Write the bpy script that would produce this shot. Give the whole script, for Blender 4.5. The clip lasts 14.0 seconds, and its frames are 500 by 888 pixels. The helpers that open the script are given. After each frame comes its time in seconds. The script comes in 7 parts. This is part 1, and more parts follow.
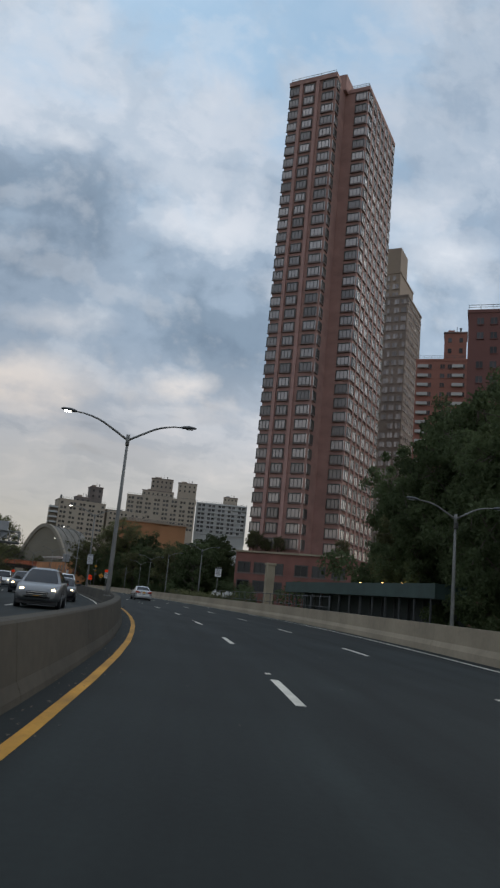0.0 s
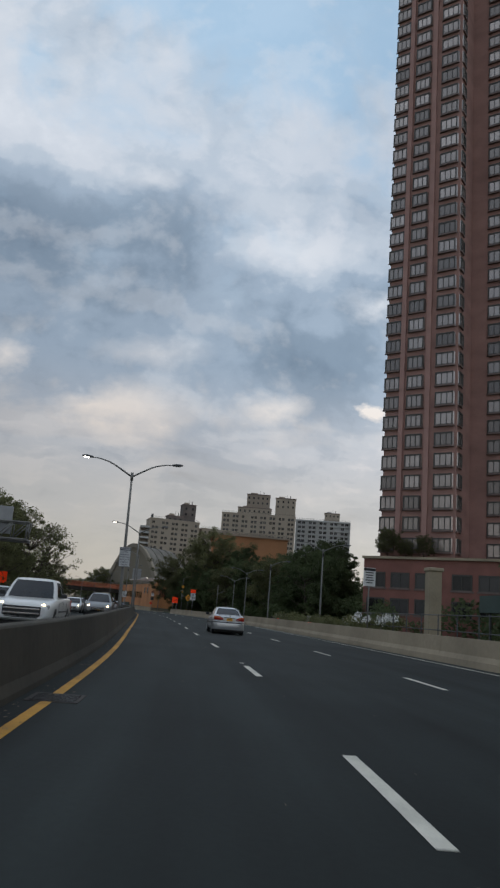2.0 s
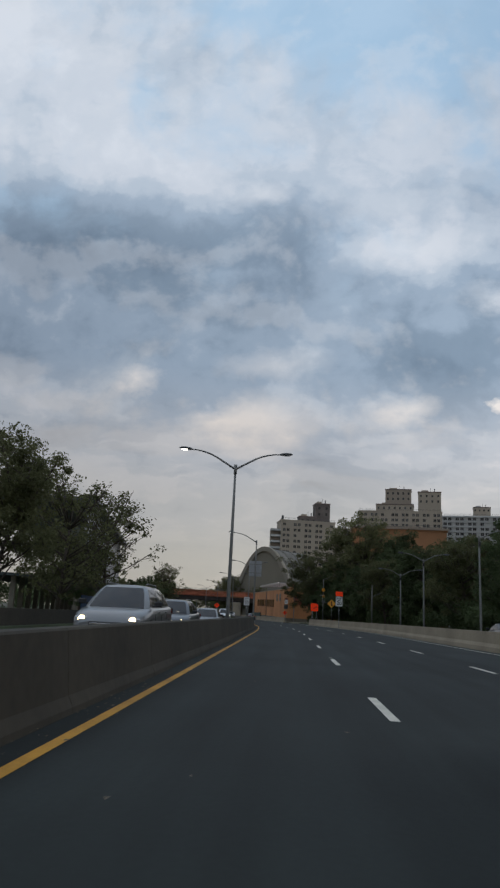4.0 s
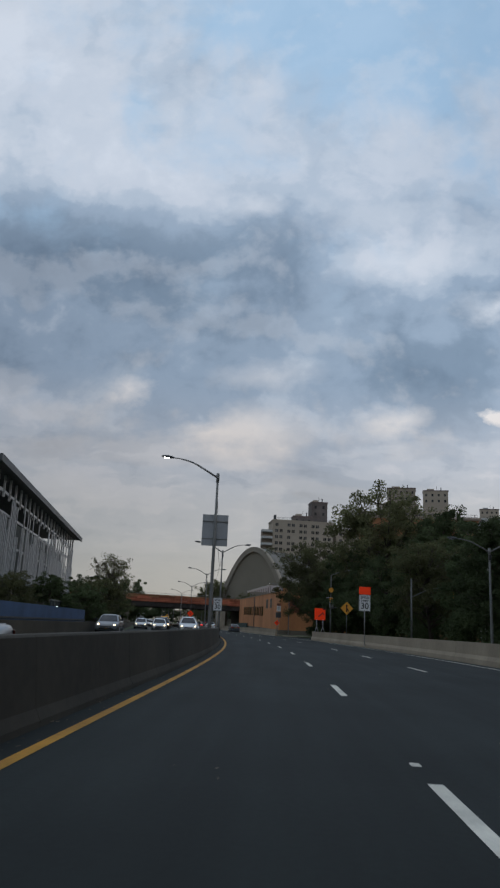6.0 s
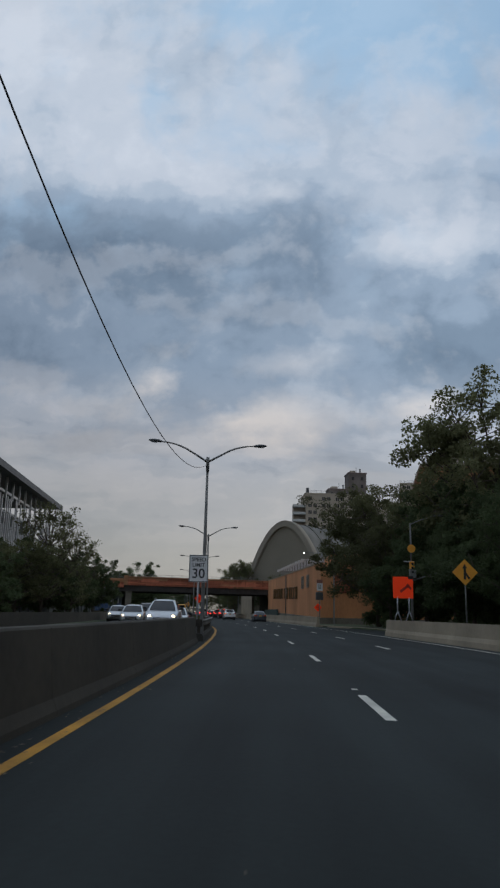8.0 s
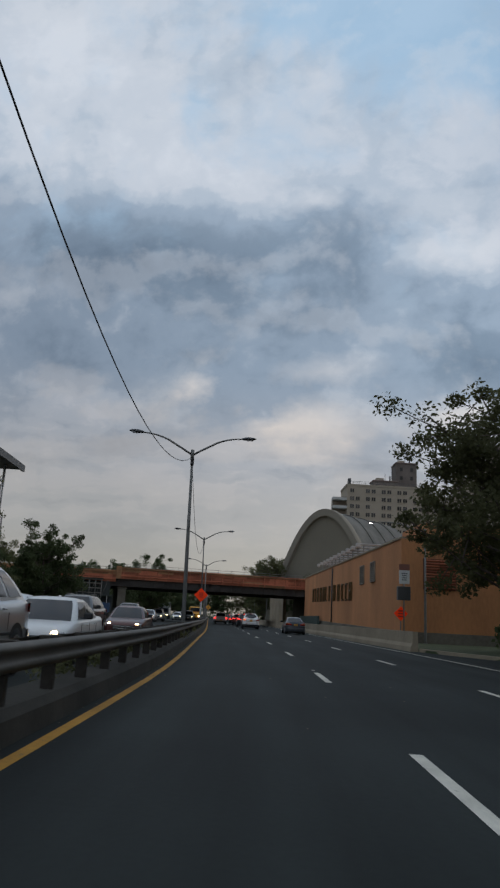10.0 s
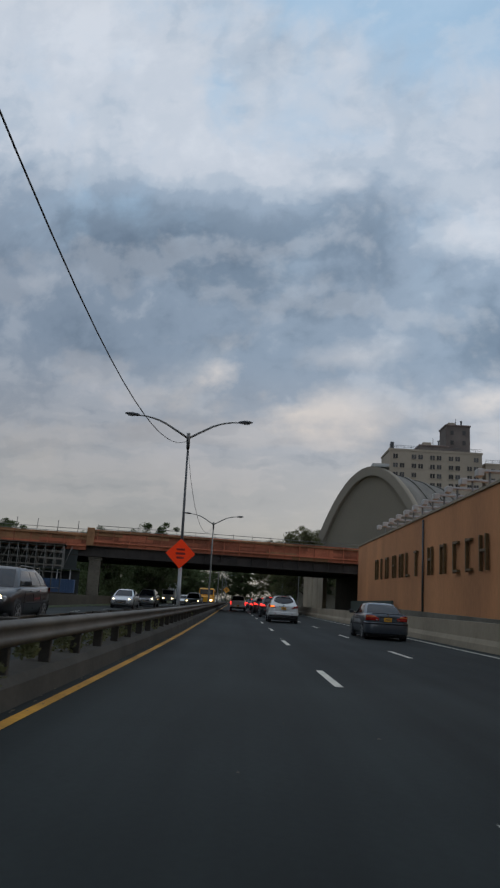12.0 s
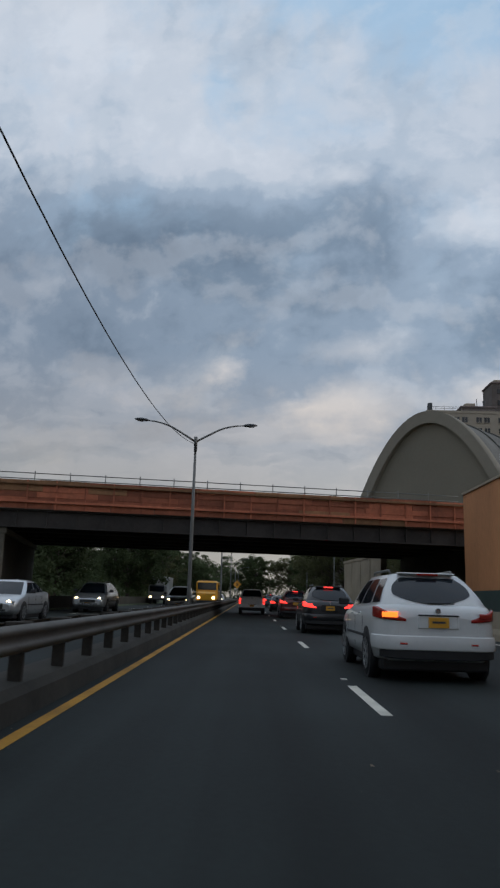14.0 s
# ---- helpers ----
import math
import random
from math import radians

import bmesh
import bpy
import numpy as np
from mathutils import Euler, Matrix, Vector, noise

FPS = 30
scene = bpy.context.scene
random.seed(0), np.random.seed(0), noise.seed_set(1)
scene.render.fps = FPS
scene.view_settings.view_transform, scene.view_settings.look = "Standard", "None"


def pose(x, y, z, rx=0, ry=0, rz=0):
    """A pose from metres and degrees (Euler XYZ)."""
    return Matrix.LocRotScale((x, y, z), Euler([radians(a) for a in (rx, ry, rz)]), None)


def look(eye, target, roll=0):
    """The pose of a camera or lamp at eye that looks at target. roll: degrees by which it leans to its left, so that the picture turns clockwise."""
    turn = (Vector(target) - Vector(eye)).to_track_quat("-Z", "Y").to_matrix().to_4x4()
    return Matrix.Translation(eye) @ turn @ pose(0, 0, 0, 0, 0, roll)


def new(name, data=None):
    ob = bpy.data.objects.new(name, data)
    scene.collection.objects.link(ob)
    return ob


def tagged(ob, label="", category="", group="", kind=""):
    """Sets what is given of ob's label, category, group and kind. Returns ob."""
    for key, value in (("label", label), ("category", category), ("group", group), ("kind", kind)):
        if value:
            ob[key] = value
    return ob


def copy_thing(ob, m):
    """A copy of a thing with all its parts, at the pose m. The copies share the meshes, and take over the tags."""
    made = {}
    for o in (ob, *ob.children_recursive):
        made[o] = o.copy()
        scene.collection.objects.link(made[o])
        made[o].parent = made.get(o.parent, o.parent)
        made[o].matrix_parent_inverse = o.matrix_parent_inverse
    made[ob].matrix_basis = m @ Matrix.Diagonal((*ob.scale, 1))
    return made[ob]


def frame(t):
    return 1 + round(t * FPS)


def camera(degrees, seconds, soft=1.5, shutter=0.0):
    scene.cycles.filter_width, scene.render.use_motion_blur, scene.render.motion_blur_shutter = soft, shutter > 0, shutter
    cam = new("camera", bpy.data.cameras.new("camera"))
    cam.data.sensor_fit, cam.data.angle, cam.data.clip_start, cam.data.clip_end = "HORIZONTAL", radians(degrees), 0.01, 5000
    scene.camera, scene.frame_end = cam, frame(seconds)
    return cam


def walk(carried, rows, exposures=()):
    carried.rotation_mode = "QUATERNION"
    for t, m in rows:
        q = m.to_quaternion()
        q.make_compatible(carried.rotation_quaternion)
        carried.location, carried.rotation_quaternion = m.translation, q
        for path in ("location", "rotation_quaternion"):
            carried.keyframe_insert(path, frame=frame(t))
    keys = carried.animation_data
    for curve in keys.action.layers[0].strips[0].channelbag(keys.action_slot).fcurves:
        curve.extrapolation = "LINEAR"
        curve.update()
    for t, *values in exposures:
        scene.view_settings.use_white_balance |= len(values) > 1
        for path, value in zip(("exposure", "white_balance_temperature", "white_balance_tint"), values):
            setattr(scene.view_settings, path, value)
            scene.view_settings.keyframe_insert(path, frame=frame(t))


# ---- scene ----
cam = camera(37.78, 14.0, soft=2.3, shutter=0.1)
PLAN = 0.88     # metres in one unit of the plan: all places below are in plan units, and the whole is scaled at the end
EYE = 1.35
# seconds, place in the plan, pitch, roll, yaw
WAY = [
    (0.0, 0.00, -0.00, 11.99, -5.38, -0.70),
    (0.5, -0.60, 10.43, 12.67, -4.34, 0.99),
    (1.0, -1.49, 20.79, 12.56, -4.21, 3.30),
    (1.5, -2.74, 31.08, 12.67, -4.62, 5.22),
    (2.0, -4.39, 41.42, 13.10, -4.47, 7.09),
    (2.5, -6.39, 51.77, 12.90, -4.64, 9.52),
    (3.0, -8.71, 62.12, 13.29, -4.48, 11.86),
    (3.5, -11.30, 72.48, 12.90, -4.30, 14.58),
    (4.0, -13.99, 82.85, 13.14, -2.82, 17.72),
    (4.5, -16.69, 93.20, 13.42, -2.76, 18.86),
    (5.0, -19.42, 103.55, 13.53, -3.18, 18.74),
    (5.5, -22.18, 113.89, 13.72, -3.46, 17.98),
    (6.0, -24.97, 124.24, 14.01, -2.67, 17.17),
    (6.5, -27.80, 134.59, 14.11, -1.76, 16.91),
    (7.0, -30.66, 144.91, 13.61, -1.20, 17.12),
    (7.5, -33.63, 155.09, 13.17, -1.04, 18.92),
    (8.0, -36.74, 165.11, 13.01, -1.28, 19.88),
    (8.5, -40.01, 174.97, 13.05, -1.64, 20.60),
    (9.0, -43.41, 184.72, 13.42, -2.58, 21.29),
    (9.5, -46.93, 194.35, 13.57, -2.99, 21.89),
    (10.0, -50.58, 203.87, 13.40, -2.91, 22.27),
    (10.5, -54.35, 213.29, 12.78, -2.60, 22.30),
    (11.0, -58.25, 222.64, 13.11, -3.09, 22.54),
    (11.5, -62.31, 231.99, 12.78, -2.77, 23.53),
    (12.0, -66.49, 241.33, 12.18, -3.31, 24.16),
    (12.5, -70.69, 250.57, 11.75, -2.09, 25.10),
    (13.0, -74.92, 259.70, 11.78, -1.88, 25.12),
    (13.5, -79.18, 268.74, 12.04, -2.11, 25.11),
    (14.0, -83.47, 277.76, 11.88, -1.66, 25.27),
]
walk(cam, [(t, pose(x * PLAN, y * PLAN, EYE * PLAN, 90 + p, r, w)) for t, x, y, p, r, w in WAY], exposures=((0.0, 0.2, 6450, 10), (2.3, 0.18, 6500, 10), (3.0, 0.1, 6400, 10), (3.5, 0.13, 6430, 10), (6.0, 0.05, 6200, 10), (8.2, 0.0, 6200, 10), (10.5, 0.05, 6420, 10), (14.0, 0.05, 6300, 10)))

# ---- sky, sun ----
SUN_AZ, SUN_EL = 62.0, 24.0          # degrees clockwise from +y, above the horizon
world = bpy.data.worlds.new("sky")
scene.world = world
world.use_nodes = True
wt = world.node_tree
wt.nodes.clear()


def wnode(kind, **props):
    n = wt.nodes.new(kind)
    for key, value in props.items():
        if key == "operation":
            n.operation = value
        elif key == "data_type":
            n.data_type = value
        elif key == "blend_type":
            n.blend_type = value
    return n


def wmath(op, a, b=None, c=None):
    n = wnode("ShaderNodeMath", operation=op)
    for i, v in enumerate((a, b, c)):
        if v is None:
            continue
        if isinstance(v, (int, float)):
            n.inputs[i].default_value = v
        else:
            wt.links.new(v, n.inputs[i])
    return n.outputs[0]


def wramp(fac, stops):
    n = wt.nodes.new("ShaderNodeValToRGB")
    n.color_ramp.interpolation = "EASE"
    while len(n.color_ramp.elements) < len(stops):
        n.color_ramp.elements.new(0.5)
    for e, (p, c) in zip(n.color_ramp.elements, stops):
        e.position, e.color = p, (*c, 1)
    wt.links.new(fac, n.inputs[0])
    return n.outputs[0]


def wmix(fac, a, b):
    n = wt.nodes.new("ShaderNodeMix")
    n.data_type = "RGBA"
    wt.links.new(fac, n.inputs[0])
    for sock, v in ((n.inputs[6], a), (n.inputs[7], b)):
        if isinstance(v, tuple):
            sock.default_value = (*v, 1)
        else:
            wt.links.new(v, sock)
    return n.outputs[2]


def wnoise(vec, scale, detail, rough, offset, warp=0.0):
    m = wt.nodes.new("ShaderNodeMapping")
    m.inputs["Location"].default_value = offset
    wt.links.new(vec, m.inputs["Vector"])
    n = wt.nodes.new("ShaderNodeTexNoise")
    n.inputs["Scale"].default_value, n.inputs["Detail"].default_value = scale, detail
    n.inputs["Roughness"].default_value, n.inputs["Distortion"].default_value = rough, warp
    wt.links.new(m.outputs[0], n.inputs["Vector"])
    return n.outputs[0]


tex = wt.nodes.new("ShaderNodeTexCoord")
sep = wt.nodes.new("ShaderNodeSeparateXYZ")
wt.links.new(tex.outputs["Generated"], sep.inputs[0])
up = wmath("MAXIMUM", sep.outputs[2], 0.0)
sky = wt.nodes.new("ShaderNodeTexSky")
sky.sky_type, sky.sun_disc = "NISHITA", False
sky.sun_elevation, sky.sun_rotation = radians(SUN_EL), radians(SUN_AZ)
clear = wt.nodes.new("ShaderNodeMix")
clear.data_type, clear.blend_type = "RGBA", "MULTIPLY"
clear.inputs[0].default_value = 1.0
clear.inputs[7].default_value = (0.105, 0.105, 0.105, 1)
wt.links.new(sky.outputs[0], clear.inputs[6])


# a plane across the view ahead, on which the single clouds lie: u to the right, v up
AHEAD = Matrix.Rotation(radians(13), 3, "Z") @ Matrix.Rotation(radians(90 + 13), 3, "X")


def wdot(axis):
    n = wt.nodes.new("ShaderNodeVectorMath")
    n.operation = "DOT_PRODUCT"
    n.inputs[1].default_value = axis
    wt.links.new(tex.outputs["Generated"], n.inputs[0])
    return n.outputs["Value"]


far_off = wmath("MAXIMUM", wmath("MULTIPLY", wdot(AHEAD.col[2]), -1.0), 0.2)
plane = wt.nodes.new("ShaderNodeCombineXYZ")
wt.links.new(wmath("DIVIDE", wdot(AHEAD.col[0]), far_off), plane.inputs[0])
wt.links.new(wmath("DIVIDE", wdot(AHEAD.col[1]), far_off), plane.inputs[1])


def ragged(scale, amount, offset):
    """The plane's coordinates, pushed about by noise so that cloud edges fray."""
    m = wt.nodes.new("ShaderNodeMapping")
    m.inputs["Location"].default_value, m.inputs["Scale"].default_value = offset, (1, 1.5, 1)
    wt.links.new(plane.outputs[0], m.inputs["Vector"])
    n = wt.nodes.new("ShaderNodeTexNoise")
    n.inputs["Scale"].default_value, n.inputs["Detail"].default_value, n.inputs["Roughness"].default_value = scale, 6, 0.6
    wt.links.new(m.outputs[0], n.inputs["Vector"])
    q = wt.nodes.new("ShaderNodeVectorMath")
    q.operation = "MULTIPLY_ADD"
    q.inputs[1].default_value = (amount, amount * 0.7, 0)
    q.inputs[2].default_value = (-amount / 2, -amount * 0.35, 0)
    wt.links.new(n.outputs["Color"], q.inputs[0])
    r = wt.nodes.new("ShaderNodeVectorMath")
    r.operation = "ADD"
    wt.links.new(plane.outputs[0], r.inputs[0])
    wt.links.new(q.outputs[0], r.inputs[1])
    return r.outputs[0]


def puffs(where, spots, grow, lean):
    """The sum of soft ovals, each (u, v, half width, half height, amount)."""
    total = 0.0
    for u, v, w, h, amount in spots:
        m = wt.nodes.new("ShaderNodeMapping")
        m.vector_type = "TEXTURE"
        m.inputs["Location"].default_value, m.inputs["Scale"].default_value = (u, v, 0), (w * grow, h * grow, 1)
        m.inputs["Rotation"].default_value = (0, 0, radians(lean))
        wt.links.new(where, m.inputs["Vector"])
        g = wt.nodes.new("ShaderNodeTexGradient")
        g.gradient_type = "SPHERICAL"
        wt.links.new(m.outputs[0], g.inputs["Vector"])
        total = wmath("ADD", wmath("MULTIPLY", g.outputs[1], amount), total)
    return total


frayed = ragged(8.0, 0.095, (0.3, 1.9, 0.0))
banks = puffs(frayed, [(-0.32, 0.277, 0.116, 0.085, 1), (-0.13, 0.305, 0.115, 0.058, 1.1), (-0.22, 0.235, 0.171, 0.054, 0.8), (0.01, 0.281, 0.085, 0.054, 0.8), (-0.175, 0.149, 0.155, 0.039, 0.7),
                       (0.221, 0.165, 0.116, 0.078, 1), (0.141, 0.089, 0.093, 0.035, 0.6), (-0.273, 0.02, 0.109, 0.027, 0.7), (0.03, 0.021, 0.116, 0.025, 0.7), (-0.459, 0.33, 0.132, 0.07, 0.8),
                       (-0.527, 0.171, 0.132, 0.035, 0.8), (-0.194, 0.087, 0.101, 0.035, 0.8), (-0.075, 0.186, 0.109, 0.035, 0.7), (0.473, 0.512, 0.116, 0.085, 0.8), (0.479, 0.359, 0.085, 0.03, 0.8), (0.108, 0.123, 0.132, 0.035, 0.6)], 1.65, 0)
gaps = puffs(frayed, [(-0.36, 0.55, 0.15, 0.105, 0.8), (-0.26, 0.39, 0.13, 0.047, 1), (-0.183, 0.351, 0.054, 0.047, 0.9), (0.072, 0.278, 0.085, 0.031, 1), (0.143, 0.264, 0.101, 0.035, 1), (0.241, 0.299, 0.07, 0.047, 0.7),
                      (0.033, 0.173, 0.093, 0.027, 0.8), (-0.016, 0.111, 0.085, 0.023, 0.6), (0.09, 0.435, 0.155, 0.047, 0.35), (-0.386, 0.448, 0.093, 0.054, 0.7), (-0.375, 0.187, 0.062, 0.031, 0.6),
                      (-0.438, 0.1, 0.132, 0.027, 0.5), (-0.517, 0.562, 0.14, 0.109, 0.6), (0.415, 0.366, 0.085, 0.047, 1)], 1.4, 4)
breaks = puffs(ragged(16.0, 0.075, (4.1, 0.7, 0.0)), [(-0.075, 0.03, 0.08, 0.038, 1.1), (-0.142, 0.031, 0.05, 0.023, 0.8), (0.113, 0.055, 0.047, 0.019, 0.9), (0.248, 0.066, 0.019, 0.011, 2.2), (-0.253, 0.086, 0.031, 0.017, 1.1),
                                                     (-0.09, 0.345, 0.043, 0.019, 0.8), (0.248, 0.214, 0.054, 0.014, 0.7), (-0.061, 0.116, 0.07, 0.023, 0.6), (0.47, 0.302, 0.085, 0.035, 1), (0.40, 0.347, 0.047, 0.022, 0.7), (0.12, 0.272, 0.09, 0.028, 0.8)], 1.3, 6)


def billows(shift):
    """Cloud thickness: round billows aloft, flat drawn-out streaks low down."""
    out = []
    for stretch, scale, rough, warp in ((1.2, 6.0, 0.545, 0.10), (3.6, 3.4, 0.5, 0.15)):
        m = wt.nodes.new("ShaderNodeMapping")
        m.inputs["Location"].default_value, m.inputs["Scale"].default_value = (3.1, 7.4 - shift * stretch, 0.0), (1.0, stretch, 1.0)
        wt.links.new(plane.outputs[0], m.inputs["Vector"])
        out.append(wnoise(m.outputs[0], scale, 6, rough, (0.0, 0.0, 0.0), warp))
    pick = wramp(up, [(0.17, (0, 0, 0)), (0.30, (1, 1, 1))])
    return wmath("ADD", wmath("MULTIPLY", out[0], pick), wmath("MULTIPLY", out[1], wmath("SUBTRACT", 1.0, pick)))


thick = billows(0.0)
crest = wmath("SUBTRACT", thick, billows(0.03))      # upper edges of the billows catch the light
# layers: a pale band low down, a grey bank above it, thinner blue higher up
layer = wramp(up, [(0.10, (0.47, 0.47, 0.47)), (0.17, (0.50, 0.50, 0.50)), (0.25, (0.50, 0.50, 0.50)), (0.32, (0.60, 0.60, 0.60)), (0.45, (0.585, 0.585, 0.585)), (0.54, (0.42, 0.42, 0.42)), (0.70, (0.37, 0.37, 0.37))])
lump = wmath("ADD", wmath("MULTIPLY_ADD", wmath("SUBTRACT", thick, 0.5), 0.64, 0.495), wmath("MULTIPLY", wmath("SUBTRACT", layer, 0.5), 0.62))
fine = wnoise(frayed, 17.0, 4, 0.55, (1.4, 0.2, 6.0), 0.15)
lump = wmath("ADD", lump, wmath("MULTIPLY", wmath("SUBTRACT", fine, 0.5), 0.27))
streak_map = wt.nodes.new("ShaderNodeMapping")
streak_map.inputs["Scale"].default_value = (1.0, 5.0, 1.0)
streak_map.inputs["Rotation"].default_value = (0, 0, radians(4))
wt.links.new(frayed, streak_map.inputs["Vector"])
streaks = wmath("MULTIPLY", wmath("SUBTRACT", wnoise(streak_map.outputs[0], 5.5, 4, 0.55, (0.7, 2.9, 3.0), 0.2), 0.5), wramp(up, [(0.07, (0.62, 0.62, 0.62)), (0.20, (0.5, 0.5, 0.5)), (0.30, (0.08, 0.08, 0.08))]))
lump = wmath("ADD", lump, streaks)
lump = wmath("ADD", lump, wmath("SUBTRACT", wmath("MULTIPLY", banks, 0.115), wmath("MULTIPLY", gaps, 0.09)))
shade = wramp(lump, [(0.24, (0.50, 0.515, 0.545)), (0.38, (0.415, 0.44, 0.48)), (0.47, (0.315, 0.36, 0.415)), (0.56, (0.215, 0.268, 0.333)), (0.70, (0.145, 0.19, 0.245)), (0.88, (0.095, 0.13, 0.175))])
shade = wmix(wramp(up, [(0.44, (0, 0, 0)), (0.60, (0.30, 0.30, 0.30))]), shade, (0.36, 0.42, 0.485))
# low cloud is seen through warm haze
shade = wmix(wramp(up, [(0.10, (0.42, 0.42, 0.42)), (0.20, (0.34, 0.34, 0.34)), (0.34, (0, 0, 0))]), shade, (0.42, 0.40, 0.40))
clear_patch = puffs(ragged(5.0, 0.2, (7.7, 2.2, 0.0)), [(0.14, 0.56, 0.24, 0.13, 1.3), (-0.26, 0.49, 0.06, 0.05, 0.7), (0.30, 0.42, 0.12, 0.06, 0.6), (-0.10, 0.62, 0.2, 0.1, 0.6)], 1.3, 0)
cover = wramp(wmath("ADD", wmath("SUBTRACT", 0.5, wmath("MULTIPLY", clear_patch, 0.30)), wmath("MULTIPLY", wmath("SUBTRACT", wnoise(plane.outputs[0], 6.0, 6, 0.58, (2.2, 6.1, 1.0), 0.4), 0.5), 0.75)), [(0.22, (0.25, 0.25, 0.25)), (0.50, (1, 1, 1))])
veil = wmix(cover, wmix(wramp(up, [(0.2, (0, 0, 0)), (0.55, (1, 1, 1))]), (0.45, 0.435, 0.42), (0.245, 0.375, 0.505)), shade)
rift = wmath("MULTIPLY", wramp(crest, [(0.0, (0, 0, 0)), (0.115, (1, 1, 1))]), wramp(up, [(0.14, (0.0, 0.0, 0.0)), (0.235, (0.5, 0.5, 0.5)), (0.34, (0.38, 0.38, 0.38)), (0.60, (0.45, 0.45, 0.45))]))
rift = wmath("MINIMUM", wmath("ADD", wmath("MULTIPLY", rift, 0.6), wmath("MULTIPLY", breaks, 0.82)), 1.0)
veil = wmix(rift, veil, wmix(wramp(up, [(0.22, (0, 0, 0)), (0.42, (1, 1, 1))]), (0.56, 0.515, 0.475), (0.50, 0.515, 0.54)))
haze = wramp(up, [(0.0, (1, 1, 1)), (0.06, (0.72, 0.72, 0.72)), (0.13, (0.38, 0.38, 0.38)), (0.22, (0, 0, 0))])
low = wmix(haze, veil, (0.372, 0.358, 0.325))
# the low cloud is thicker away from the sun's side
side = wramp(wmath("ADD", wmath("MULTIPLY", sep.outputs[0], 0.5), 0.5), [(0.17, (0.66, 0.66, 0.67)), (0.33, (0.86, 0.86, 0.86)), (0.50, (1.06, 1.06, 1.05)), (0.66, (1.14, 1.13, 1.11))])
side = wmix(wramp(up, [(0.36, (0, 0, 0)), (0.56, (1, 1, 1))]), side, wramp(wmath("ADD", wmath("MULTIPLY", sep.outputs[0], 0.5), 0.5), [(0.30, (1.0, 1.0, 1.0)), (0.42, (0.98, 0.985, 0.99)), (0.54, (0.83, 0.855, 0.88))]))
side = wmix(wramp(up, [(0.16, (1, 1, 1)), (0.34, (0, 0, 0))]), side, wramp(wmath("ADD", wmath("MULTIPLY", sep.outputs[0], 0.5), 0.5), [(0.20, (0.66, 0.635, 0.61)), (0.38, (0.83, 0.79, 0.75)), (0.50, (0.97, 0.92, 0.87)), (0.66, (1.18, 1.12, 1.06))]))
tone = wt.nodes.new("ShaderNodeMix")
tone.data_type, tone.blend_type = "RGBA", "MULTIPLY"
tone.inputs[0].default_value = 1.0
wt.links.new(low, tone.inputs[6])
wt.links.new(side, tone.inputs[7])
low = tone.outputs[2]
both = wnode("ShaderNodeMix")
both.data_type = "RGBA"
both.inputs[0].default_value = 0.93
wt.links.new(clear.outputs[2], both.inputs[6])
wt.links.new(low, both.inputs[7])
back = wt.nodes.new("ShaderNodeBackground")
back.inputs[1].default_value = 1.42
wt.links.new(both.outputs[2], back.inputs[0])
wout = wt.nodes.new("ShaderNodeOutputWorld")
wt.links.new(back.outputs[0], wout.inputs[0])

sun = new("sun", bpy.data.lights.new("sun", "SUN"))
sun.data.energy, sun.data.angle, sun.data.color = 0.5, radians(25), (1.0, 0.93, 0.85)
sun_dir = Vector((math.sin(radians(SUN_AZ)) * math.cos(radians(SUN_EL)), math.cos(radians(SUN_AZ)) * math.cos(radians(SUN_EL)), math.sin(radians(SUN_EL))))
sun.matrix_world = look(sun_dir * 400, (0, 0, 0))

# ---- materials ----


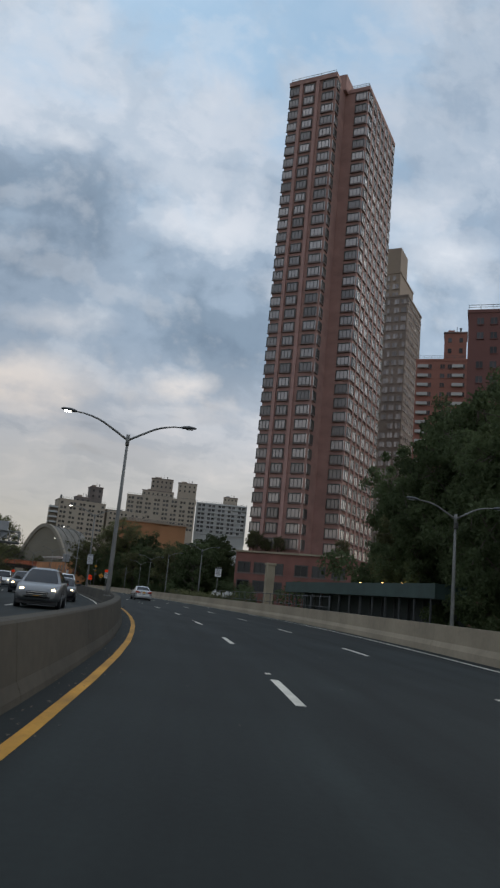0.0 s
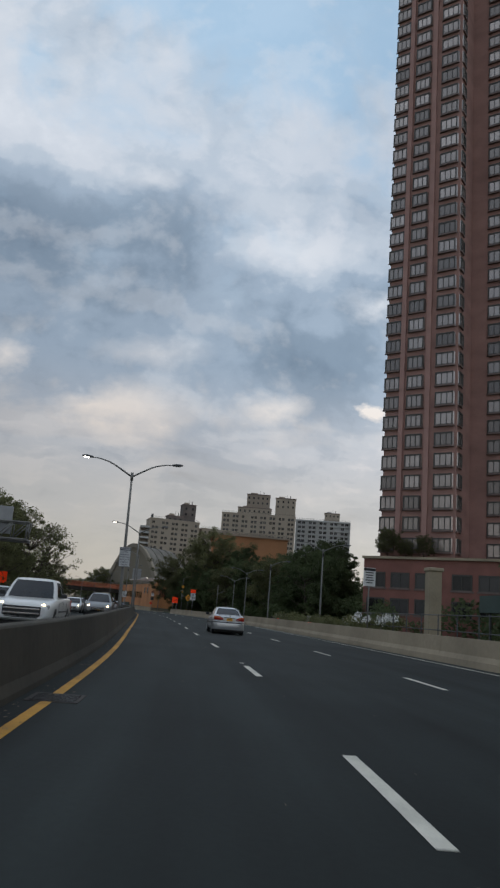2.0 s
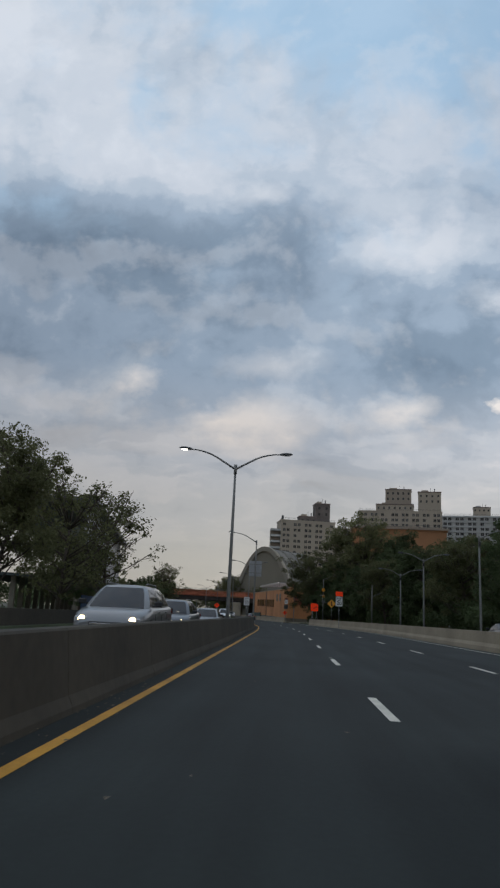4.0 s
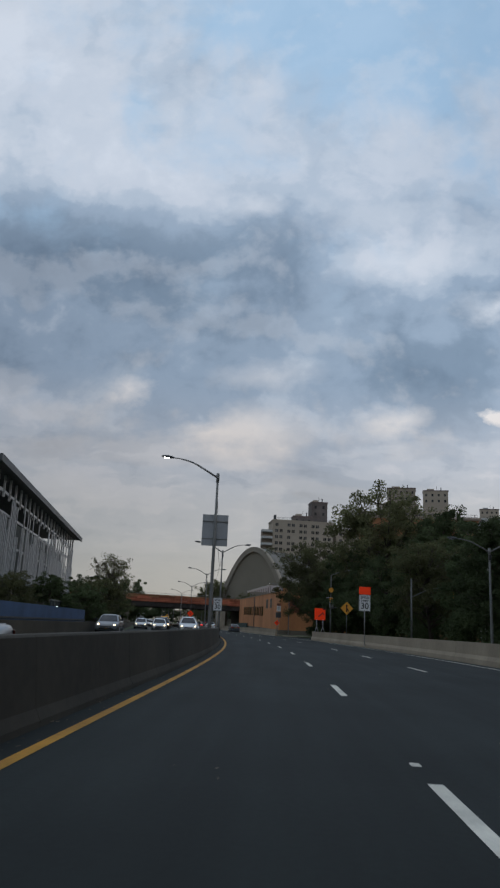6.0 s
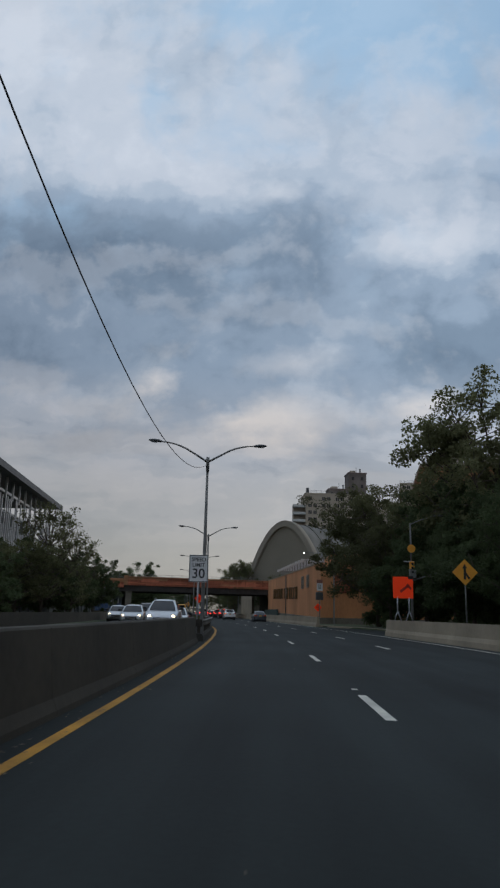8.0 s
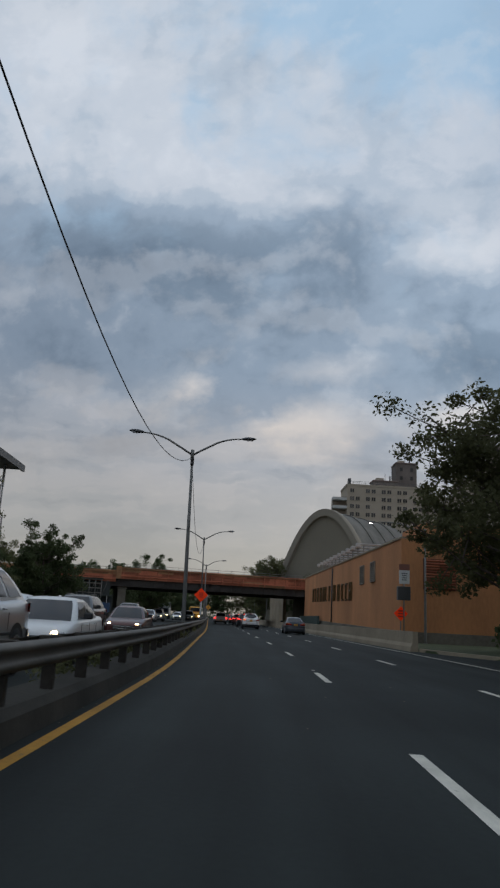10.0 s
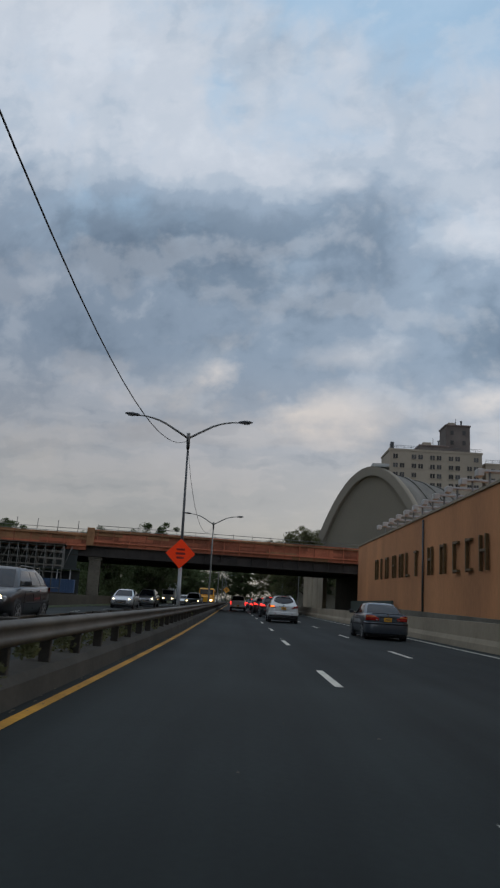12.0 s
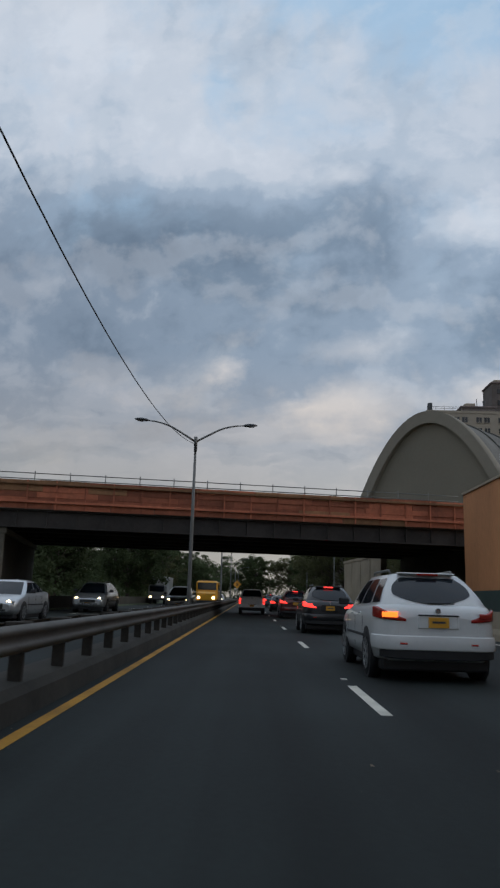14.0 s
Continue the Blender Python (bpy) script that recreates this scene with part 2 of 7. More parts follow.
def paint(name, colour, rough=0.6, metal=0.0, vary=0.25, scale=2.0, bump=0.0, second=None, emit=0.0, coat=0.0, random_amount=0.0, fine=12.0, spec=0.5, stretch=(1, 1, 1)):
    """A surface with stains at one scale and grain at another."""
    m = bpy.data.materials.new(name)
    m.use_nodes = True
    t = m.node_tree
    bs = t.nodes["Principled BSDF"]
    bs.inputs["Roughness"].default_value, bs.inputs["Metallic"].default_value = rough, metal
    bs.inputs["Coat Weight"].default_value = coat
    bs.inputs["Coat Roughness"].default_value = 0.06
    bs.inputs["Specular IOR Level"].default_value = spec
    co = t.nodes.new("ShaderNodeTexCoord")
    mp = t.nodes.new("ShaderNodeMapping")
    mp.inputs["Scale"].default_value = stretch
    t.links.new(co.outputs["Object"], mp.inputs["Vector"])
    n1, n2 = t.nodes.new("ShaderNodeTexNoise"), t.nodes.new("ShaderNodeTexNoise")
    n1.inputs["Scale"].default_value, n1.inputs["Detail"].default_value = scale, 5
    n2.inputs["Scale"].default_value, n2.inputs["Detail"].default_value = scale * fine, 3
    for n in (n1, n2):
        t.links.new(mp.outputs[0], n.inputs["Vector"])
    add = t.nodes.new("ShaderNodeMath")
    add.operation = "MULTIPLY_ADD"
    t.links.new(n2.outputs[0], add.inputs[0])
    add.inputs[1].default_value = 0.4
    t.links.new(n1.outputs[0], add.inputs[2])
    rp = t.nodes.new("ShaderNodeMapRange")
    rp.inputs[1].default_value, rp.inputs[2].default_value = 0.42, 0.98
    t.links.new(add.outputs[0], rp.inputs[0])
    mx = t.nodes.new("ShaderNodeMix")
    mx.data_type = "RGBA"
    t.links.new(rp.outputs[0], mx.inputs[0])
    dark = second or tuple(c * (1 - vary) for c in colour)
    mx.inputs[6].default_value, mx.inputs[7].default_value = (*dark, 1), (*(min(1, c * (1 + vary * 0.5)) for c in colour), 1)
    out = mx.outputs[2]
    if random_amount:
        oi = t.nodes.new("ShaderNodeObjectInfo")
        hs = t.nodes.new("ShaderNodeHueSaturation")
        mr = t.nodes.new("ShaderNodeMapRange")
        mr.inputs[3].default_value, mr.inputs[4].default_value = 1 - random_amount, 1 + random_amount
        t.links.new(oi.outputs["Random"], mr.inputs[0])
        t.links.new(mr.outputs[0], hs.inputs["Value"])
        t.links.new(out, hs.inputs["Color"])
        out = hs.outputs[0]
    t.links.new(out, bs.inputs["Base Color"])
    if bump:
        b = t.nodes.new("ShaderNodeBump")
        b.inputs["Strength"].default_value, b.inputs["Distance"].default_value = bump, 0.02
        t.links.new(add.outputs[0], b.inputs["Height"])
        t.links.new(b.outputs[0], bs.inputs["Normal"])
    if emit:
        bs.inputs["Emission Color"].default_value = (*colour, 1)
        bs.inputs["Emission Strength"].default_value = emit
    return m


ASPHALT = paint("asphalt", (0.0200, 0.0256, 0.0248), 0.82, vary=0.4, scale=0.22, bump=0.25, fine=60, spec=0.24)
GROUND = paint("ground", (0.075, 0.08, 0.055), 0.95, vary=0.5, scale=0.05, fine=20)
GRASS = paint("verge", (0.06, 0.08, 0.035), 0.95, vary=0.55, scale=0.6, bump=0.6, fine=14)
WHITE_LINE = paint("white_line", (0.70, 0.67, 0.575), 0.7, vary=0.35, scale=1.5, fine=18)
YELLOW_LINE = paint("yellow_line", (0.56, 0.275, 0.022), 0.7, vary=0.5, scale=0.8, fine=18)
CONCRETE = paint("concrete", (0.335, 0.28, 0.20), 0.85, vary=0.3, scale=0.35, bump=0.2, fine=14)
# dark base: soot, with shade of barrier side and bridge underside put in
SOOT_SHADE = paint("soot_shade_concrete", (0.052, 0.045, 0.032), 0.9, vary=0.5, scale=0.3, bump=0.3, fine=16)
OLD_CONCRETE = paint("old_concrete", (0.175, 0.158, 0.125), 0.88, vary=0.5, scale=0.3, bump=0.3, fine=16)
STEEL = paint("galvanised", (0.20, 0.20, 0.19), 0.62, 0.35, vary=0.35, scale=1.2, fine=10)
DARK_STEEL = paint("dark_steel", (0.10, 0.105, 0.11), 0.55, 0.5, vary=0.35, scale=0.8)
RUST_STEEL = paint("rusted_girder", (0.06, 0.052, 0.047), 0.8, 0.2, vary=0.5, scale=0.4)
BRICK = paint("red_brick", (0.36, 0.21, 0.178), 0.85, vary=0.28, scale=0.25, fine=30, stretch=(1, 1, 1.6))
BRICK_PANEL = paint("pink_brick", (0.40, 0.238, 0.208), 0.85, vary=0.2, scale=0.4, fine=20)
SPANDREL = paint("spandrel", (0.165, 0.12, 0.108), 0.55, vary=0.2, scale=0.5)
ORANGE_WALL = paint("orange_masonry", (0.56, 0.25, 0.105), 0.88, vary=0.32, scale=0.22, bump=0.15, fine=22, stretch=(1, 1, 0.35))
BROWN_BRICK = paint("brown_brick", (0.36, 0.185, 0.09), 0.88, vary=0.28, scale=0.12, fine=20)
GREY_SHELL = paint("grey_shell", (0.255, 0.23, 0.185), 0.85, vary=0.16, scale=0.1, fine=14)
SHELL_PANEL = paint("grey_end_wall", (0.21, 0.19, 0.148), 0.88, vary=0.12, scale=0.12, fine=20)
ORANGE_BOARD = paint("orange_formwork", (0.42, 0.135, 0.07), 0.8, vary=0.4, scale=0.5, fine=8, random_amount=0.35)
TAN_BOARD = paint("tan_formwork", (0.33, 0.17, 0.08), 0.8, vary=0.4, scale=0.5, fine=8, random_amount=0.3)
SIGN_BRONZE = paint("sign_bronze", (0.13, 0.085, 0.035), 0.5, 0.4, vary=0.3)
GREY_APT = paint("grey_apartment", (0.37, 0.315, 0.25), 0.85, vary=0.15, scale=0.06, fine=14)
TAN_APT = paint("tan_apartment", (0.27, 0.21, 0.16), 0.85, vary=0.15, scale=0.06, fine=14)
RED_APT = paint("red_apartment", (0.29, 0.13, 0.098), 0.85, vary=0.2, scale=0.06, fine=14)
DARK_APT = paint("dark_brick_apartment", (0.17, 0.075, 0.065), 0.85, vary=0.2, scale=0.06, fine=14)
PALE_APT = paint("pale_balconies", (0.44, 0.44, 0.43), 0.7, vary=0.12, scale=0.08)
BROWN_BLOCK = paint("brown_block", (0.30, 0.25, 0.20), 0.85, vary=0.2, scale=0.08)
GLASS_TOWER = paint("window_glass", (0.36, 0.32, 0.30), 0.22, 0.5, vary=0.3, scale=0.3, random_amount=0.5, spec=0.8)
GLASS_BRIGHT = paint("bright_window_glass", (0.42, 0.40, 0.385), 0.16, 0.7, vary=0.3, scale=0.3, random_amount=0.6, spec=0.8)
TOWER_BROWN = paint("brown_tower_wall", (0.21, 0.165, 0.135), 0.85, vary=0.25, scale=0.1, fine=14)
PODIUM_BRICK = paint("podium_brick", (0.24, 0.105, 0.085), 0.85, vary=0.25, scale=0.4, fine=20)
GLASS_FAR = paint("far_glass", (0.045, 0.045, 0.047), 0.25, 0.2, vary=0.3, scale=0.3, random_amount=0.8)
FRAME = paint("window_frame", (0.055, 0.055, 0.05), 0.5, vary=0.2)
BARK = paint("bark", (0.09, 0.07, 0.055), 0.9, vary=0.4, scale=2.5, bump=0.5)
LEAF = paint("leaf_dark", (0.105, 0.135, 0.064), 0.8, vary=0.5, scale=0.35, random_amount=0.25, fine=6, spec=0.2)
LEAF_OLIVE = paint("leaf_olive", (0.155, 0.16, 0.078), 0.8, vary=0.5, scale=0.3, random_amount=0.25, fine=6, spec=0.2)
for leaf in (LEAF, LEAF_OLIVE):           # light passes through the blades
    t = leaf.node_tree
    bs, out = t.nodes["Principled BSDF"], t.nodes["Material Output"]
    tr, mixer = t.nodes.new("ShaderNodeBsdfTranslucent"), t.nodes.new("ShaderNodeMixShader")
    mixer.inputs[0].default_value = 0.46
    t.links.new(bs.inputs["Base Color"].links[0].from_socket, tr.inputs["Color"])
    t.links.new(bs.outputs[0], mixer.inputs[1])
    t.links.new(tr.outputs[0], mixer.inputs[2])
    t.links.new(mixer.outputs[0], out.inputs["Surface"])
SIGN_WHITE = paint("sign_white", (0.74, 0.74, 0.73), 0.5, vary=0.08)
# orange sheeting glows slightly of itself to look vivid; it is no lamp
SIGN_ORANGE_GLOW = paint("glowing_sign_orange", (1.0, 0.062, 0.014), 0.6, vary=0.08, emit=0.10, spec=0.12)
SIGN_DARKRED = paint("sign_dark_red", (0.32, 0.02, 0.01), 0.5, vary=0.1)
SIGN_YELLOW = paint("sign_yellow", (0.78, 0.34, 0.03), 0.5, vary=0.1)
SIGN_BLACK = paint("sign_black", (0.02, 0.02, 0.02), 0.5, vary=0.1)
SIGN_GREY = paint("sign_grey_white", (0.56, 0.57, 0.58), 0.5, vary=0.12)
SIGN_INK = paint("sign_faded_ink", (0.10, 0.11, 0.13), 0.5, vary=0.2)
SIGN_BACK = paint("sign_back", (0.30, 0.31, 0.32), 0.5, 0.5, vary=0.15, scale=1.5)
LAMP_ON = paint("lamp_lit", (1.0, 0.93, 0.8), 0.4, vary=0.0, emit=7.0)
LAMP_OFF = paint("lamp_lens", (0.25, 0.26, 0.27), 0.3, vary=0.1)
WALL_BLUE = paint("blue_hoarding", (0.045, 0.09, 0.19), 0.7, vary=0.3, scale=0.5)
SHELL_ROOF = paint("weathered_shell", (0.125, 0.122, 0.110), 0.85, vary=0.45, scale=0.25, bump=0.1)
PENTHOUSE = paint("penthouse_brick", (0.155, 0.130, 0.118), 0.85, vary=0.4, scale=0.3, fine=14)
WALL_DARK = paint("dark_hoarding", (0.045, 0.055, 0.055), 0.8, vary=0.35, scale=0.4)
GREEN_BOARD = paint("green_hoarding", (0.042, 0.072, 0.066), 0.7, vary=0.3, scale=0.5)
PALE_STEEL = paint("pale_steel_screen", (0.42, 0.43, 0.44), 0.55, 0.3, vary=0.2, scale=0.5)

# ---- building helpers ----


def mesh_of(name, bm, *materials):
    me = bpy.data.meshes.new(name)
    bm.to_mesh(me)
    bm.free()
    for m in materials:
        me.materials.append(m)
    return me


def part(name, data, material=None, parent=None, label="", m=None):
    """Links a bmesh or a mesh as one object under a thing."""
    if isinstance(data, bmesh.types.BMesh):
        data = mesh_of(name, data, material)
    ob = new(name, data)
    if m is not None:
        ob.matrix_basis = m
    if parent:
        ob.parent = parent
    return tagged(ob, label)


def empty(name, m, label="", category="", group="", kind=""):
    ob = new(name)
    ob.matrix_basis = m
    return tagged(ob, label, category, group, kind)


def box(bm, size, centre, turn=0.0, bevel=0.0, material=0):
    m = Matrix.Translation(centre) @ Matrix.Rotation(turn, 4, "Z") @ Matrix.Diagonal((*size, 1))
    made = bmesh.ops.create_cube(bm, size=1, matrix=m)["verts"]
    faces = {f for v in made for f in v.link_faces}
    if bevel:
        edges = list({e for v in made for e in v.link_edges})
        res = bmesh.ops.bevel(bm, geom=edges, offset=bevel, segments=1, affect="EDGES", profile=0.5)
        faces = set(res["faces"]) | {f for f in faces if f.is_valid}
    for f in faces:
        f.material_index = material
    return bm


def boxes(*items, bevel=0.0):
    bm = bmesh.new()
    for size, centre, *turn in items:
        box(bm, size, centre, turn[0] if turn else 0.0, bevel)
    return bm


def tube(bm, points, radii, sides=8, material=0, cap=True):
    """A round rod through the points."""
    rings = []
    pts = [Vector(p) for p in points]
    for i, p in enumerate(pts):
        d = (pts[min(i + 1, len(pts) - 1)] - pts[max(i - 1, 0)]).normalized()
        side = d.orthogonal().normalized() if i == 0 else (side - d * side.dot(d)).normalized()
        other = d.cross(side)
        r = radii[i] if isinstance(radii, (list, tuple)) else radii
        rings.append([bm.verts.new(p + (side * math.cos(a) + other * math.sin(a)) * r) for a in (math.tau * k / sides for k in range(sides))])
    for a, b in zip(rings, rings[1:]):
        for k in range(sides):
            f = bm.faces.new((a[k], a[(k + 1) % sides], b[(k + 1) % sides], b[k]))
            f.smooth, f.material_index = True, material
    if cap:
        for ring in (list(reversed(rings[0])), rings[-1]):
            bm.faces.new(ring).material_index = material
    return bm


def prism(bm, outline, z0, z1, material=0):
    """An upright block over a plan outline that runs counter-clockwise."""
    a = [bm.verts.new((x, y, z0)) for x, y in outline]
    b = [bm.verts.new((x, y, z1)) for x, y in outline]
    n = len(outline)
    for i in range(n):
        bm.faces.new((a[i], a[(i + 1) % n], b[(i + 1) % n], b[i])).material_index = material
    bm.faces.new(list(reversed(a))).material_index = material
    bm.faces.new(b).material_index = material
    return bm


def letters(name, text, size, depth, material, parent, m, label=""):
    cu = bpy.data.curves.new(name, "FONT")
    cu.body, cu.size, cu.extrude, cu.align_x, cu.align_y = text, size, depth, "CENTER", "CENTER"
    cu.offset = size * 0.012
    tmp = bpy.data.objects.new(name, cu)
    scene.collection.objects.link(tmp)
    me = bpy.data.meshes.new_from_object(tmp.evaluated_get(bpy.context.evaluated_depsgraph_get()))
    bpy.data.objects.remove(tmp)
    me.materials.clear()
    me.materials.append(material)
    return part(name, me, None, parent, label, m)


# ---- the route: the road's line in the plan, s metres from its start ----
head = [Vector((0.36 * k, -8.0 * k)) for k in range(20, 0, -1)]
body = [Vector((x, y)) for _, x, y, *_ in WAY]
last = (body[-1] - body[-2]).normalized()
tail = [body[-1] + last * 10.0 * k for k in range(1, 90)]
knots = head + body + tail
dense = []
for i in range(1, len(knots) - 2):
    p0, p1, p2, p3 = knots[i - 1:i + 3]
    for k in range(10):
        u = k / 10
        dense.append(0.5 * (2 * p1 + (p2 - p0) * u + (2 * p0 - 5 * p1 + 4 * p2 - p3) * u * u + (3 * p1 - p0 - 3 * p2 + p3) * u ** 3))
lengths = [0.0]
for a, b in zip(dense, dense[1:]):
    lengths.append(lengths[-1] + (b - a).length)
zero = lengths[min(range(len(dense)), key=lambda i: (dense[i] - body[0]).length)]
ARC = np.array(lengths) - zero
RX, RY = np.array([p.x for p in dense]), np.array([p.y for p in dense])


def at(s, lat, z=0.0):
    """The place s metres along the road and lat metres to the right of the driven line."""
    p = np.array((np.interp(s, ARC, RX), np.interp(s, ARC, RY)))
    q = np.array((np.interp(s + 1.5, ARC, RX), np.interp(s + 1.5, ARC, RY))) - np.array((np.interp(s - 1.5, ARC, RX), np.interp(s - 1.5, ARC, RY)))
    q /= np.linalg.norm(q)
    return Vector((p[0] + q[1] * lat, p[1] - q[0] * lat, z))


def heading(s):
    a, b = at(s - 1.5, 0), at(s + 1.5, 0)
    return math.atan2(b.y - a.y, b.x - a.x) - math.pi / 2


def stand(s, lat, z=0.0, turn=0.0):
    return Matrix.Translation(at(s, lat, z)) @ Matrix.Rotation(heading(s) + radians(turn), 4, "Z")


def value(s, table):
    return float(np.interp(s, [a for a, _ in table], [b for _, b in table]))


def sweep(bm, stations, profile, material=0, close=True, smooth=False):
    """Carries a profile of (lat, z) along the road; profile may depend on s."""
    rows = []
    for s in stations:
        rows.append([bm.verts.new(at(s, lat, z)) for lat, z in profile(s)])
    n = len(rows[0])
    for a, b in zip(rows, rows[1:]):
        for k in range(n if close else n - 1):
            f = bm.faces.new((a[k], a[(k + 1) % n], b[(k + 1) % n], b[k]))
            f.material_index, f.smooth = material, smooth
    if close:
        bm.faces.new(rows[0])
        bm.faces.new(list(reversed(rows[-1])))
    bmesh.ops.recalc_face_normals(bm, faces=bm.faces)
    return bm


def steps(a, b, d):
    n = max(1, round((b - a) / d))
    return [a + (b - a) * i / n for i in range(n + 1)]


# lateral places of the yellow edge line and of the right edge line
YELLOW = [(0, -1.46), (10, -1.40), (18, -1.40), (50, -1.90), (81, -2.24), (110, -2.42), (134, -2.48), (150, -2.42), (178, -2.28), (200, -2.22), (229, -2.12), (245, -2.32), (259, -2.38), (279, -2.24), (302, -2.15), (500, -2.15)]
EDGE = [(-60, 8.9), (20, 8.9), (45, 10.1), (62, 10.5), (100, 10.6), (170, 10.0), (215, 9.0), (270, 8.5), (330, 8.7), (500, 8.7)]
OUTER = [(0, 5.5), (47, 5.9), (117, 6.2), (180, 5.6), (275, 5.0), (400, 5.1)]

# ---- ground and road ----
bm = bmesh.new()
bmesh.ops.create_grid(bm, x_segments=24, y_segments=24, size=3500)
ground = part("ground", bm, GROUND)
ground.matrix_basis = Matrix.Translation((0, 200, -0.12))
tagged(ground, "dark earth and grass stretching to the horizon", "ground", kind="structure")

# asphalt laid and worn in strips along the lanes
t = ASPHALT.node_tree
bs = t.nodes["Principled BSDF"]
uv = t.nodes.new("ShaderNodeUVMap")
uv.uv_map = "along"
old = bs.inputs["Base Color"].links[0].from_socket
strips = []
for stretch, scale in (((1.0, 0.012, 1.0), 1.1), ((1.0, 0.12, 1.0), 0.9)):
    mp = t.nodes.new("ShaderNodeMapping")
    mp.inputs["Scale"].default_value = stretch
    t.links.new(uv.outputs[0], mp.inputs["Vector"])
    n = t.nodes.new("ShaderNodeTexNoise")
    n.inputs["Scale"].default_value, n.inputs["Detail"].default_value = scale, 4
    t.links.new(mp.outputs[0], n.inputs["Vector"])
    strips.append(n.outputs[0])
add = t.nodes.new("ShaderNodeMath")
t.links.new(strips[0], add.inputs[0])
t.links.new(strips[1], add.inputs[1])
mr = t.nodes.new("ShaderNodeMapRange")
mr.inputs[1].default_value, mr.inputs[2].default_value, mr.inputs[3].default_value, mr.inputs[4].default_value = 0.75, 1.25, 0.62, 1.3
t.links.new(add.outputs[0], mr.inputs[0])
hs = t.nodes.new("ShaderNodeHueSaturation")
t.links.new(mr.outputs[0], hs.inputs["Value"])
t.links.new(old, hs.inputs["Color"])
t.links.new(hs.outputs[0], bs.inputs["Base Color"])
bm = bmesh.new()
layer_uv = bm.loops.layers.uv.new("along")
stations, ring = steps(-150, 760, 4.0), []
for s in stations:
    ring.append([(bm.verts.new(at(s, lat, 0)), lat, s) for lat in (-14.6, -2.9, value(s, EDGE) + 0.9)])
for a, b in zip(ring, ring[1:]):
    for k in range(2):
        corners = (a[k], a[k + 1], b[k + 1], b[k])
        f = bm.faces.new([c[0] for c in corners])
        for loop, c in zip(f.loops, corners):
            loop[layer_uv].uv = c[1:]
road = tagged(part("road", bm, ASPHALT), "dark worn asphalt highway with painted lanes", "road", kind="structure")

DASH = 12.11
LANE = [(0, 1.54), (38, 1.55), (47, 1.65), (61, 1.63), (74, 1.55), (90, 1.50), (155, 1.56), (200, 1.68), (240, 1.90), (255, 1.80), (270, 1.64), (280, 1.63), (291, 1.74), (302, 1.72), (500, 1.70)]


def line_piece(name, s0, s1, lat0, lat1, width, material, n=6):
    bm = bmesh.new()
    sts = [s0 + (s1 - s0) * i / n for i in range(n + 1)]
    top = [(bm.verts.new(at(s, lat0(s) - width / 2, 0.006)), bm.verts.new(at(s, lat0(s) + width / 2, 0.006))) for s in sts]
    for a, b in zip(top, top[1:]):
        bm.faces.new((a[0], a[1], b[1], b[0]))
    return part(name, bm, material, road)


for k in range(-3, 48):
    s = 10.3 + DASH * k
    line_piece("lane_dash", s, s + 3.05, lambda q: value(q, LANE), None, 0.15, WHITE_LINE, 2)
    off = 0.0 if s < 190 else 9.0
    line_piece("lane_dash", s + off, s + off + 3.05, lambda q: value(q, OUTER), None, 0.15, WHITE_LINE, 2)
for k in range(-2, 40, 2):
    s = 10.3 + DASH * k + 3.95
    line_piece("road_marker", s, s + 0.22, lambda q: value(q, LANE), None, 0.11, WHITE_LINE, 1)
line_piece("yellow_edge_line", -150, 760, lambda q: value(q, YELLOW), None, 0.15, YELLOW_LINE, 220)
line_piece("white_edge_line", -150, 760, lambda q: value(q, EDGE), None, 0.13, WHITE_LINE, 220)
line_piece("white_edge_line", -150, 760, lambda q: -3.4, None, 0.12, WHITE_LINE, 220)
for k in range(-6, 48):
    for lat in (-7.5, -11.3):
        line_piece("lane_dash", DASH * k, DASH * k + 3.05, lambda q, v=lat: v, None, 0.12, WHITE_LINE, 1)

# ---- median: concrete barrier, then steel rail ----
TOP = [(-150, 0.84), (20, 0.88), (60, 0.96), (100, 1.08), (160, 1.14), (206, 1.1)]


def barrier_profile(s):
    y, h = value(s, YELLOW) - 0.42, value(s, TOP)
    return [(y, 0.0), (y - 0.01, 0.08), (y - 0.08, 0.22), (y - 0.17, h - 0.03), (y - 0.20, h), (y - 0.44, h), (y - 0.47, h - 0.03), (y - 0.56, 0.22), (y - 0.64, 0.08), (y - 0.66, 0.0)]


# barrier colour is soot plus the shade of its unlit side
edges = [-150 + 6.1 * i for i in range(59)]
for a, b in zip(edges, edges[1:]):
    if b > 207:
        break
    bm = bmesh.new()
    sweep(bm, steps(a + 0.005, b - 0.005, 2.0), barrier_profile)
    if a == edges[0]:
        barrier = tagged(part("barrier", bm, SOOT_SHADE), "stained grey concrete median barrier, darkened for shade, beside the yellow line", "barrier", kind="structure")
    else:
        part("barrier_segment", bm, SOOT_SHADE, barrier)

RAIL0, RAIL1 = 205.0, 470.0
# rail colour: weathered steel, darkened further for its shaded roadside face
RAIL_STEEL = paint("weathered_shaded_rail", (0.125, 0.115, 0.098), 0.6, 0.25, vary=0.45, scale=1.0, fine=10)
POST_STEEL = paint("rusty_post", (0.062, 0.054, 0.044), 0.8, 0.15, vary=0.5, scale=2.0, fine=8)


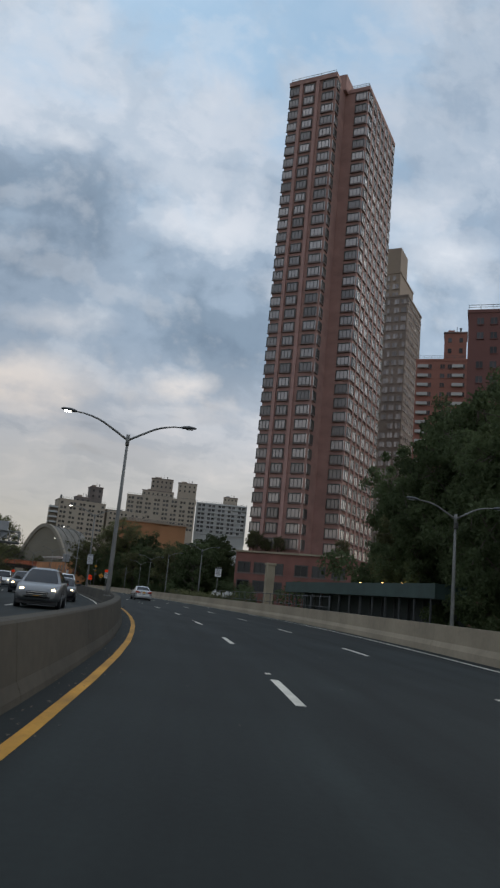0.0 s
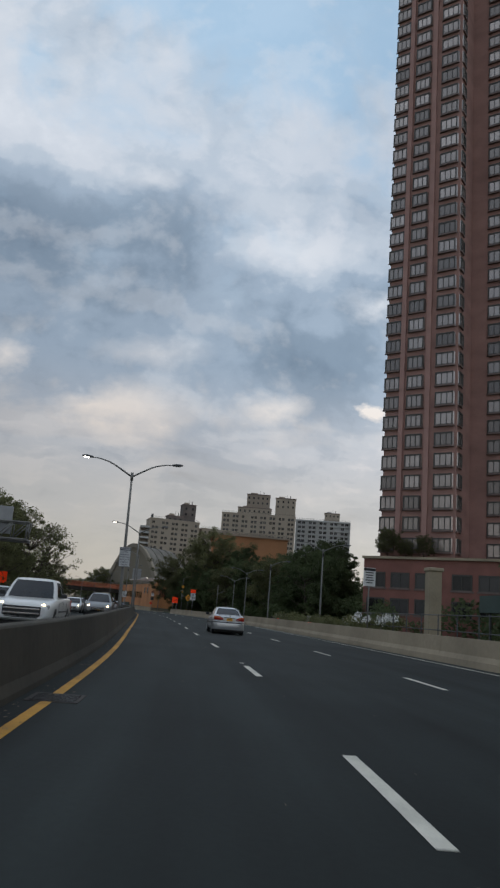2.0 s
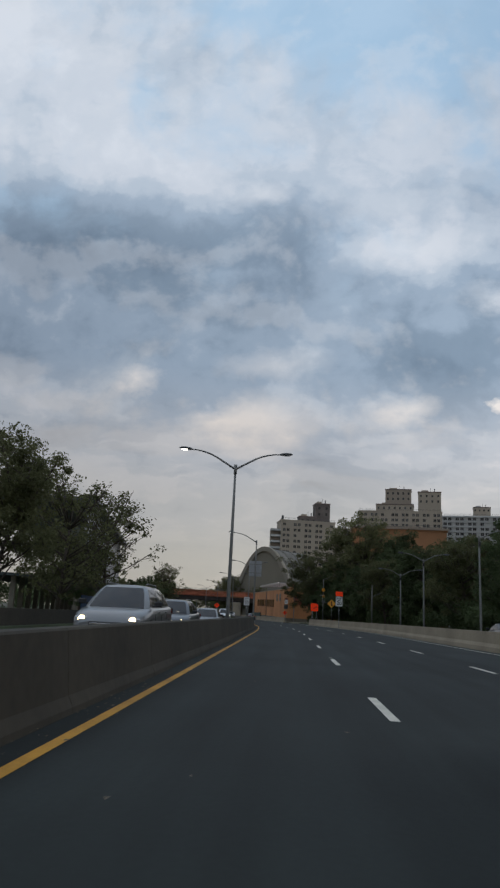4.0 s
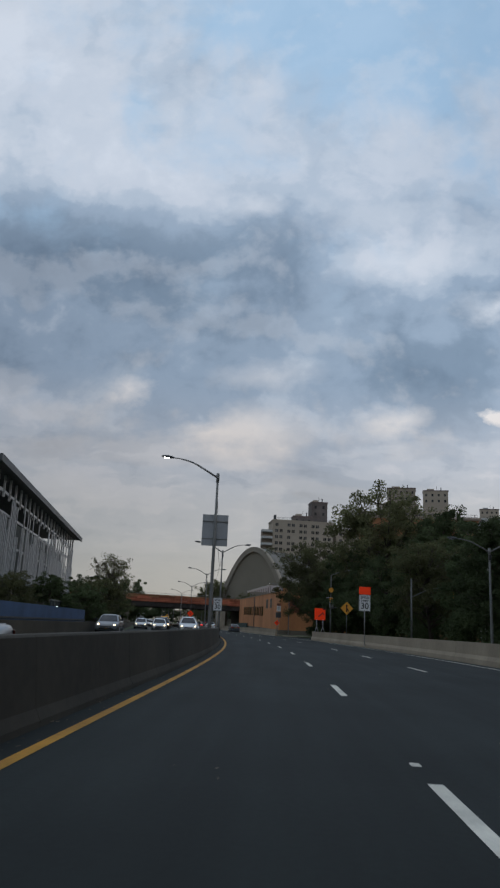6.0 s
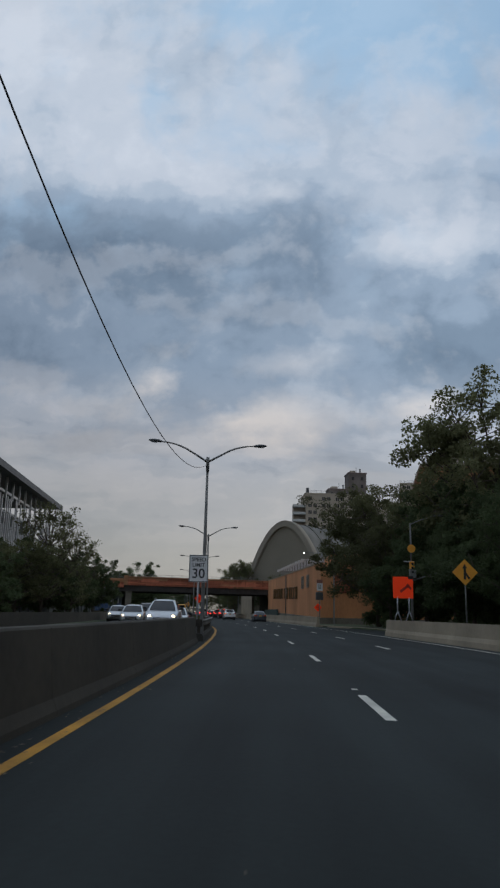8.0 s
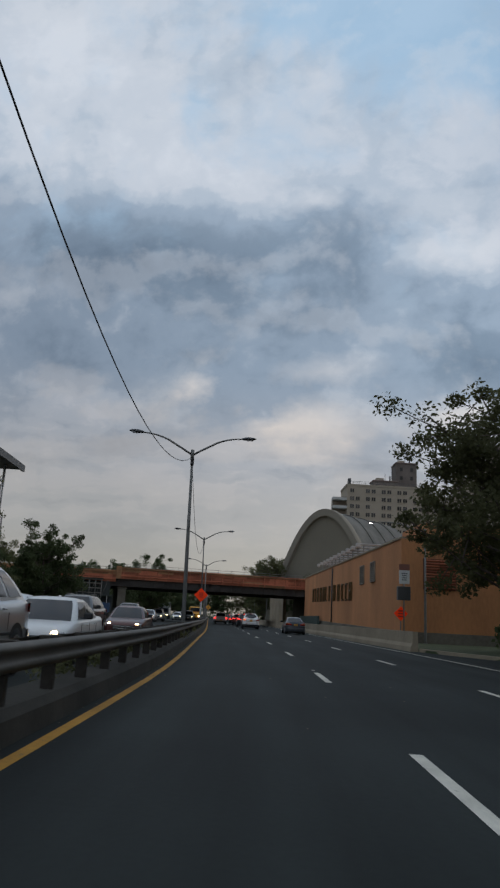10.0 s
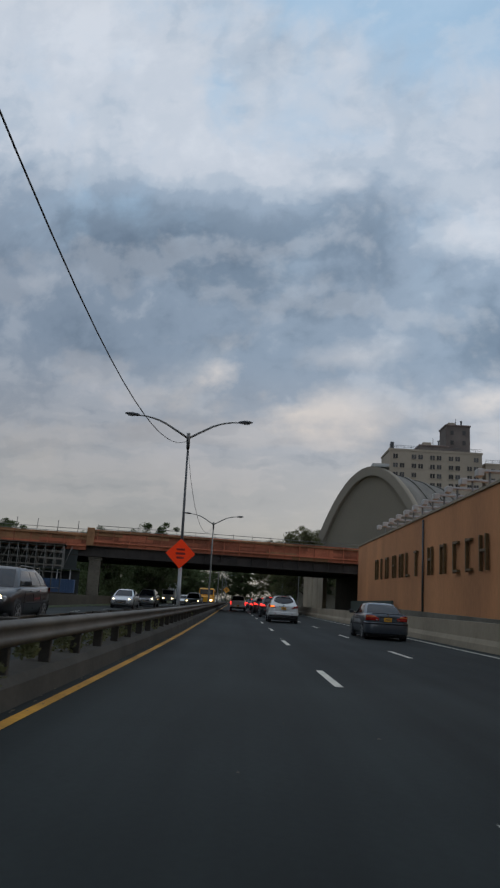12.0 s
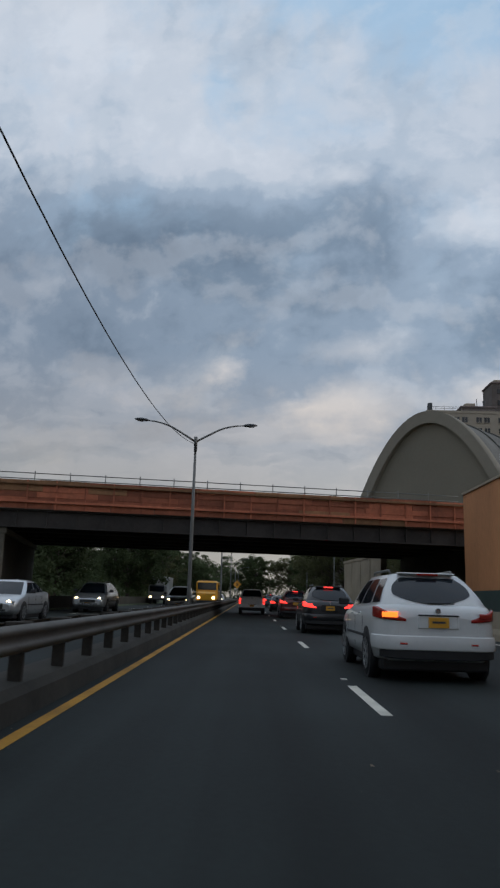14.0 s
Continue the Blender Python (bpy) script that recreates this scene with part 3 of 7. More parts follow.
def rail_profile(side, z):
    def profile(s):
        y = value(s, YELLOW) - 0.5
        x = y + side * 0.16
        waves = [(0.0, -0.155), (0.05, -0.12), (0.075, -0.085), (0.05, -0.05), (0.01, 0.0), (0.05, 0.05), (0.075, 0.085), (0.05, 0.12), (0.0, 0.155)]
        front = [(x + side * w, z + h) for w, h in waves]
        return front + [(x + side * (w - 0.012), z + h) for w, h in reversed(waves)]
    return profile


guardrail = empty("guardrail", Matrix(), "galvanised steel guardrail on short posts along the median", "guardrail")
for side in (1, -1):
    part("rail_beam", sweep(bmesh.new(), steps(RAIL0, RAIL1, 4.0), rail_profile(side, 0.83), smooth=True), RAIL_STEEL, guardrail)
post_mesh = mesh_of("post", boxes(((0.16, 0.10, 0.98), (0, 0, 0.43)), ((0.30, 0.14, 0.34), (0, 0, 0.83)), bevel=0.008), POST_STEEL)
for s in steps(RAIL0 + 0.4, RAIL1 - 0.4, 1.9):
    part("post", post_mesh, None, guardrail, m=stand(s, value(s, YELLOW) - 0.5))
bm = sweep(bmesh.new(), steps(RAIL0, 760, 5.0), lambda s: [(value(s, YELLOW) - 0.24, 0.0), (value(s, YELLOW) - 0.27, 0.24), (value(s, YELLOW) - 0.36, 0.33), (value(s, YELLOW) - 0.9, 0.35), (-3.15, 0.16), (-3.15, 0.0)])
DIRT = paint("roadside_dirt", (0.055, 0.051, 0.042), 0.95, vary=0.5, scale=0.8, bump=0.4, fine=14)
tagged(part("median_kerb", bm, DIRT), "low dirty concrete median kerb under the steel rail", "kerb", kind="structure")

# ---- right side: parapet, verge ----


def parapet_profile(s):
    x = value(s, EDGE) + 0.75
    return [(x, 0), (x + 0.03, 0.25), (x + 0.12, 0.45), (x + 0.15, 1.08), (x + 0.42, 1.08), (x + 0.45, 0.0)]


pieces = [(-150, 222), (252, 560)]
for a, b in pieces:
    joints = steps(a, b, 7.5)
    first = None
    for p, q in zip(joints, joints[1:]):
        bm = sweep(bmesh.new(), steps(p + 0.012, q - 0.012, 2.5), parapet_profile)
        if first is None:
            first = tagged(part("parapet", bm, CONCRETE), "pale buff concrete parapet along the road edge", "parapet", kind="structure")
        else:
            part("parapet_segment", bm, CONCRETE, first)
SLIP = [(220, 0.0), (225, 2.4), (242, 3.2), (250, 0.4), (252, 0.0)]
bm = sweep(bmesh.new(), steps(220, 252, 3.2), lambda s: [(value(s, EDGE) + 0.9, -0.01), (value(s, EDGE) + 0.9, 0.004), (value(s, EDGE) + 1.25 + value(s, SLIP), 0.004), (value(s, EDGE) + 1.25 + value(s, SLIP), -0.01)])
tagged(part("slip_road", bm, ASPHALT), "dark asphalt mouth of the slip road joining the highway", "road", kind="structure")
bm = sweep(bmesh.new(), steps(220, 252, 3.2), lambda s: [(value(s, EDGE) + 1.25 + value(s, SLIP), -0.1), (value(s, EDGE) + 1.25 + value(s, SLIP), 0.17), (value(s, EDGE) + 1.55 + value(s, SLIP), 0.18), (value(s, EDGE) + 1.55 + value(s, SLIP), -0.1)])
tagged(part("slip_road_kerb", bm, CONCRETE), "pale concrete kerb round the slip road mouth", "kerb", kind="structure")
bm = sweep(bmesh.new(), steps(-150, 760, 6.0), lambda s: [(value(s, EDGE) + 1.22 + value(s, SLIP), -0.1), (value(s, EDGE) + 1.25 + value(s, SLIP), 0.13), (60.0, 0.16), (60.0, -0.1)])
tagged(part("verge", bm, GRASS), "dark grassy verge behind the parapet", "verge", kind="structure")
bm = sweep(bmesh.new(), steps(-150, 760, 6.0), lambda s: [(-70.0, -0.1), (-70.0, 0.1), (-14.7, 0.12), (-14.6, -0.1)])
tagged(part("riverside_verge", bm, GRASS), "dark planted strip beyond the opposite lanes", "verge", kind="structure")
bm = sweep(bmesh.new(), steps(-150, 420, 6.0), lambda s: [(-15.2, 0.1), (-15.2, 1.05), (-15.5, 1.05), (-15.5, 0.1)])
tagged(part("far_parapet", bm, SOOT_SHADE), "low dark concrete wall along the opposite lanes", "parapet", kind="structure")

# ---- the brick tower ----


def frame_of(x, y, x_dir):
    """A local frame in the plan: its x runs along x_dir."""
    return Matrix.Translation((x, y, 0)) @ Matrix.Rotation(math.atan2(x_dir[1], x_dir[0]), 4, "Z")


def lattice(xs, zs, y, thick):
    """One joined frame: solid where a bar of xs or of zs passes; each bar is (from, to)."""
    cx = sorted({v for b in xs for v in b})
    cz = sorted({v for b in zs for v in b})
    bm = bmesh.new()
    grid_v = [[bm.verts.new((x, y, z)) for z in cz] for x in cx]
    faces = []
    for i in range(len(cx) - 1):
        for k in range(len(cz) - 1):
            mx, mz = (cx[i] + cx[i + 1]) / 2, (cz[k] + cz[k + 1]) / 2
            if any(a < mx < b for a, b in xs) or any(a < mz < b for a, b in zs):
                faces.append(bm.faces.new((grid_v[i][k], grid_v[i + 1][k], grid_v[i + 1][k + 1], grid_v[i][k + 1])))
    bmesh.ops.delete(bm, geom=[v for v in bm.verts if not v.link_faces], context="VERTS")
    res = bmesh.ops.extrude_face_region(bm, geom=faces)
    bmesh.ops.translate(bm, verts=[g for g in res["geom"] if isinstance(g, bmesh.types.BMVert)], vec=(0, -thick, 0))
    bmesh.ops.recalc_face_normals(bm, faces=bm.faces)
    return bm


def bay_window(width, glass_h, floor_h, wing=0.3, mullions=2, glass=GLASS_TOWER):
    """A shallow bay: framed glass over a chamfered spandrel. x along the wall, -y outwards, z from the floor."""
    w = width / 2
    zs = (floor_h - glass_h) * 0.55

    def slab(z0, z1, out, side, material, name):
        return mesh_of(name, prism(bmesh.new(), [(-w - side, 0.02), (-w, -out), (w, -out), (w + side, 0.02)], z0, z1), material)

    bars = [(-w + 2 * w * k / (mullions + 1) - (0.085 if k in (0, mullions + 1) else 0.045), -w + 2 * w * k / (mullions + 1) + (0.085 if k in (0, mullions + 1) else 0.045)) for k in range(mullions + 2)]
    frame_bm = lattice(bars, [(zs, zs + 0.09), (zs + glass_h - 0.08, zs + glass_h + 0.13)], -wing + 0.09, 0.13)
    return slab(zs, zs + glass_h + 0.08, wing - 0.05, 0.25, glass, "window"), mesh_of("frame", frame_bm, FRAME), slab(zs - 0.26, zs - 0.004, wing + 0.04, 0.34, SPANDREL, "spandrel")


def set_window(name, meshes, parent, m):
    ob = part(name, meshes[0], None, parent, m=m)
    part("frame", meshes[1], None, ob)
    part("spandrel", meshes[2], None, ob)


TZ0, FLOOR, N_FLOORS = 11.4, 3.15, 35
TTOP = TZ0 + FLOOR * N_FLOORS
t_dir = (0.899, -0.438)
tower = empty("brick_tower", frame_of(0.16, 153.35, t_dir), "tall slender red-brown brick apartment tower with dark bay windows", "tower")
plan = [(0.3, 0.4), (11.7, 0.4), (11.7, 6.9), (17.5, 6.9), (17.5, 30.4), (0.3, 30.4)]
bm = prism(bmesh.new(), plan, 0.0, TTOP)
part("wall", bm, BRICK, tower)
bm = prism(bmesh.new(), [(-0.1, 0.0), (11.9, 0.0), (11.9, 3.0), (-0.1, 3.0)], TTOP, TTOP + 1.1)
part("parapet", bm, BRICK, tower)
bm = prism(bmesh.new(), [(12.6, 6.7), (17.8, 6.7), (17.8, 30.2), (12.6, 30.2)], TTOP, TTOP + 1.0)
part("parapet", bm, BRICK, tower)
bm = prism(bmesh.new(), [(8.6, 5.0), (12.4, 5.0), (12.4, 16.0), (4.6, 16.0), (4.6, 8.0)], TTOP, TTOP + 4.2)
part("rooftop_room", bm, BRICK, tower)
bm = bmesh.new()
for a, b in (((0.2, 0.6), (11.4, 0.6)), ((13.0, 7.2), (17.3, 7.2)), ((17.3, 7.2), (17.3, 29.6))):
    for h in (1.7, 2.2):
        tube(bm, [(*a, TTOP + h), (*b, TTOP + h)], 0.05, 4)
    for k in range(7):
        q = Vector(a).lerp(Vector(b), k / 6)
        tube(bm, [(q.x, q.y, TTOP + 0.9), (q.x, q.y, TTOP + 2.2)], 0.05, 4)
part("roof_railing", bm, STEEL, tower)
# brick piers between the bays
for x, w in ((3.0, 0.75), (7.15, 0.75)):
    part("pier", boxes(((w, 0.5, TTOP - TZ0), (x, 0.28, (TTOP + TZ0) / 2))), BRICK_PANEL, tower)
for y in (10.2, 13.55, 16.9, 20.25, 23.6, 26.95):
    part("pier", boxes(((0.5, 0.7, TTOP - TZ0), (17.55, y, (TTOP + TZ0) / 2))), BRICK_PANEL, tower)
wide, wide2, narrow = bay_window(2.35, 1.85, FLOOR), bay_window(2.6, 1.85, FLOOR, 0.34), bay_window(1.5, 1.85, FLOOR, 0.24, 1)
flank = bay_window(2.2, 1.9, FLOOR, 0.30, 1, GLASS_BRIGHT)
side_r = Matrix.Rotation(math.pi / 2, 4, "Z")
for k in range(N_FLOORS):
    z = TZ0 + k * FLOOR
    set_window("window", wide, tower, Matrix.Translation((1.35, 0.4, z)))
    set_window("window", wide, tower, Matrix.Translation((5.05, 0.4, z)))
    set_window("window", wide2, tower, Matrix.Translation((9.75, 0.4, z)))
    set_window("window", wide2, tower, Matrix.Translation((15.8, 6.9, z)))
    set_window("corner_window", narrow, tower, Matrix.Translation((11.7, 1.5, z)) @ side_r)
    set_window("corner_window", narrow, tower, Matrix.Translation((0.3, 1.5, z)) @ side_r.inverted())
    for y in (8.5, 11.85, 15.2, 18.55, 21.9, 25.25, 28.6):
        set_window("side_window", flank, tower, Matrix.Translation((17.5, y, z)) @ side_r)

# its podium, with planted terrace and pylon
bm = prism(bmesh.new(), [(-0.4, -3.6), (24.5, -3.6), (24.5, 9.0), (17.8, 9.0), (17.8, 6.6), (12.0, 6.6), (12.0, 0.1), (-0.4, 0.1)], 0.0, 10.6)
part("podium", bm, PODIUM_BRICK, tower)
part("podium_coping", boxes(((25.3, 0.6, 0.35), (12.05, -3.6, 10.75))), CONCRETE, tower)
pod_win = bay_window(2.6, 2.0, 3.4, 0.06, 1, GLASS_FAR)
for z in (2.2, 5.8):
    for x in (1.6, 5.2, 8.8, 14.0, 17.6, 21.6):
        set_window("podium_window", pod_win, tower, Matrix.Translation((x, -3.6, z)))


rail_post = mesh_of("rail_post", boxes(((0.09, 0.09, 1.2), (0, 0, 0.6))), DARK_STEEL)


def apartment(name, label, x, y, direction, w, d, h, wall, cols, rows, floor=3.0, z_first=None, win=(1.3, 1.5), sides=(0,), extras=(), category="building", glass=GLASS_FAR, gaps_share=0.07):
    """A block whose front runs along direction from (x, y); d metres deep; windows on the named sides."""
    th = empty(name, frame_of(x, y, direction), label, category)
    part("wall", prism(bmesh.new(), [(0, 0), (w, 0), (w, d), (0, d)], 0, h), wall, th)
    part("roof_coping", boxes(((w + 0.5, 0.5, 0.7), (w / 2, 0.1, h + 0.3)), ((0.5, d, 0.7), (w, d / 2, h + 0.3)), ((0.5, d, 0.7), (0, d / 2, h + 0.3))), wall, th)
    for x0, y0, ww, dd, z0, z1, mat in extras:
        if z1 < 100:
            # cap, plant box, tank and mast stand on each rooftop room, with small windows in its wall
            part("rooftop_cap", boxes(((ww + 0.6, dd + 0.6, 0.5), (x0 + ww / 2, y0 + dd / 2, z1 + 0.25)), bevel=0.06), SPANDREL, th)
            part("plant_box", boxes(((ww * 0.3, dd * 0.4, 1.3), (x0 + ww * 0.3, y0 + dd * 0.4, z1 + 1.1)), bevel=0.08), wall, th)
            part("vent_pipe", boxes(((0.5, 0.5, 2.2), (x0 + ww * 0.72, y0 + dd * 0.3, z1 + 1.5)), ((0.8, 0.8, 0.3), (x0 + ww * 0.72, y0 + dd * 0.3, z1 + 2.5)), bevel=0.05), DARK_STEEL, th)
            part("mast", boxes(((0.16, 0.16, 3.4), (x0 + ww * 0.55, y0 + dd * 0.5, z1 + 2.1))), DARK_STEEL, th)
            for q in range(max(2, int(ww / 3.2))):
                for z in ((z1 - 2.4, z1 - 6.0) if z1 - z0 > 9 else (z1 - 2.2,)):
                    part("rooftop_window", boxes(((1.1, 0.2, 1.5), (x0 + ww * (q + 0.5) / max(2, int(ww / 3.2)), y0 - 0.03, z))), GLASS_FAR, th)
        part("rooftop_room", prism(bmesh.new(), [(x0, y0), (x0 + ww, y0), (x0 + ww, y0 + dd), (x0, y0 + dd)], z0, z1), mat, th)
    if h < 90:
        for k in range(int(w / 2.4) + 1):
            part("rail_post", rail_post, None, th, m=Matrix.Translation((min(2.4 * k, w), 0.1, h + 0.6)))
        part("roof_rail", boxes(((w, 0.09, 0.09), (w / 2, 0.1, h + 1.75)), ((w, 0.07, 0.07), (w / 2, 0.1, h + 1.25))), DARK_STEEL, th)
    bm = bmesh.new()
    box(bm, (win[0], 0.16, win[1]), (0, 0, 0), material=1)
    box(bm, (win[0] + 0.2, 0.3, 0.15), (0, -0.04, -win[1] / 2), material=0)
    box(bm, (0.1, 0.22, win[1]), (0, -0.03, 0), material=0)
    glass = mesh_of("window", bm, wall, glass)
    rng = random.Random(int(abs(x) * 3 + h))
    for side in sides:
        span = w if side == 0 else d
        n = cols if side == 0 else max(2, round(cols * d / w))
        for r in range(rows):
            z = h - 2.0 - floor * r
            for c in range(n):
                if rng.random() < gaps_share:
                    continue
                q = span * (c + 0.5 + (0.14 if c % 2 == 0 else -0.14)) / n      # the openings stand in pairs
                if side == 0:
                    m = Matrix.Translation((q, -0.02, z))
                elif side == 1:
                    m = Matrix.Translation((w + 0.02, q, z)) @ side_r
                else:
                    m = Matrix.Translation((-0.02, q, z)) @ side_r.inverted()
                part("window", glass, None, th, m=m)
    return th


# towers beyond the brick one
apartment("tan_tower", "tan concrete apartment tower behind the brick tower", 33.0, 262.0, (0.899, -0.438), 17.0, 20.0, 126.0, TAN_APT, 10, 34, 3.4, sides=(0,), win=(0.85, 1.9), extras=((9.5, 3, 6.5, 10, 126, 138, TAN_APT),), glass=GLASS_TOWER)
apartment("brown_tower", "brown ribbed apartment tower in a row", 43.8, 255.8, (0.899, -0.438), 8.0, 22.0, 116.0, TOWER_BROWN, 6, 30, 3.4, sides=(0, 1), win=(0.7, 1.9), glass=GLASS_TOWER)
red_block = apartment("red_apartment_block", "red brick apartment block with white balcony bands", 49.6, 226.5, (0.96, -0.28), 22.0, 18.0, 82.0, RED_APT, 7, 14, 3.1, extras=((8.5, 3, 7, 8, 82, 92.5, RED_APT),))
for k in range(14):
    for x in (2.2, 13.0):
        part("balcony", boxes(((3.4, 0.9, 1.0), (x, -0.45, 80.0 - 3.1 * k)), bevel=0.05), PALE_APT, red_block, "white balcony front")
apartment("dark_brick_block", "dark brick apartment block above the trees", 42.2, 144.5, (0.95, -0.31), 30.0, 20.0, 64.5, DARK_APT, 8, 14, 3.2)

# far apartment houses
apt = apartment("grey_apartment_block", "grey apartment block with corner balconies and roof tower", -124.9, 479.3, (0.914, 0.407), 31.0, 16.0, 54.0, GREY_APT, 10, 9, 3.1, win=(1.5, 1.6), sides=(0, 1),
                extras=((22.0, 12.0, 8.5, 9.0, 52, 66.5, PENTHOUSE), (12.0, 9.0, 10.0, 7.0, 52, 58.0, PENTHOUSE)))
for k in range(1, 8):
    part("balcony", boxes(((6.0, 4.0, 0.3), (-2.5, 2.2, 51.5 - 3.3 * k)), ((6.0, 0.2, 1.0), (-2.5, 0.2, 52.0 - 3.3 * k)), ((0.2, 4.0, 1.0), (-5.4, 2.2, 52.0 - 3.3 * k))), PALE_APT, apt)
part("balcony_core", boxes(((5.2, 5, 49.6), (-2.4, 5.5, 24.8))), BROWN_BLOCK, apt)
part("chimney", boxes(((1.2, 1.2, 3.0), (1.0, 1.2, 55.5)), bevel=0.1), DARK_STEEL, apt)
apartment("grey_wing_block", "lower grey apartment wing with small windows", -96.0, 497.0, (0.914, 0.407), 27.0, 14.0, 51.5, GREY_APT, 7, 6, 3.3)
apartment("stepped_apartment_block", "grey stepped apartment block with rooftop towers", -94.5, 559.0, (0.997, 0.08), 53.0, 22.0, 71.0, GREY_APT, 16, 7, 3.4, win=(1.7, 1.9),
          extras=((17.0, 3, 16.5, 12, 71, 86.0, BROWN_BLOCK), (38.0, 3, 14.5, 10, 71, 84.5, GREY_APT), (11.0, 2, 24.0, 14, 71, 76.0, GREY_APT)))
pale = apartment("balcony_apartment_block", "pale apartment block with white balcony grid", -48.5, 670.0, (0.999, 0.03), 46.0, 22.0, 83.5, PALE_APT, 10, 7, 3.9, win=(2.6, 2.2), extras=((24.0, 3, 13, 9, 83.5, 91.0, GREY_APT),))
for k in range(8):
    part("balcony_slab", boxes(((46.6, 1.6, 0.5), (23, -0.8, 83.0 - 3.9 * k))), PALE_APT, pale)
for k in range(11):
    part("balcony_fin", boxes(((0.8, 1.6, 36), (4.6 * k, -0.8, 65.5))), PALE_APT, pale)
orange = apartment("orange_brick_building", "orange brick hall with low dark roof above the trees", -52.0, 299.0, (0.98, 0.19), 27.0, 26.0, 27.6, BROWN_BRICK, 3, 1, 3.4, sides=())
part("roof", boxes(((28.4, 27, 0.6), (13.5, 13, 28.3)), ((12, 16, 1.2), (14, 14, 29.2)), ((3, 3, 1.6), (5, 6, 29.2))), BROWN_BLOCK, orange)

# ---- the orange hall beside the road ----
H_DIR = (0.406, -0.914)            # from its far corner towards the near one
hall = empty("orange_hall", frame_of(-91.8, 329.6, H_DIR), "long orange masonry hall wall beside the road, with vents", "hall")
HL, HD = 74.0, 30.0
bm = bmesh.new()
low = [bm.verts.new(p) for p in ((0, 0, 1.7), (HL, 0, 0.9), (HL, HD, 0.9), (0, HD, 1.7))]
top = [bm.verts.new(p) for p in ((0, 0, 8.75), (HL, 0, 8.1), (HL, HD, 8.1), (0, HD, 8.75))]
for i in range(4):
    bm.faces.new((low[i], low[(i + 1) % 4], top[(i + 1) % 4], top[i]))
bm.faces.new(top)
bmesh.ops.recalc_face_normals(bm, faces=bm.faces)
part("wall", bm, ORANGE_WALL, hall)
bm = bmesh.new()
low = [bm.verts.new(p) for p in ((-0.05, -0.18, -0.1), (HL + 0.2, -0.18, -0.1), (HL + 0.2, HD, -0.1), (-0.05, HD, -0.1))]
top = [bm.verts.new(p) for p in ((-0.05, -0.18, 1.75), (HL + 0.2, -0.18, 0.95), (HL + 0.2, HD, 0.95), (-0.05, HD, 1.75))]
for i in range(4):
    bm.faces.new((low[i], low[(i + 1) % 4], top[(i + 1) % 4], top[i]))
bm.faces.new(top)
bmesh.ops.recalc_face_normals(bm, faces=bm.faces)
part("plinth", bm, OLD_CONCRETE, hall)
bm = bmesh.new()
rows = [[bm.verts.new((x, y, z + dz)) for y, dz in ((-0.1, -0.03), (-0.1, 0.13), (0.4, 0.13), (0.4, -0.03))] for x, z in ((0, 8.75), (HL, 8.1))]
for k in range(4):
    bm.faces.new((rows[0][k], rows[0][(k + 1) % 4], rows[1][(k + 1) % 4], rows[1][k]))
bm.faces.new(rows[0])
bm.faces.new(list(reversed(rows[1])))
bmesh.ops.recalc_face_normals(bm, faces=bm.faces)
part("coping", bm, CONCRETE, hall)
part("downpipe", tube(bmesh.new(), [(35.3, -0.1, 0.6), (35.3, -0.1, 8.2)], 0.09, 6), DARK_STEEL, hall)
VENT_FRAME = paint("vent_frame", (0.30, 0.265, 0.225), 0.6, 0.2, vary=0.3, scale=1.5)
LOUVRE_BACK = paint("louvre_backing", (0.20, 0.075, 0.04), 0.8, vary=0.3)
VENT_DARK = paint("vent_dark", (0.03, 0.028, 0.026), 0.8, vary=0.2)
slat = mesh_of("slat", boxes(((0.78, 0.1, 0.05), (0, 0, 0))), VENT_FRAME)
for x in (57.0, 62.6):
    vent = part("vent", boxes(((1.9, 0.08, 1.85), (0, 0, 0)), bevel=0.02), VENT_DARK, hall, "dark louvred vent", Matrix.Translation((x, -0.02, 6.15)))
    part("vent_frame", boxes(((0.13, 0.16, 1.85), (-0.9, -0.06, 0)), ((0.13, 0.16, 1.85), (0.9, -0.06, 0)), ((0.12, 0.16, 1.8), (0, -0.06, 0)), ((1.9, 0.16, 0.12), (0, -0.06, 0.88)), ((1.9, 0.16, 0.12), (0, -0.06, -0.88)), bevel=0.015), VENT_FRAME, vent)
    for k in range(9):
        for dx in (-0.45, 0.45):
            part("slat", slat, None, vent, m=Matrix.Translation((dx, -0.07, -0.72 + 0.18 * k)) @ Matrix.Rotation(0.5, 4, "X"))
part("upper_wall", prism(bmesh.new(), [(HL - 7.0, 1.7), (HL - 0.05, 1.7), (HL - 0.05, HD - 0.2), (HL - 7.0, HD - 0.2)], 8.05, 9.4), ORANGE_WALL, hall)
louvre = part("louvre", boxes(((2.6, 0.14, 2.4), (0, 0, 0)), bevel=0.02), LOUVRE_BACK, hall, "wide rusty louvre panel", Matrix.Translation((HL + 0.04, 3.0, 5.4)) @ side_r)
long_slat = mesh_of("slat", boxes(((1.2, 0.12, 0.08), (0, 0, 0))), ORANGE_BOARD)
for k in range(11):
    for x in (-0.63, 0.63):
        part("slat", long_slat, None, louvre, m=Matrix.Translation((x, -0.1, -1.05 + 0.21 * k)) @ Matrix.Rotation(0.5, 4, "X"))
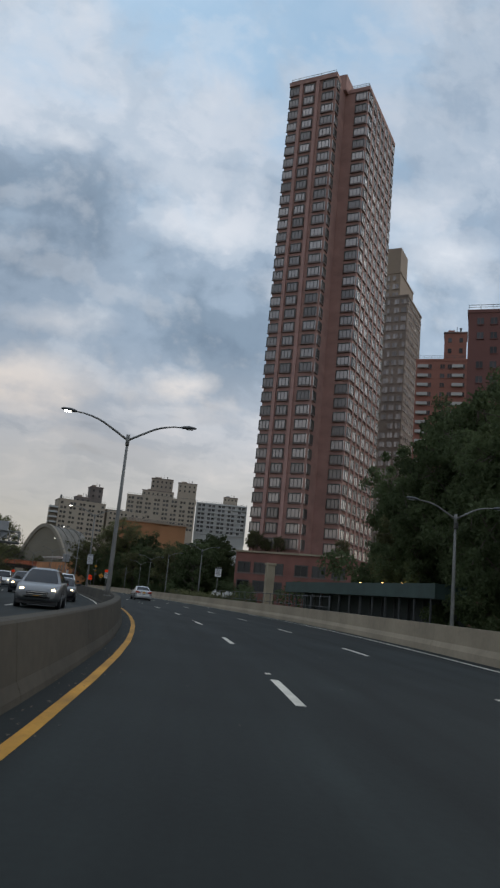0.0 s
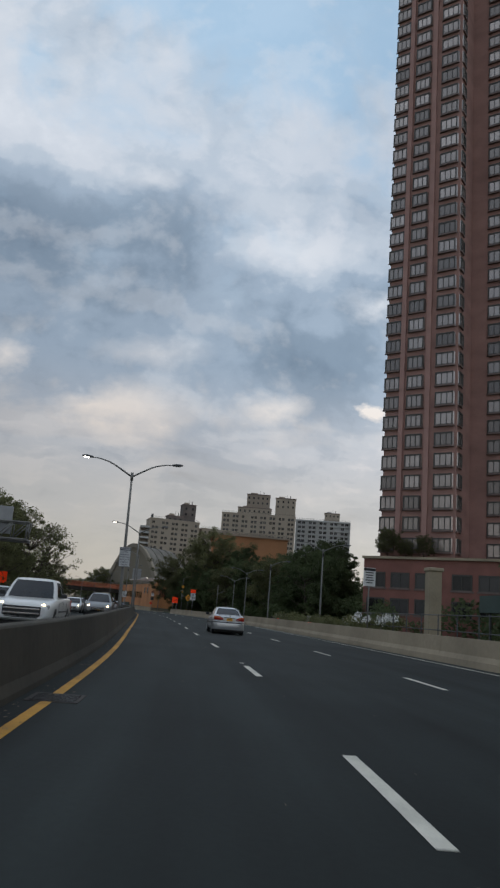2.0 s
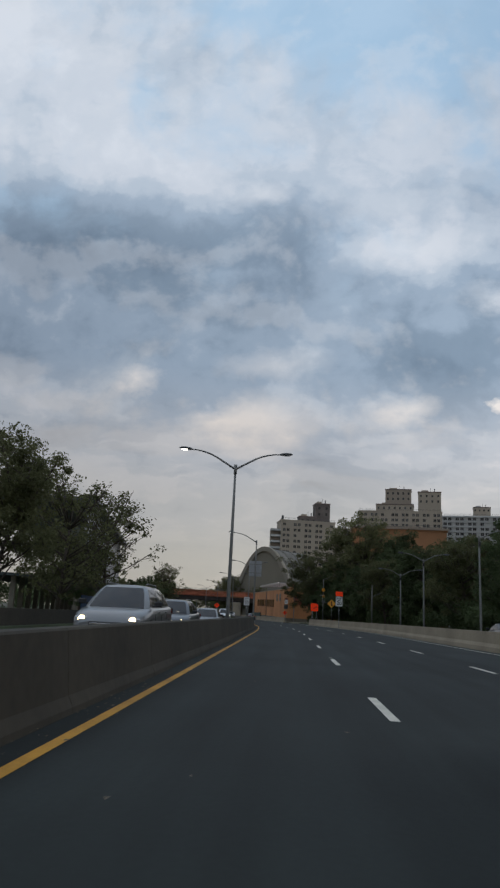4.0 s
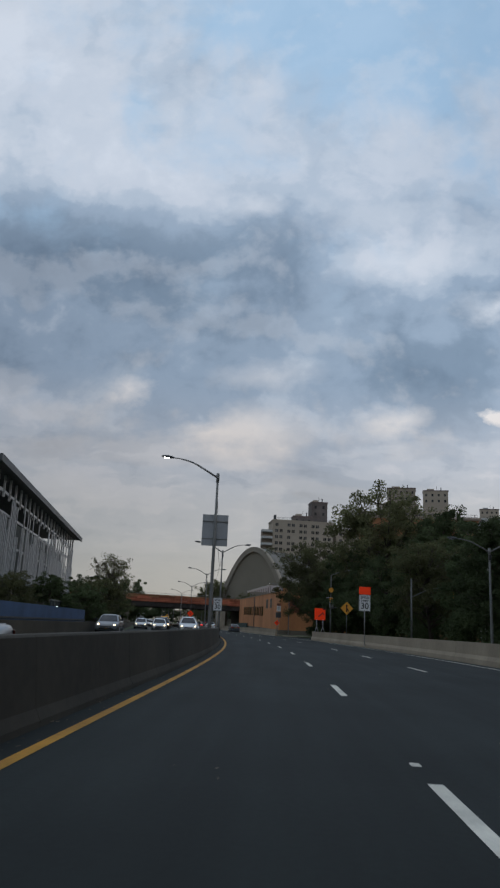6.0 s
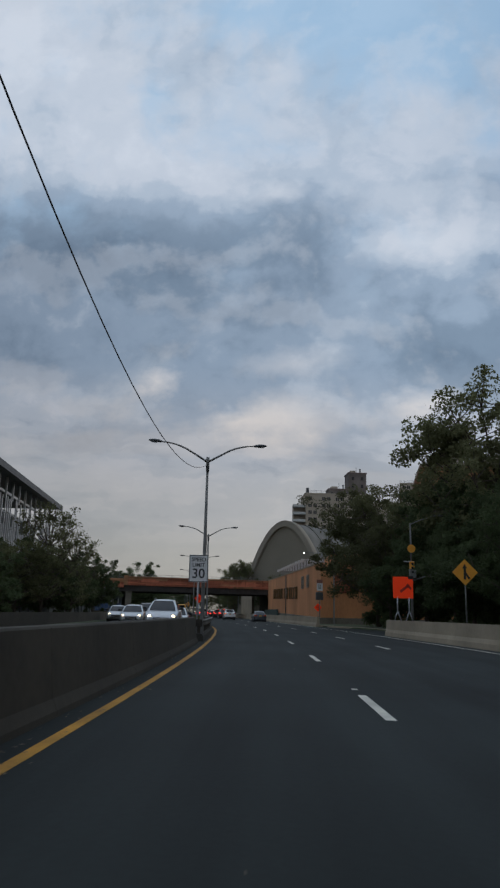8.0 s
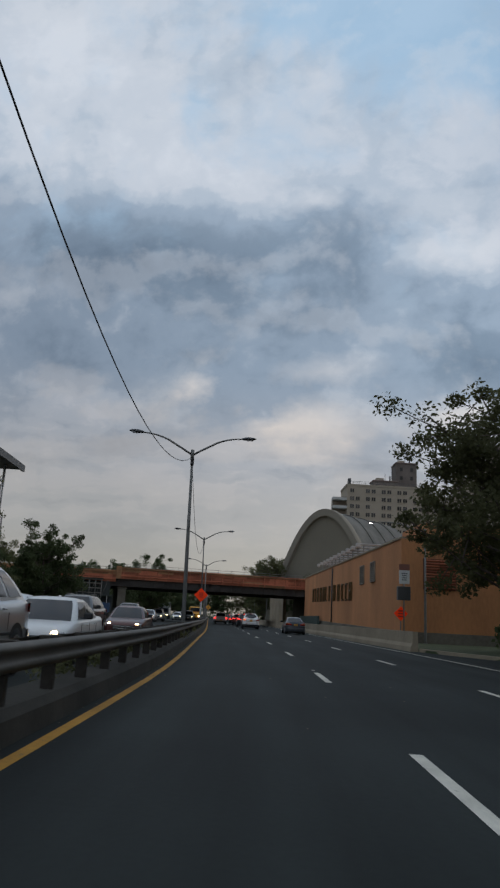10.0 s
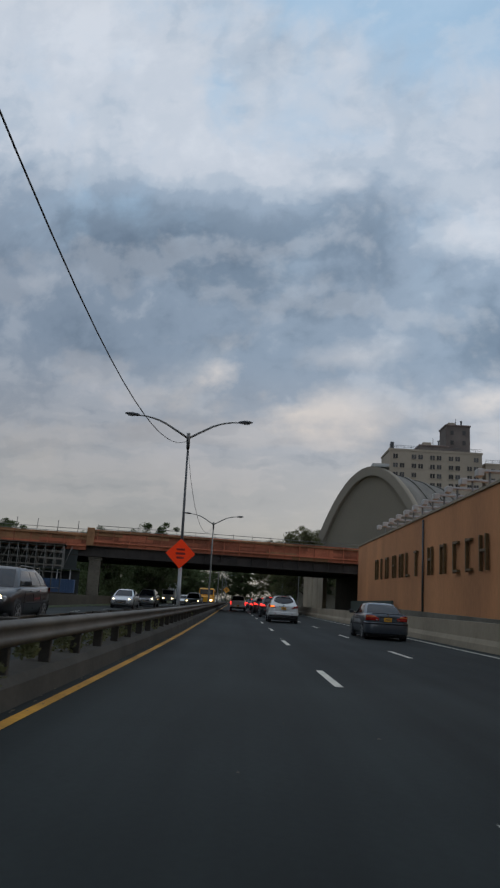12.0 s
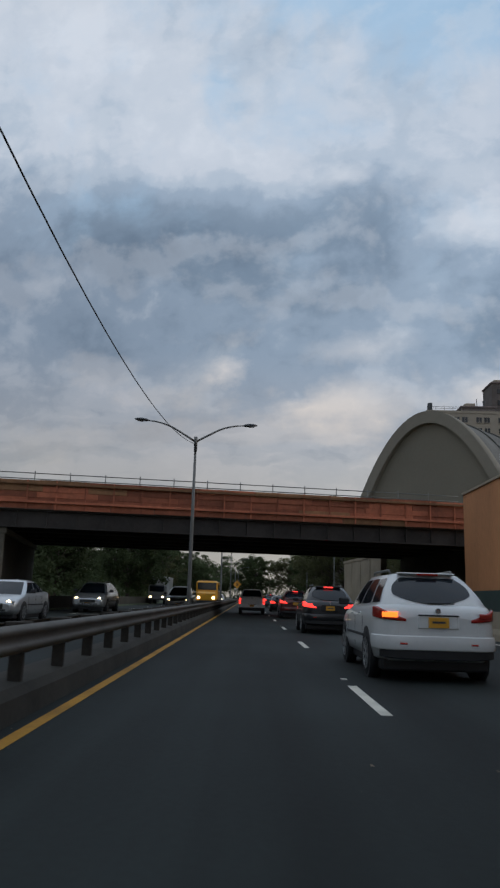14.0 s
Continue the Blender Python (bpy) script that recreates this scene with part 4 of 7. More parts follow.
# raised sign: plain dark strokes in the rhythm of its letters
STROKE_H = 2.0
PLACES = (14.1, 16.9, 19.9, 23.5, 26.7, 29.5, 32.6, 37.3, 40.9, 44.2, 47.0, 49.7)
for i, (x0, strokes) in enumerate(zip(PLACES, ((0.0, 1.0), (0.45,), (0.0, 0.9), (0.0, 1.05), (0.0, 1.0), (0.0,), (0.5,), (0.0, 1.0), (0.0, 0.95), (0.0,), (0.0,), (0.0, 1.1)))):
    bm = bmesh.new()
    for x in strokes:
        box(bm, (0.16, 0.20, STROKE_H), (x, 0, 0), bevel=0.015)
    if len(strokes) > 1:
        box(bm, (1.0, 0.18, 0.15), (0.5, 0, 0.12 if i % 2 else 0.88), bevel=0.015)
    elif i in (5, 9, 10):
        box(bm, (0.9, 0.18, 0.15), (0.5, 0, -0.88), bevel=0.015)
    if i in (6, 9, 10):
        box(bm, (1.05, 0.18, 0.15), (0.5, 0, 0.88), bevel=0.015)
    part("sign_stroke", bm, SIGN_BRONZE, hall, m=Matrix.Translation((x0, -0.14, 5.32 - 0.016 * (x0 - 14.0))))
# stepped ledges on its roof
beam_mesh = mesh_of("ledge_beam", boxes(((0.35, 8.0, 0.16), (0, 3.0, 11.05)), bevel=0.02), PALE_STEEL)
cap_mesh = mesh_of("ledge_cap", boxes(((0.8, 0.45, 0.5), (0, -1.0, 10.9)), bevel=0.05), PALE_APT)
prop_mesh = mesh_of("ledge_prop", tube(bmesh.new(), [(0, 0, 8.2), (0, 0, 11.0)], 0.09, 6), STEEL)
rack = empty("roof_ledges", hall.matrix_basis, "row of pale steel roof ledges above the orange wall", "roof frame")
for k in range(11):
    m = Matrix.Translation((3.4 + 3.95 * k, 2.9, -0.03 * k))
    part("ledge_beam", beam_mesh, None, rack, m=m)
    part("ledge_cap", cap_mesh, None, rack, m=m)
    for y in (-0.3, 3.2, 6.5):
        part("ledge_prop", prop_mesh, None, rack, m=m @ Matrix.Translation((0, y, 0)))
bm = prism(bmesh.new(), [(-0.4, -0.75), (26, -0.75), (26, -0.5), (-0.4, -0.5)], 0.0, 2.15)
part("fence_screen", bm, GREEN_BOARD, hall, "dark green fence screen")

# ---- the parabolic shell ----
arch = empty("parabolic_hall", frame_of(-106.46, 388.03, (0.943, -0.333)), "grey concrete parabolic arch hall beyond the bridge", "hall")
AH, AW, AD = 30.4, 19.3, 30.0


def parabola(scale, n=40):
    return [(AW * scale * (2 * k / n - 1), (AH - AW * (1 - scale) * 1.05) * (1 - (2 * k / n - 1) ** 2)) for k in range(n + 1)]


outer, inner, low_rib = parabola(1.0), parabola(0.905), parabola(0.982)
bm = bmesh.new()
front_o = [bm.verts.new((x, 0.0, z)) for x, z in outer]
front_i = [bm.verts.new((x, 0.0, z)) for x, z in inner]
deep_i = [bm.verts.new((x, 0.9, z)) for x, z in inner]
rib_b = [bm.verts.new((x, 2.2, z)) for x, z in outer]
for rows in ((front_o, front_i), (front_i, deep_i), (rib_b, front_o)):
    for k in range(len(outer) - 1):
        f = bm.faces.new((rows[0][k], rows[0][k + 1], rows[1][k + 1], rows[1][k]))
        f.smooth = rows is not None and rows[0] is not front_o
bmesh.ops.recalc_face_normals(bm, faces=bm.faces)
part("front_rib", bm, GREY_SHELL, arch)
bm = bmesh.new()
wall_in = [bm.verts.new((x, 0.9, z)) for x, z in inner]
bm.faces.new(wall_in)
part("end_wall", bm, SHELL_PANEL, arch)
small = parabola(0.97)
bm = bmesh.new()
a = [bm.verts.new((x, 2.2, z)) for x, z in small]
b = [bm.verts.new((x, AD, z)) for x, z in small]
for k in range(len(small) - 1):
    bm.faces.new((a[k], a[k + 1], b[k + 1], b[k])).smooth = True
bm.faces.new(list(reversed(b)))
bmesh.ops.recalc_face_normals(bm, faces=bm.faces)
part("vault", bm, SHELL_ROOF, arch, "weathered vault")
for y in (9.0, 16.0, 23.0):
    bm = bmesh.new()
    o = [bm.verts.new((x, y, z)) for x, z in low_rib]
    p = [bm.verts.new((x, y + 1.6, z)) for x, z in low_rib]
    for k in range(len(outer) - 1):
        bm.faces.new((o[k], o[k + 1], p[k + 1], p[k]))
    for ring in (o, p):
        inn = [bm.verts.new((x * 0.97, v.co.y, z * 0.97)) for v, (x, z) in zip(ring, low_rib)]
        for k in range(len(outer) - 1):
            bm.faces.new((ring[k], ring[k + 1], inn[k + 1], inn[k]))
    bmesh.ops.recalc_face_normals(bm, faces=bm.faces)
    part("rib", bm, SHELL_ROOF, arch)

# ---- the bridge over the road ----
B_DIR = (0.816, 0.578)
bridge = empty("footbridge", frame_of(-120.0, 315.2, B_DIR), "road bridge under repair, orange boarded edge over dark girders", "bridge")
BL0, BL1, BW = -34.0, 38.0, 20.0
part("deck", boxes(((BL1 - BL0, BW, 0.5), ((BL0 + BL1) / 2, BW / 2, 7.1))), OLD_CONCRETE, bridge)
for y in (0.35, 4.2, 8.0, 11.9, 15.8, 19.6):
    girder = part("girder", boxes(((BL1 - BL0, 0.08, 1.05), ((BL0 + BL1) / 2, y, 6.22))), RUST_STEEL, bridge)
    for z in (5.65, 6.8):
        part("flange", boxes(((BL1 - BL0, 0.5, 0.1), ((BL0 + BL1) / 2, y, z))), RUST_STEEL, girder)
stiff = mesh_of("stiffener", boxes(((0.06, 0.22, 1.0), (0, 0, 0))), RUST_STEEL)
for k in range(36):
    part("stiffener", stiff, None, bridge, m=Matrix.Translation((BL0 + 1 + 2 * k, 0.2, 6.22)))
rng = random.Random(4)
STEP = -1.6                      # the western span's edge lies lower
for r in range(5):
    x = BL0
    while x < BL1 - 0.2:
        stop = STEP if x < STEP - 0.1 else BL1
        w = min(rng.uniform(2.6, 5.2), stop - x)
        drop = 0.55 if x < STEP - 0.1 else 0.0
        mat = TAN_BOARD if rng.random() < (0.34 if r > 2 else 0.12) or (drop and r > 2) else ORANGE_BOARD
        part("board", boxes(((w - 0.03, 0.06, 0.385), (x + w / 2, rng.uniform(-0.05, 0.02), 7.06 - drop + 0.40 * r + rng.uniform(-0.02, 0.02))), bevel=0.008), mat, bridge)
        x += w
for x0, x1, drop in ((BL0, STEP, 0.55), (STEP, BL1, 0.0)):
    part("backing", boxes(((x1 - x0 - 0.02, 0.05, 1.95), ((x0 + x1) / 2, 0.08, 7.88 - drop))), ORANGE_BOARD, bridge)
    for z in (7.35, 8.62):
        part("waler", boxes(((x1 - x0 - 0.1, 0.14, 0.16), ((x0 + x1) / 2, -0.14, z - drop)), bevel=0.01), TAN_BOARD if z > 8 else ORANGE_BOARD, bridge)
part("end_panel", boxes(((0.9, 0.3, 2.15), (STEP + 0.4, -0.1, 7.95)), bevel=0.02), TAN_BOARD, bridge)
soldier = mesh_of("soldier", boxes(((0.09, 0.12, 2.0), (0, 0, 0))), ORANGE_BOARD)
for k in range(37):
    x = BL0 + 0.5 + 1.95 * k
    part("soldier", soldier, None, bridge, m=Matrix.Translation((x, -0.1, 7.85 - (0.55 if x < STEP else 0))))
rail = mesh_of("guard_rail", tube(bmesh.new(), [(0, 0, 0), (4.8, 0, 0)], 0.035, 5), STEEL)
upright = mesh_of("guard_post", tube(bmesh.new(), [(0, 0, -0.8), (0, 0, 0.75)], 0.035, 5), STEEL)
tall = mesh_of("guard_post", tube(bmesh.new(), [(0, 0, -0.8), (0.06, 0, 1.5)], 0.045, 5), STEEL)
for k in range(14):
    x = BL0 + 4.8 * k
    drop = 0.55 if x < STEP - 3 else 0.0
    for z in (8.95, 9.35):
        part("guard_rail", rail, None, bridge, m=Matrix.Translation((x, 0.1, z - drop)))
    for q in (0.0, 2.4):
        part("guard_post", tall if drop else upright, None, bridge, m=Matrix.Translation((x + q, 0.1, 8.75 - drop)))
# ladder on the western span
ladder = empty("ladder", bridge.matrix_basis @ Matrix.Translation((-14.0, -0.4, 4.8)) @ Matrix.Rotation(-0.12, 4, "Y"), "wooden ladder leaning on the bridge edge", "ladder")
for x in (-0.25, 0.25):
    part("stile", boxes(((0.07, 0.09, 5.6), (x, 0, 2.8))), TAN_BOARD, ladder)
for k in range(13):
    part("rung", boxes(((0.5, 0.05, 0.05), (0, 0, 0.4 + 0.4 * k))), TAN_BOARD, ladder)
# site enclosure under the western span
site = empty("site_enclosure", bridge.matrix_basis @ Matrix.Translation((-18.0, -3.0, 0.1)), "dark boarded site enclosure with a string of bulbs", "site enclosure")
part("hoarding", boxes(((32.0, 0.15, 3.6), (0, 2.0, 1.8))), WALL_DARK, site)
part("canopy", boxes(((32.0, 2.6, 0.18), (0, 0.8, 3.75))), WALL_DARK, site)
part("low_wall", boxes(((32.0, 0.4, 1.1), (0, -0.8, 0.5)), bevel=0.03), SOOT_SHADE, site)
prop = mesh_of("prop", tube(bmesh.new(), [(0, 0, 0), (0, 0, 3.7)], 0.06, 6), PALE_STEEL)
bulb = mesh_of("bulb", tube(bmesh.new(), [(0, 0, -0.1), (0, 0, 0.1)], [0.11, 0.08], 8), LAMP_ON)
for k in range(19):
    part("prop", prop, None, site, m=Matrix.Translation((-15.5 + 1.7 * k, -0.3, 0)) @ Matrix.Rotation(0.05 * math.sin(k * 2.3), 4, "Y"))
for x in (-9.0, -5.0, -1.0):
    part("bulb", bulb, None, site, "lit site bulb", Matrix.Translation((x, -0.5, 3.45)))
part("netting", boxes(((31.0, 0.1, 2.4), (0, 3.2, 5.1))), WALL_DARK, site)
cabin = empty("blue_container", bridge.matrix_basis @ Matrix.Translation((-5.2, -2.4, 0.1)), "dark blue ribbed steel container beside the pier", "container")
part("shell", boxes(((5.6, 2.3, 2.5), (0, 0, 1.3)), bevel=0.04), WALL_BLUE, cabin)
ridge = mesh_of("rib", boxes(((0.14, 0.06, 2.3), (0, 0, 0)), bevel=0.01), WALL_BLUE)
for k in range(17):
    part("rib", ridge, None, cabin, m=Matrix.Translation((-2.6 + 0.325 * k, -1.17, 1.3)))
# pier sides and abutments coloured dark for the shade under the deck
part("pier", boxes(((1.35, 18.6, 5.7), (-0.4, 10.2, 2.75)), bevel=0.08), SOOT_SHADE, bridge)
# paler slab added as the pier's front where daylight falls
part("lit_pier_face", boxes(((1.4, 0.5, 5.68), (-0.4, 0.62, 2.74)), bevel=0.06), OLD_CONCRETE, bridge)
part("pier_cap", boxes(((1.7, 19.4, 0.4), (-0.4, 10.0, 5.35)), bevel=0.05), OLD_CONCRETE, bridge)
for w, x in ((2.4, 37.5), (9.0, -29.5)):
    part("abutment", boxes(((w, 19.5, 6.6), (x, 10.2, 3.2)), bevel=0.05), SOOT_SHADE, bridge)
wall_piece = boxes(((20.0, 0.6, 6.2), (0, 0, 3.0)), ((20.2, 0.8, 0.3), (0, 0, 6.1)), *(((0.12, 0.7, 6.0), (x, 0, 3.0)) for x in (-5.0, 0.0, 5.0)))
tagged(part("retaining_wall", wall_piece, CONCRETE, None, "", frame_of(-108.2, 360.4, (0.48, -0.877))), "pale concrete wall panel beyond the bridge", "wall")

# scaffolding beside the bridge
scaffold = empty("scaffold", frame_of(-131.0, 303.0, B_DIR), "steel tube scaffold under the bridge's end", "scaffold")
tubes = mesh_of("upright", tube(bmesh.new(), [(0, 0, 0), (0, 0, 6.6)], 0.05, 5), STEEL)
ledger = mesh_of("ledger", tube(bmesh.new(), [(0, 0, 0), (19.0, 0, 0)], 0.04, 5), STEEL)
brace = mesh_of("brace", tube(bmesh.new(), [(0, 0, 3.4), (1.0, 0, 6.4)], 0.03, 4), STEEL)
for i in range(20):
    for j in range(3):
        part("upright", tubes, None, scaffold, m=Matrix.Translation((1.0 * i - 7.0, 1.8 * j, 0)))
    part("brace", brace, None, scaffold, m=Matrix.Translation((1.0 * i - 7.0, -0.1, 0)))
for z in (1.6, 3.4, 4.2, 5.0, 5.8, 6.4):
    for j in range(3):
        part("ledger", ledger, None, scaffold, m=Matrix.Translation((-7.0, 1.8 * j, z)))
part("platform", boxes(((19.4, 4.0, 0.12), (2.5, 1.8, 6.6))), BARK, scaffold)

# ---- riverside building with a screen of fins ----
screen = empty("screened_building", frame_of(-119.4, 282.0, (0.406, -0.914)), "tall riverside building behind a pale steel fin screen", "building")
SL = 92.0
part("inner_wall", boxes(((SL, 0.5, 9.5), (SL / 2, -3.0, 11.2))), WALL_DARK, screen)
part("floor_slab", boxes(((SL, 22, 0.5), (SL / 2, -11, 6.2))), WALL_DARK, screen)
part("roof", boxes(((SL + 2, 26, 0.6), (SL / 2 - 1, -11.5, 20.2)), ((SL + 2.4, 0.3, 0.9), (SL / 2 - 1, 1.4, 20.1))), DARK_STEEL, screen)
rng = random.Random(8)
fins = [mesh_of("fin", boxes(((0.26, 0.16, h), (0, 0, 6.5 + h / 2)), bevel=0.03), PALE_STEEL) for h in (10.6, 10.9, 8.2, 6.4)]
for k in range(92):
    if rng.random() < 0.86:
        part("fin", rng.choice(fins), None, screen, m=Matrix.Translation((0.5 + 1.0 * k + rng.uniform(-0.2, 0.2), 0.0, rng.uniform(-0.3, 0.1))))
strut = mesh_of("roof_strut", boxes(((0.3, 0.3, 3.2), (0, 0, 18.5))), PALE_STEEL)
for k in range(23):
    part("roof_strut", strut, None, screen, m=Matrix.Translation((0.8 + 4.0 * k, -0.3, 0)))
for z in (7.0, 11.0, 15.0, 17.8):
    part("beam", boxes(((SL, 0.25, 0.35), (SL / 2, -0.5, z))), PALE_STEEL, screen)
column = mesh_of("column", boxes(((0.9, 0.9, 6.4), (0, 0, 3.1)), bevel=0.05), OLD_CONCRETE)
for k in range(12):
    for y in (-1.0, -12.0):
        part("column", column, None, screen, m=Matrix.Translation((2 + 8 * k, y, 0)))

# ---- street lamps ----


def lamp_head(lit):
    bm = bmesh.new()
    for k, (x, w, h) in enumerate(((0.0, 0.05, 0.05), (0.12, 0.10, 0.09), (0.35, 0.15, 0.11), (0.6, 0.12, 0.08), (0.72, 0.03, 0.03))):
        ring = [bm.verts.new((x, w * math.cos(a), h * math.sin(a) * (0.6 if math.sin(a) < 0 else 1.0))) for a in (math.tau * j / 10 for j in range(10))]
        if k:
            for j in range(10):
                bm.faces.new((old[j], old[(j + 1) % 10], ring[(j + 1) % 10], ring[j])).smooth = True
        old = ring
    return mesh_of("lamp_head", bm, DARK_STEEL), mesh_of("lens", boxes(((0.30, 0.18, 0.05), (0.42, 0, -0.055)), bevel=0.015), LAMP_ON if lit else LAMP_OFF)


HEADS = {lit: lamp_head(lit) for lit in (True, False)}


def street_lamp(s, lat, base, height, arms, lit, label, reach=2.4, lift=0.92, x=None, y=None, group="street lamps"):
    """A tapered pole with one or two upswept arms; arms: -1 left, 1 right."""
    m = stand(s, lat, base)
    if x is not None:
        m = Matrix.Translation((x, y, base)) @ Matrix.Rotation(heading(s) + radians(7), 4, "Z")
        lean = {86.5: 1.0, 245.7: 0.8, 286.1: 0.8}.get(s, 0.0)
        m = m @ Matrix.Translation((math.sin(radians(lean)) * (height - base), 0, 0)) @ Matrix.Rotation(radians(-lean), 4, "Y")
    th = empty("street_lamp", m, label, "street lamp", group)
    h = height - base
    # the pole at 286.1 is dark steel to look backlit against the sky
    metal, slim = (DARK_STEEL, 0.66) if s == 286.1 else (STEEL, 0.87)
    part("pole", tube(bmesh.new(), [(0, 0, 0), (0, 0, 0.3), (0, 0, h * 0.5), (0, 0, h + 0.12)], [k * slim for k in (0.125, 0.12, 0.10, 0.065)], 12), metal, th)
    part("base_plate", boxes(((0.30, 0.30, 0.04), (0, 0, 0.02)), bevel=0.015), STEEL, th)
    part("collar", tube(bmesh.new(), [(0, 0, h - 0.35), (0, 0, h + 0.16)], 0.09, 10), STEEL, th)
    # pale wrap stands for the lower pole, clear of the backlit dark above
    if s == 286.1:
        part("lower_pole", tube(bmesh.new(), [(0, 0, 0.05), (0, 0, 2.6)], 0.089, 12), PALE_STEEL, th, "pale lower part of the pole")
    if not lit:
        part("cable_bracket", boxes(((0.16, 0.26, 0.34), (0, -0.08, h - 0.45)), bevel=0.03), SIGN_BLACK, th)
    for side in arms:
        pts = [(0, 0, h - 0.1)] + [(side * reach * u, 0, h - 0.05 + lift * v) for u, v in ((0.2, 0.26), (0.47, 0.665), (0.6, 0.81), (0.74, 0.915), (0.88, 0.985), (1.0, 1.0))]
        arm = part("arm", tube(bmesh.new(), pts, [0.055, 0.052, 0.048, 0.044, 0.04, 0.035, 0.03], 8), STEEL, th)
        on = lit and side < 0
        mh = Matrix.Translation((side * reach, 0, h - 0.05 + lift)) @ Matrix.Rotation(0 if side > 0 else math.pi, 4, "Z") @ Matrix.Rotation(radians(-4), 4, "Y")
        part("lamp_head", HEADS[on][0], None, arm, "lit lamp head" if on else "dark lamp head", mh)
        part("lens", HEADS[on][1], None, arm, m=mh)
    return th


TWIN = "tall galvanised twin-arm street lamp on the median"
MEDIAN = [(33.3, -5.84, 32.74, 8.0, True, (-1, 1)), (86.5, -17.63, 84.2, 9.05, True, (-1, 1)), (123.2, -27.0, 119.72, 9.1, True, (-1, 1)),
          (167.2, -38.88, 161.91, 9.4, True, (-1,)), (207.0, -51.67, 199.42, 9.05, False, (-1, 1)), (245.7, -66.75, 234.91, 9.04, False, (-1, 1)),
          (286.1, -83.77, 271.47, 9.0, False, (-1, 1)), (327.8, -101.57, 309.16, 9.07, False, (-1, 1))]
for s, x, y, h, lit, arms in MEDIAN:
    base = value(s, TOP) if s < 205 else 0.13
    street_lamp(s, 0, base, h, arms, lit, TWIN + (" with one lit head" if lit else " under a hanging cable") if len(arms) > 1 else "galvanised single-arm street lamp on the median with a sign", x=x, y=y, reach=2.4 if len(arms) > 1 else 2.5)
for s in (-16, 372, 416, 460, 505):
    street_lamp(s, -2.95, 0.13 if s > 200 else value(s, TOP), 9.0, (-1, 1), False, TWIN)
for s, lat, h, arms in ((36.5, 14.66, 6.6, (-1, 1)), (113.6, 15.3, 8.06, (-1, 1)), (142.8, 15.0, 8.1, (1,)), (163.7, 15.0, 7.9, (-1, 1)), (-20, 14.7, 7.0, (-1, 1)), (176.0, 15.1, 7.0, (-1, 1)), (400, 12.5, 8.5, (-1,)), (450, 12.5, 8.5, (-1,))):
    street_lamp(s, lat, 0.14, h, arms, False, "galvanised street lamp behind the concrete parapet", 2.1, 0.75)

# a lamp at the hall's corner, its long arm reaching back over the wall
corner, tip = at(266.9, 14.4, 0.14), at(271.9, 11.5, 0.14)
gap = tip - corner
corner_lamp = street_lamp(266.9, 14.4, 0.14, 8.6, (-1,), True, "galvanised street lamp with a lit head by the orange hall", gap.length, 1.2)
corner_lamp.matrix_basis = Matrix.Translation(corner) @ Matrix.Rotation(math.atan2(-gap.y, -gap.x), 4, "Z")

# the cable that hangs from lamp to lamp
hang = [MEDIAN[k] for k in (3, 4, 5, 6, 7)]
for a, b in zip(hang, hang[1:]):
    bm = bmesh.new()
    pa, pb = Vector((a[1], a[2], a[3] - 0.2)), Vector((b[1], b[2], b[3] - 0.2))
    pts = []
    for k in range(25):
        u = k / 24
        p = pa.lerp(pb, u)
        sag, skew = (2.5, 0.78) if b is hang[-1] else (2.75, 1.0)
        p.z -= sag * (1 - (2 * u ** skew - 1) ** 2)
        pts.append(p)
    tube(bm, pts, 0.0135, 5)
    tagged(part("hanging_cable", bm, SIGN_BLACK), "thin black cable sagging between two street lamps", "cable", "hanging cables")

# ---- signs ----


def board(w, h, material, thick=0.025):
    return boxes(((w, thick, h), (0, 0, 0)), bevel=0.004)


def text_bars(parent, rows, width, top, pitch, height, material, y=-0.02, rng=random.Random(9)):
    for k in range(rows):
        part("text_bar", boxes(((width * rng.uniform(0.7, 1.0), 0.006, height), (0, y, top - pitch * k))), material, parent)


def speed_sign(m, w, h, label, orange=False, posts=True, post_h=0.0):
    th = empty("speed_limit_sign", m, label, "traffic sign", "speed limit signs")
    part("plate", board(w, h, None), SIGN_WHITE, th)
    rim = boxes(((w, 0.008, 0.03), (0, -0.016, h / 2 - 0.03)), ((w, 0.008, 0.03), (0, -0.016, -h / 2 + 0.03)), ((0.03, 0.008, h), (w / 2 - 0.03, -0.016, 0)), ((0.03, 0.008, h), (-w / 2 + 0.03, -0.016, 0)))
    part("border", rim, SIGN_BLACK, th)
    face = Matrix.Rotation(math.pi / 2, 4, "X")
    for text, size, z in (("SPEED", 0.21 * w / 0.75, 0.32 * h), ("LIMIT", 0.21 * w / 0.75, 0.12 * h), ("30", 0.52 * w / 0.75, -0.2 * h)):
        letters("lettering", text, size, 0.004, SIGN_BLACK, th, Matrix.Translation((0, -0.022, z)) @ face)
    if orange:
        part("orange_panel", boxes(((w, 0.025, 0.68), (0, 0, h / 2 + 0.36)), bevel=0.004), SIGN_ORANGE_GLOW, th, "fluorescent orange panel")
    if posts:
        part("post", tube(bmesh.new(), [(0, 0.05, -post_h), (0, 0.05, h / 2 + (0.7 if orange else 0))], 0.04, 8), PALE_STEEL, th)
    return th


speed_sign(stand(206.6, -2.63 - 0.25, 3.45), 0.95, 1.35, "white speed limit 30 sign on the median lamp", posts=True, post_h=3.4)
speed_sign(stand(193.8, 10.15, 3.86), 1.05, 1.45, "white speed limit 30 sign under an orange panel", True, True, 3.74)

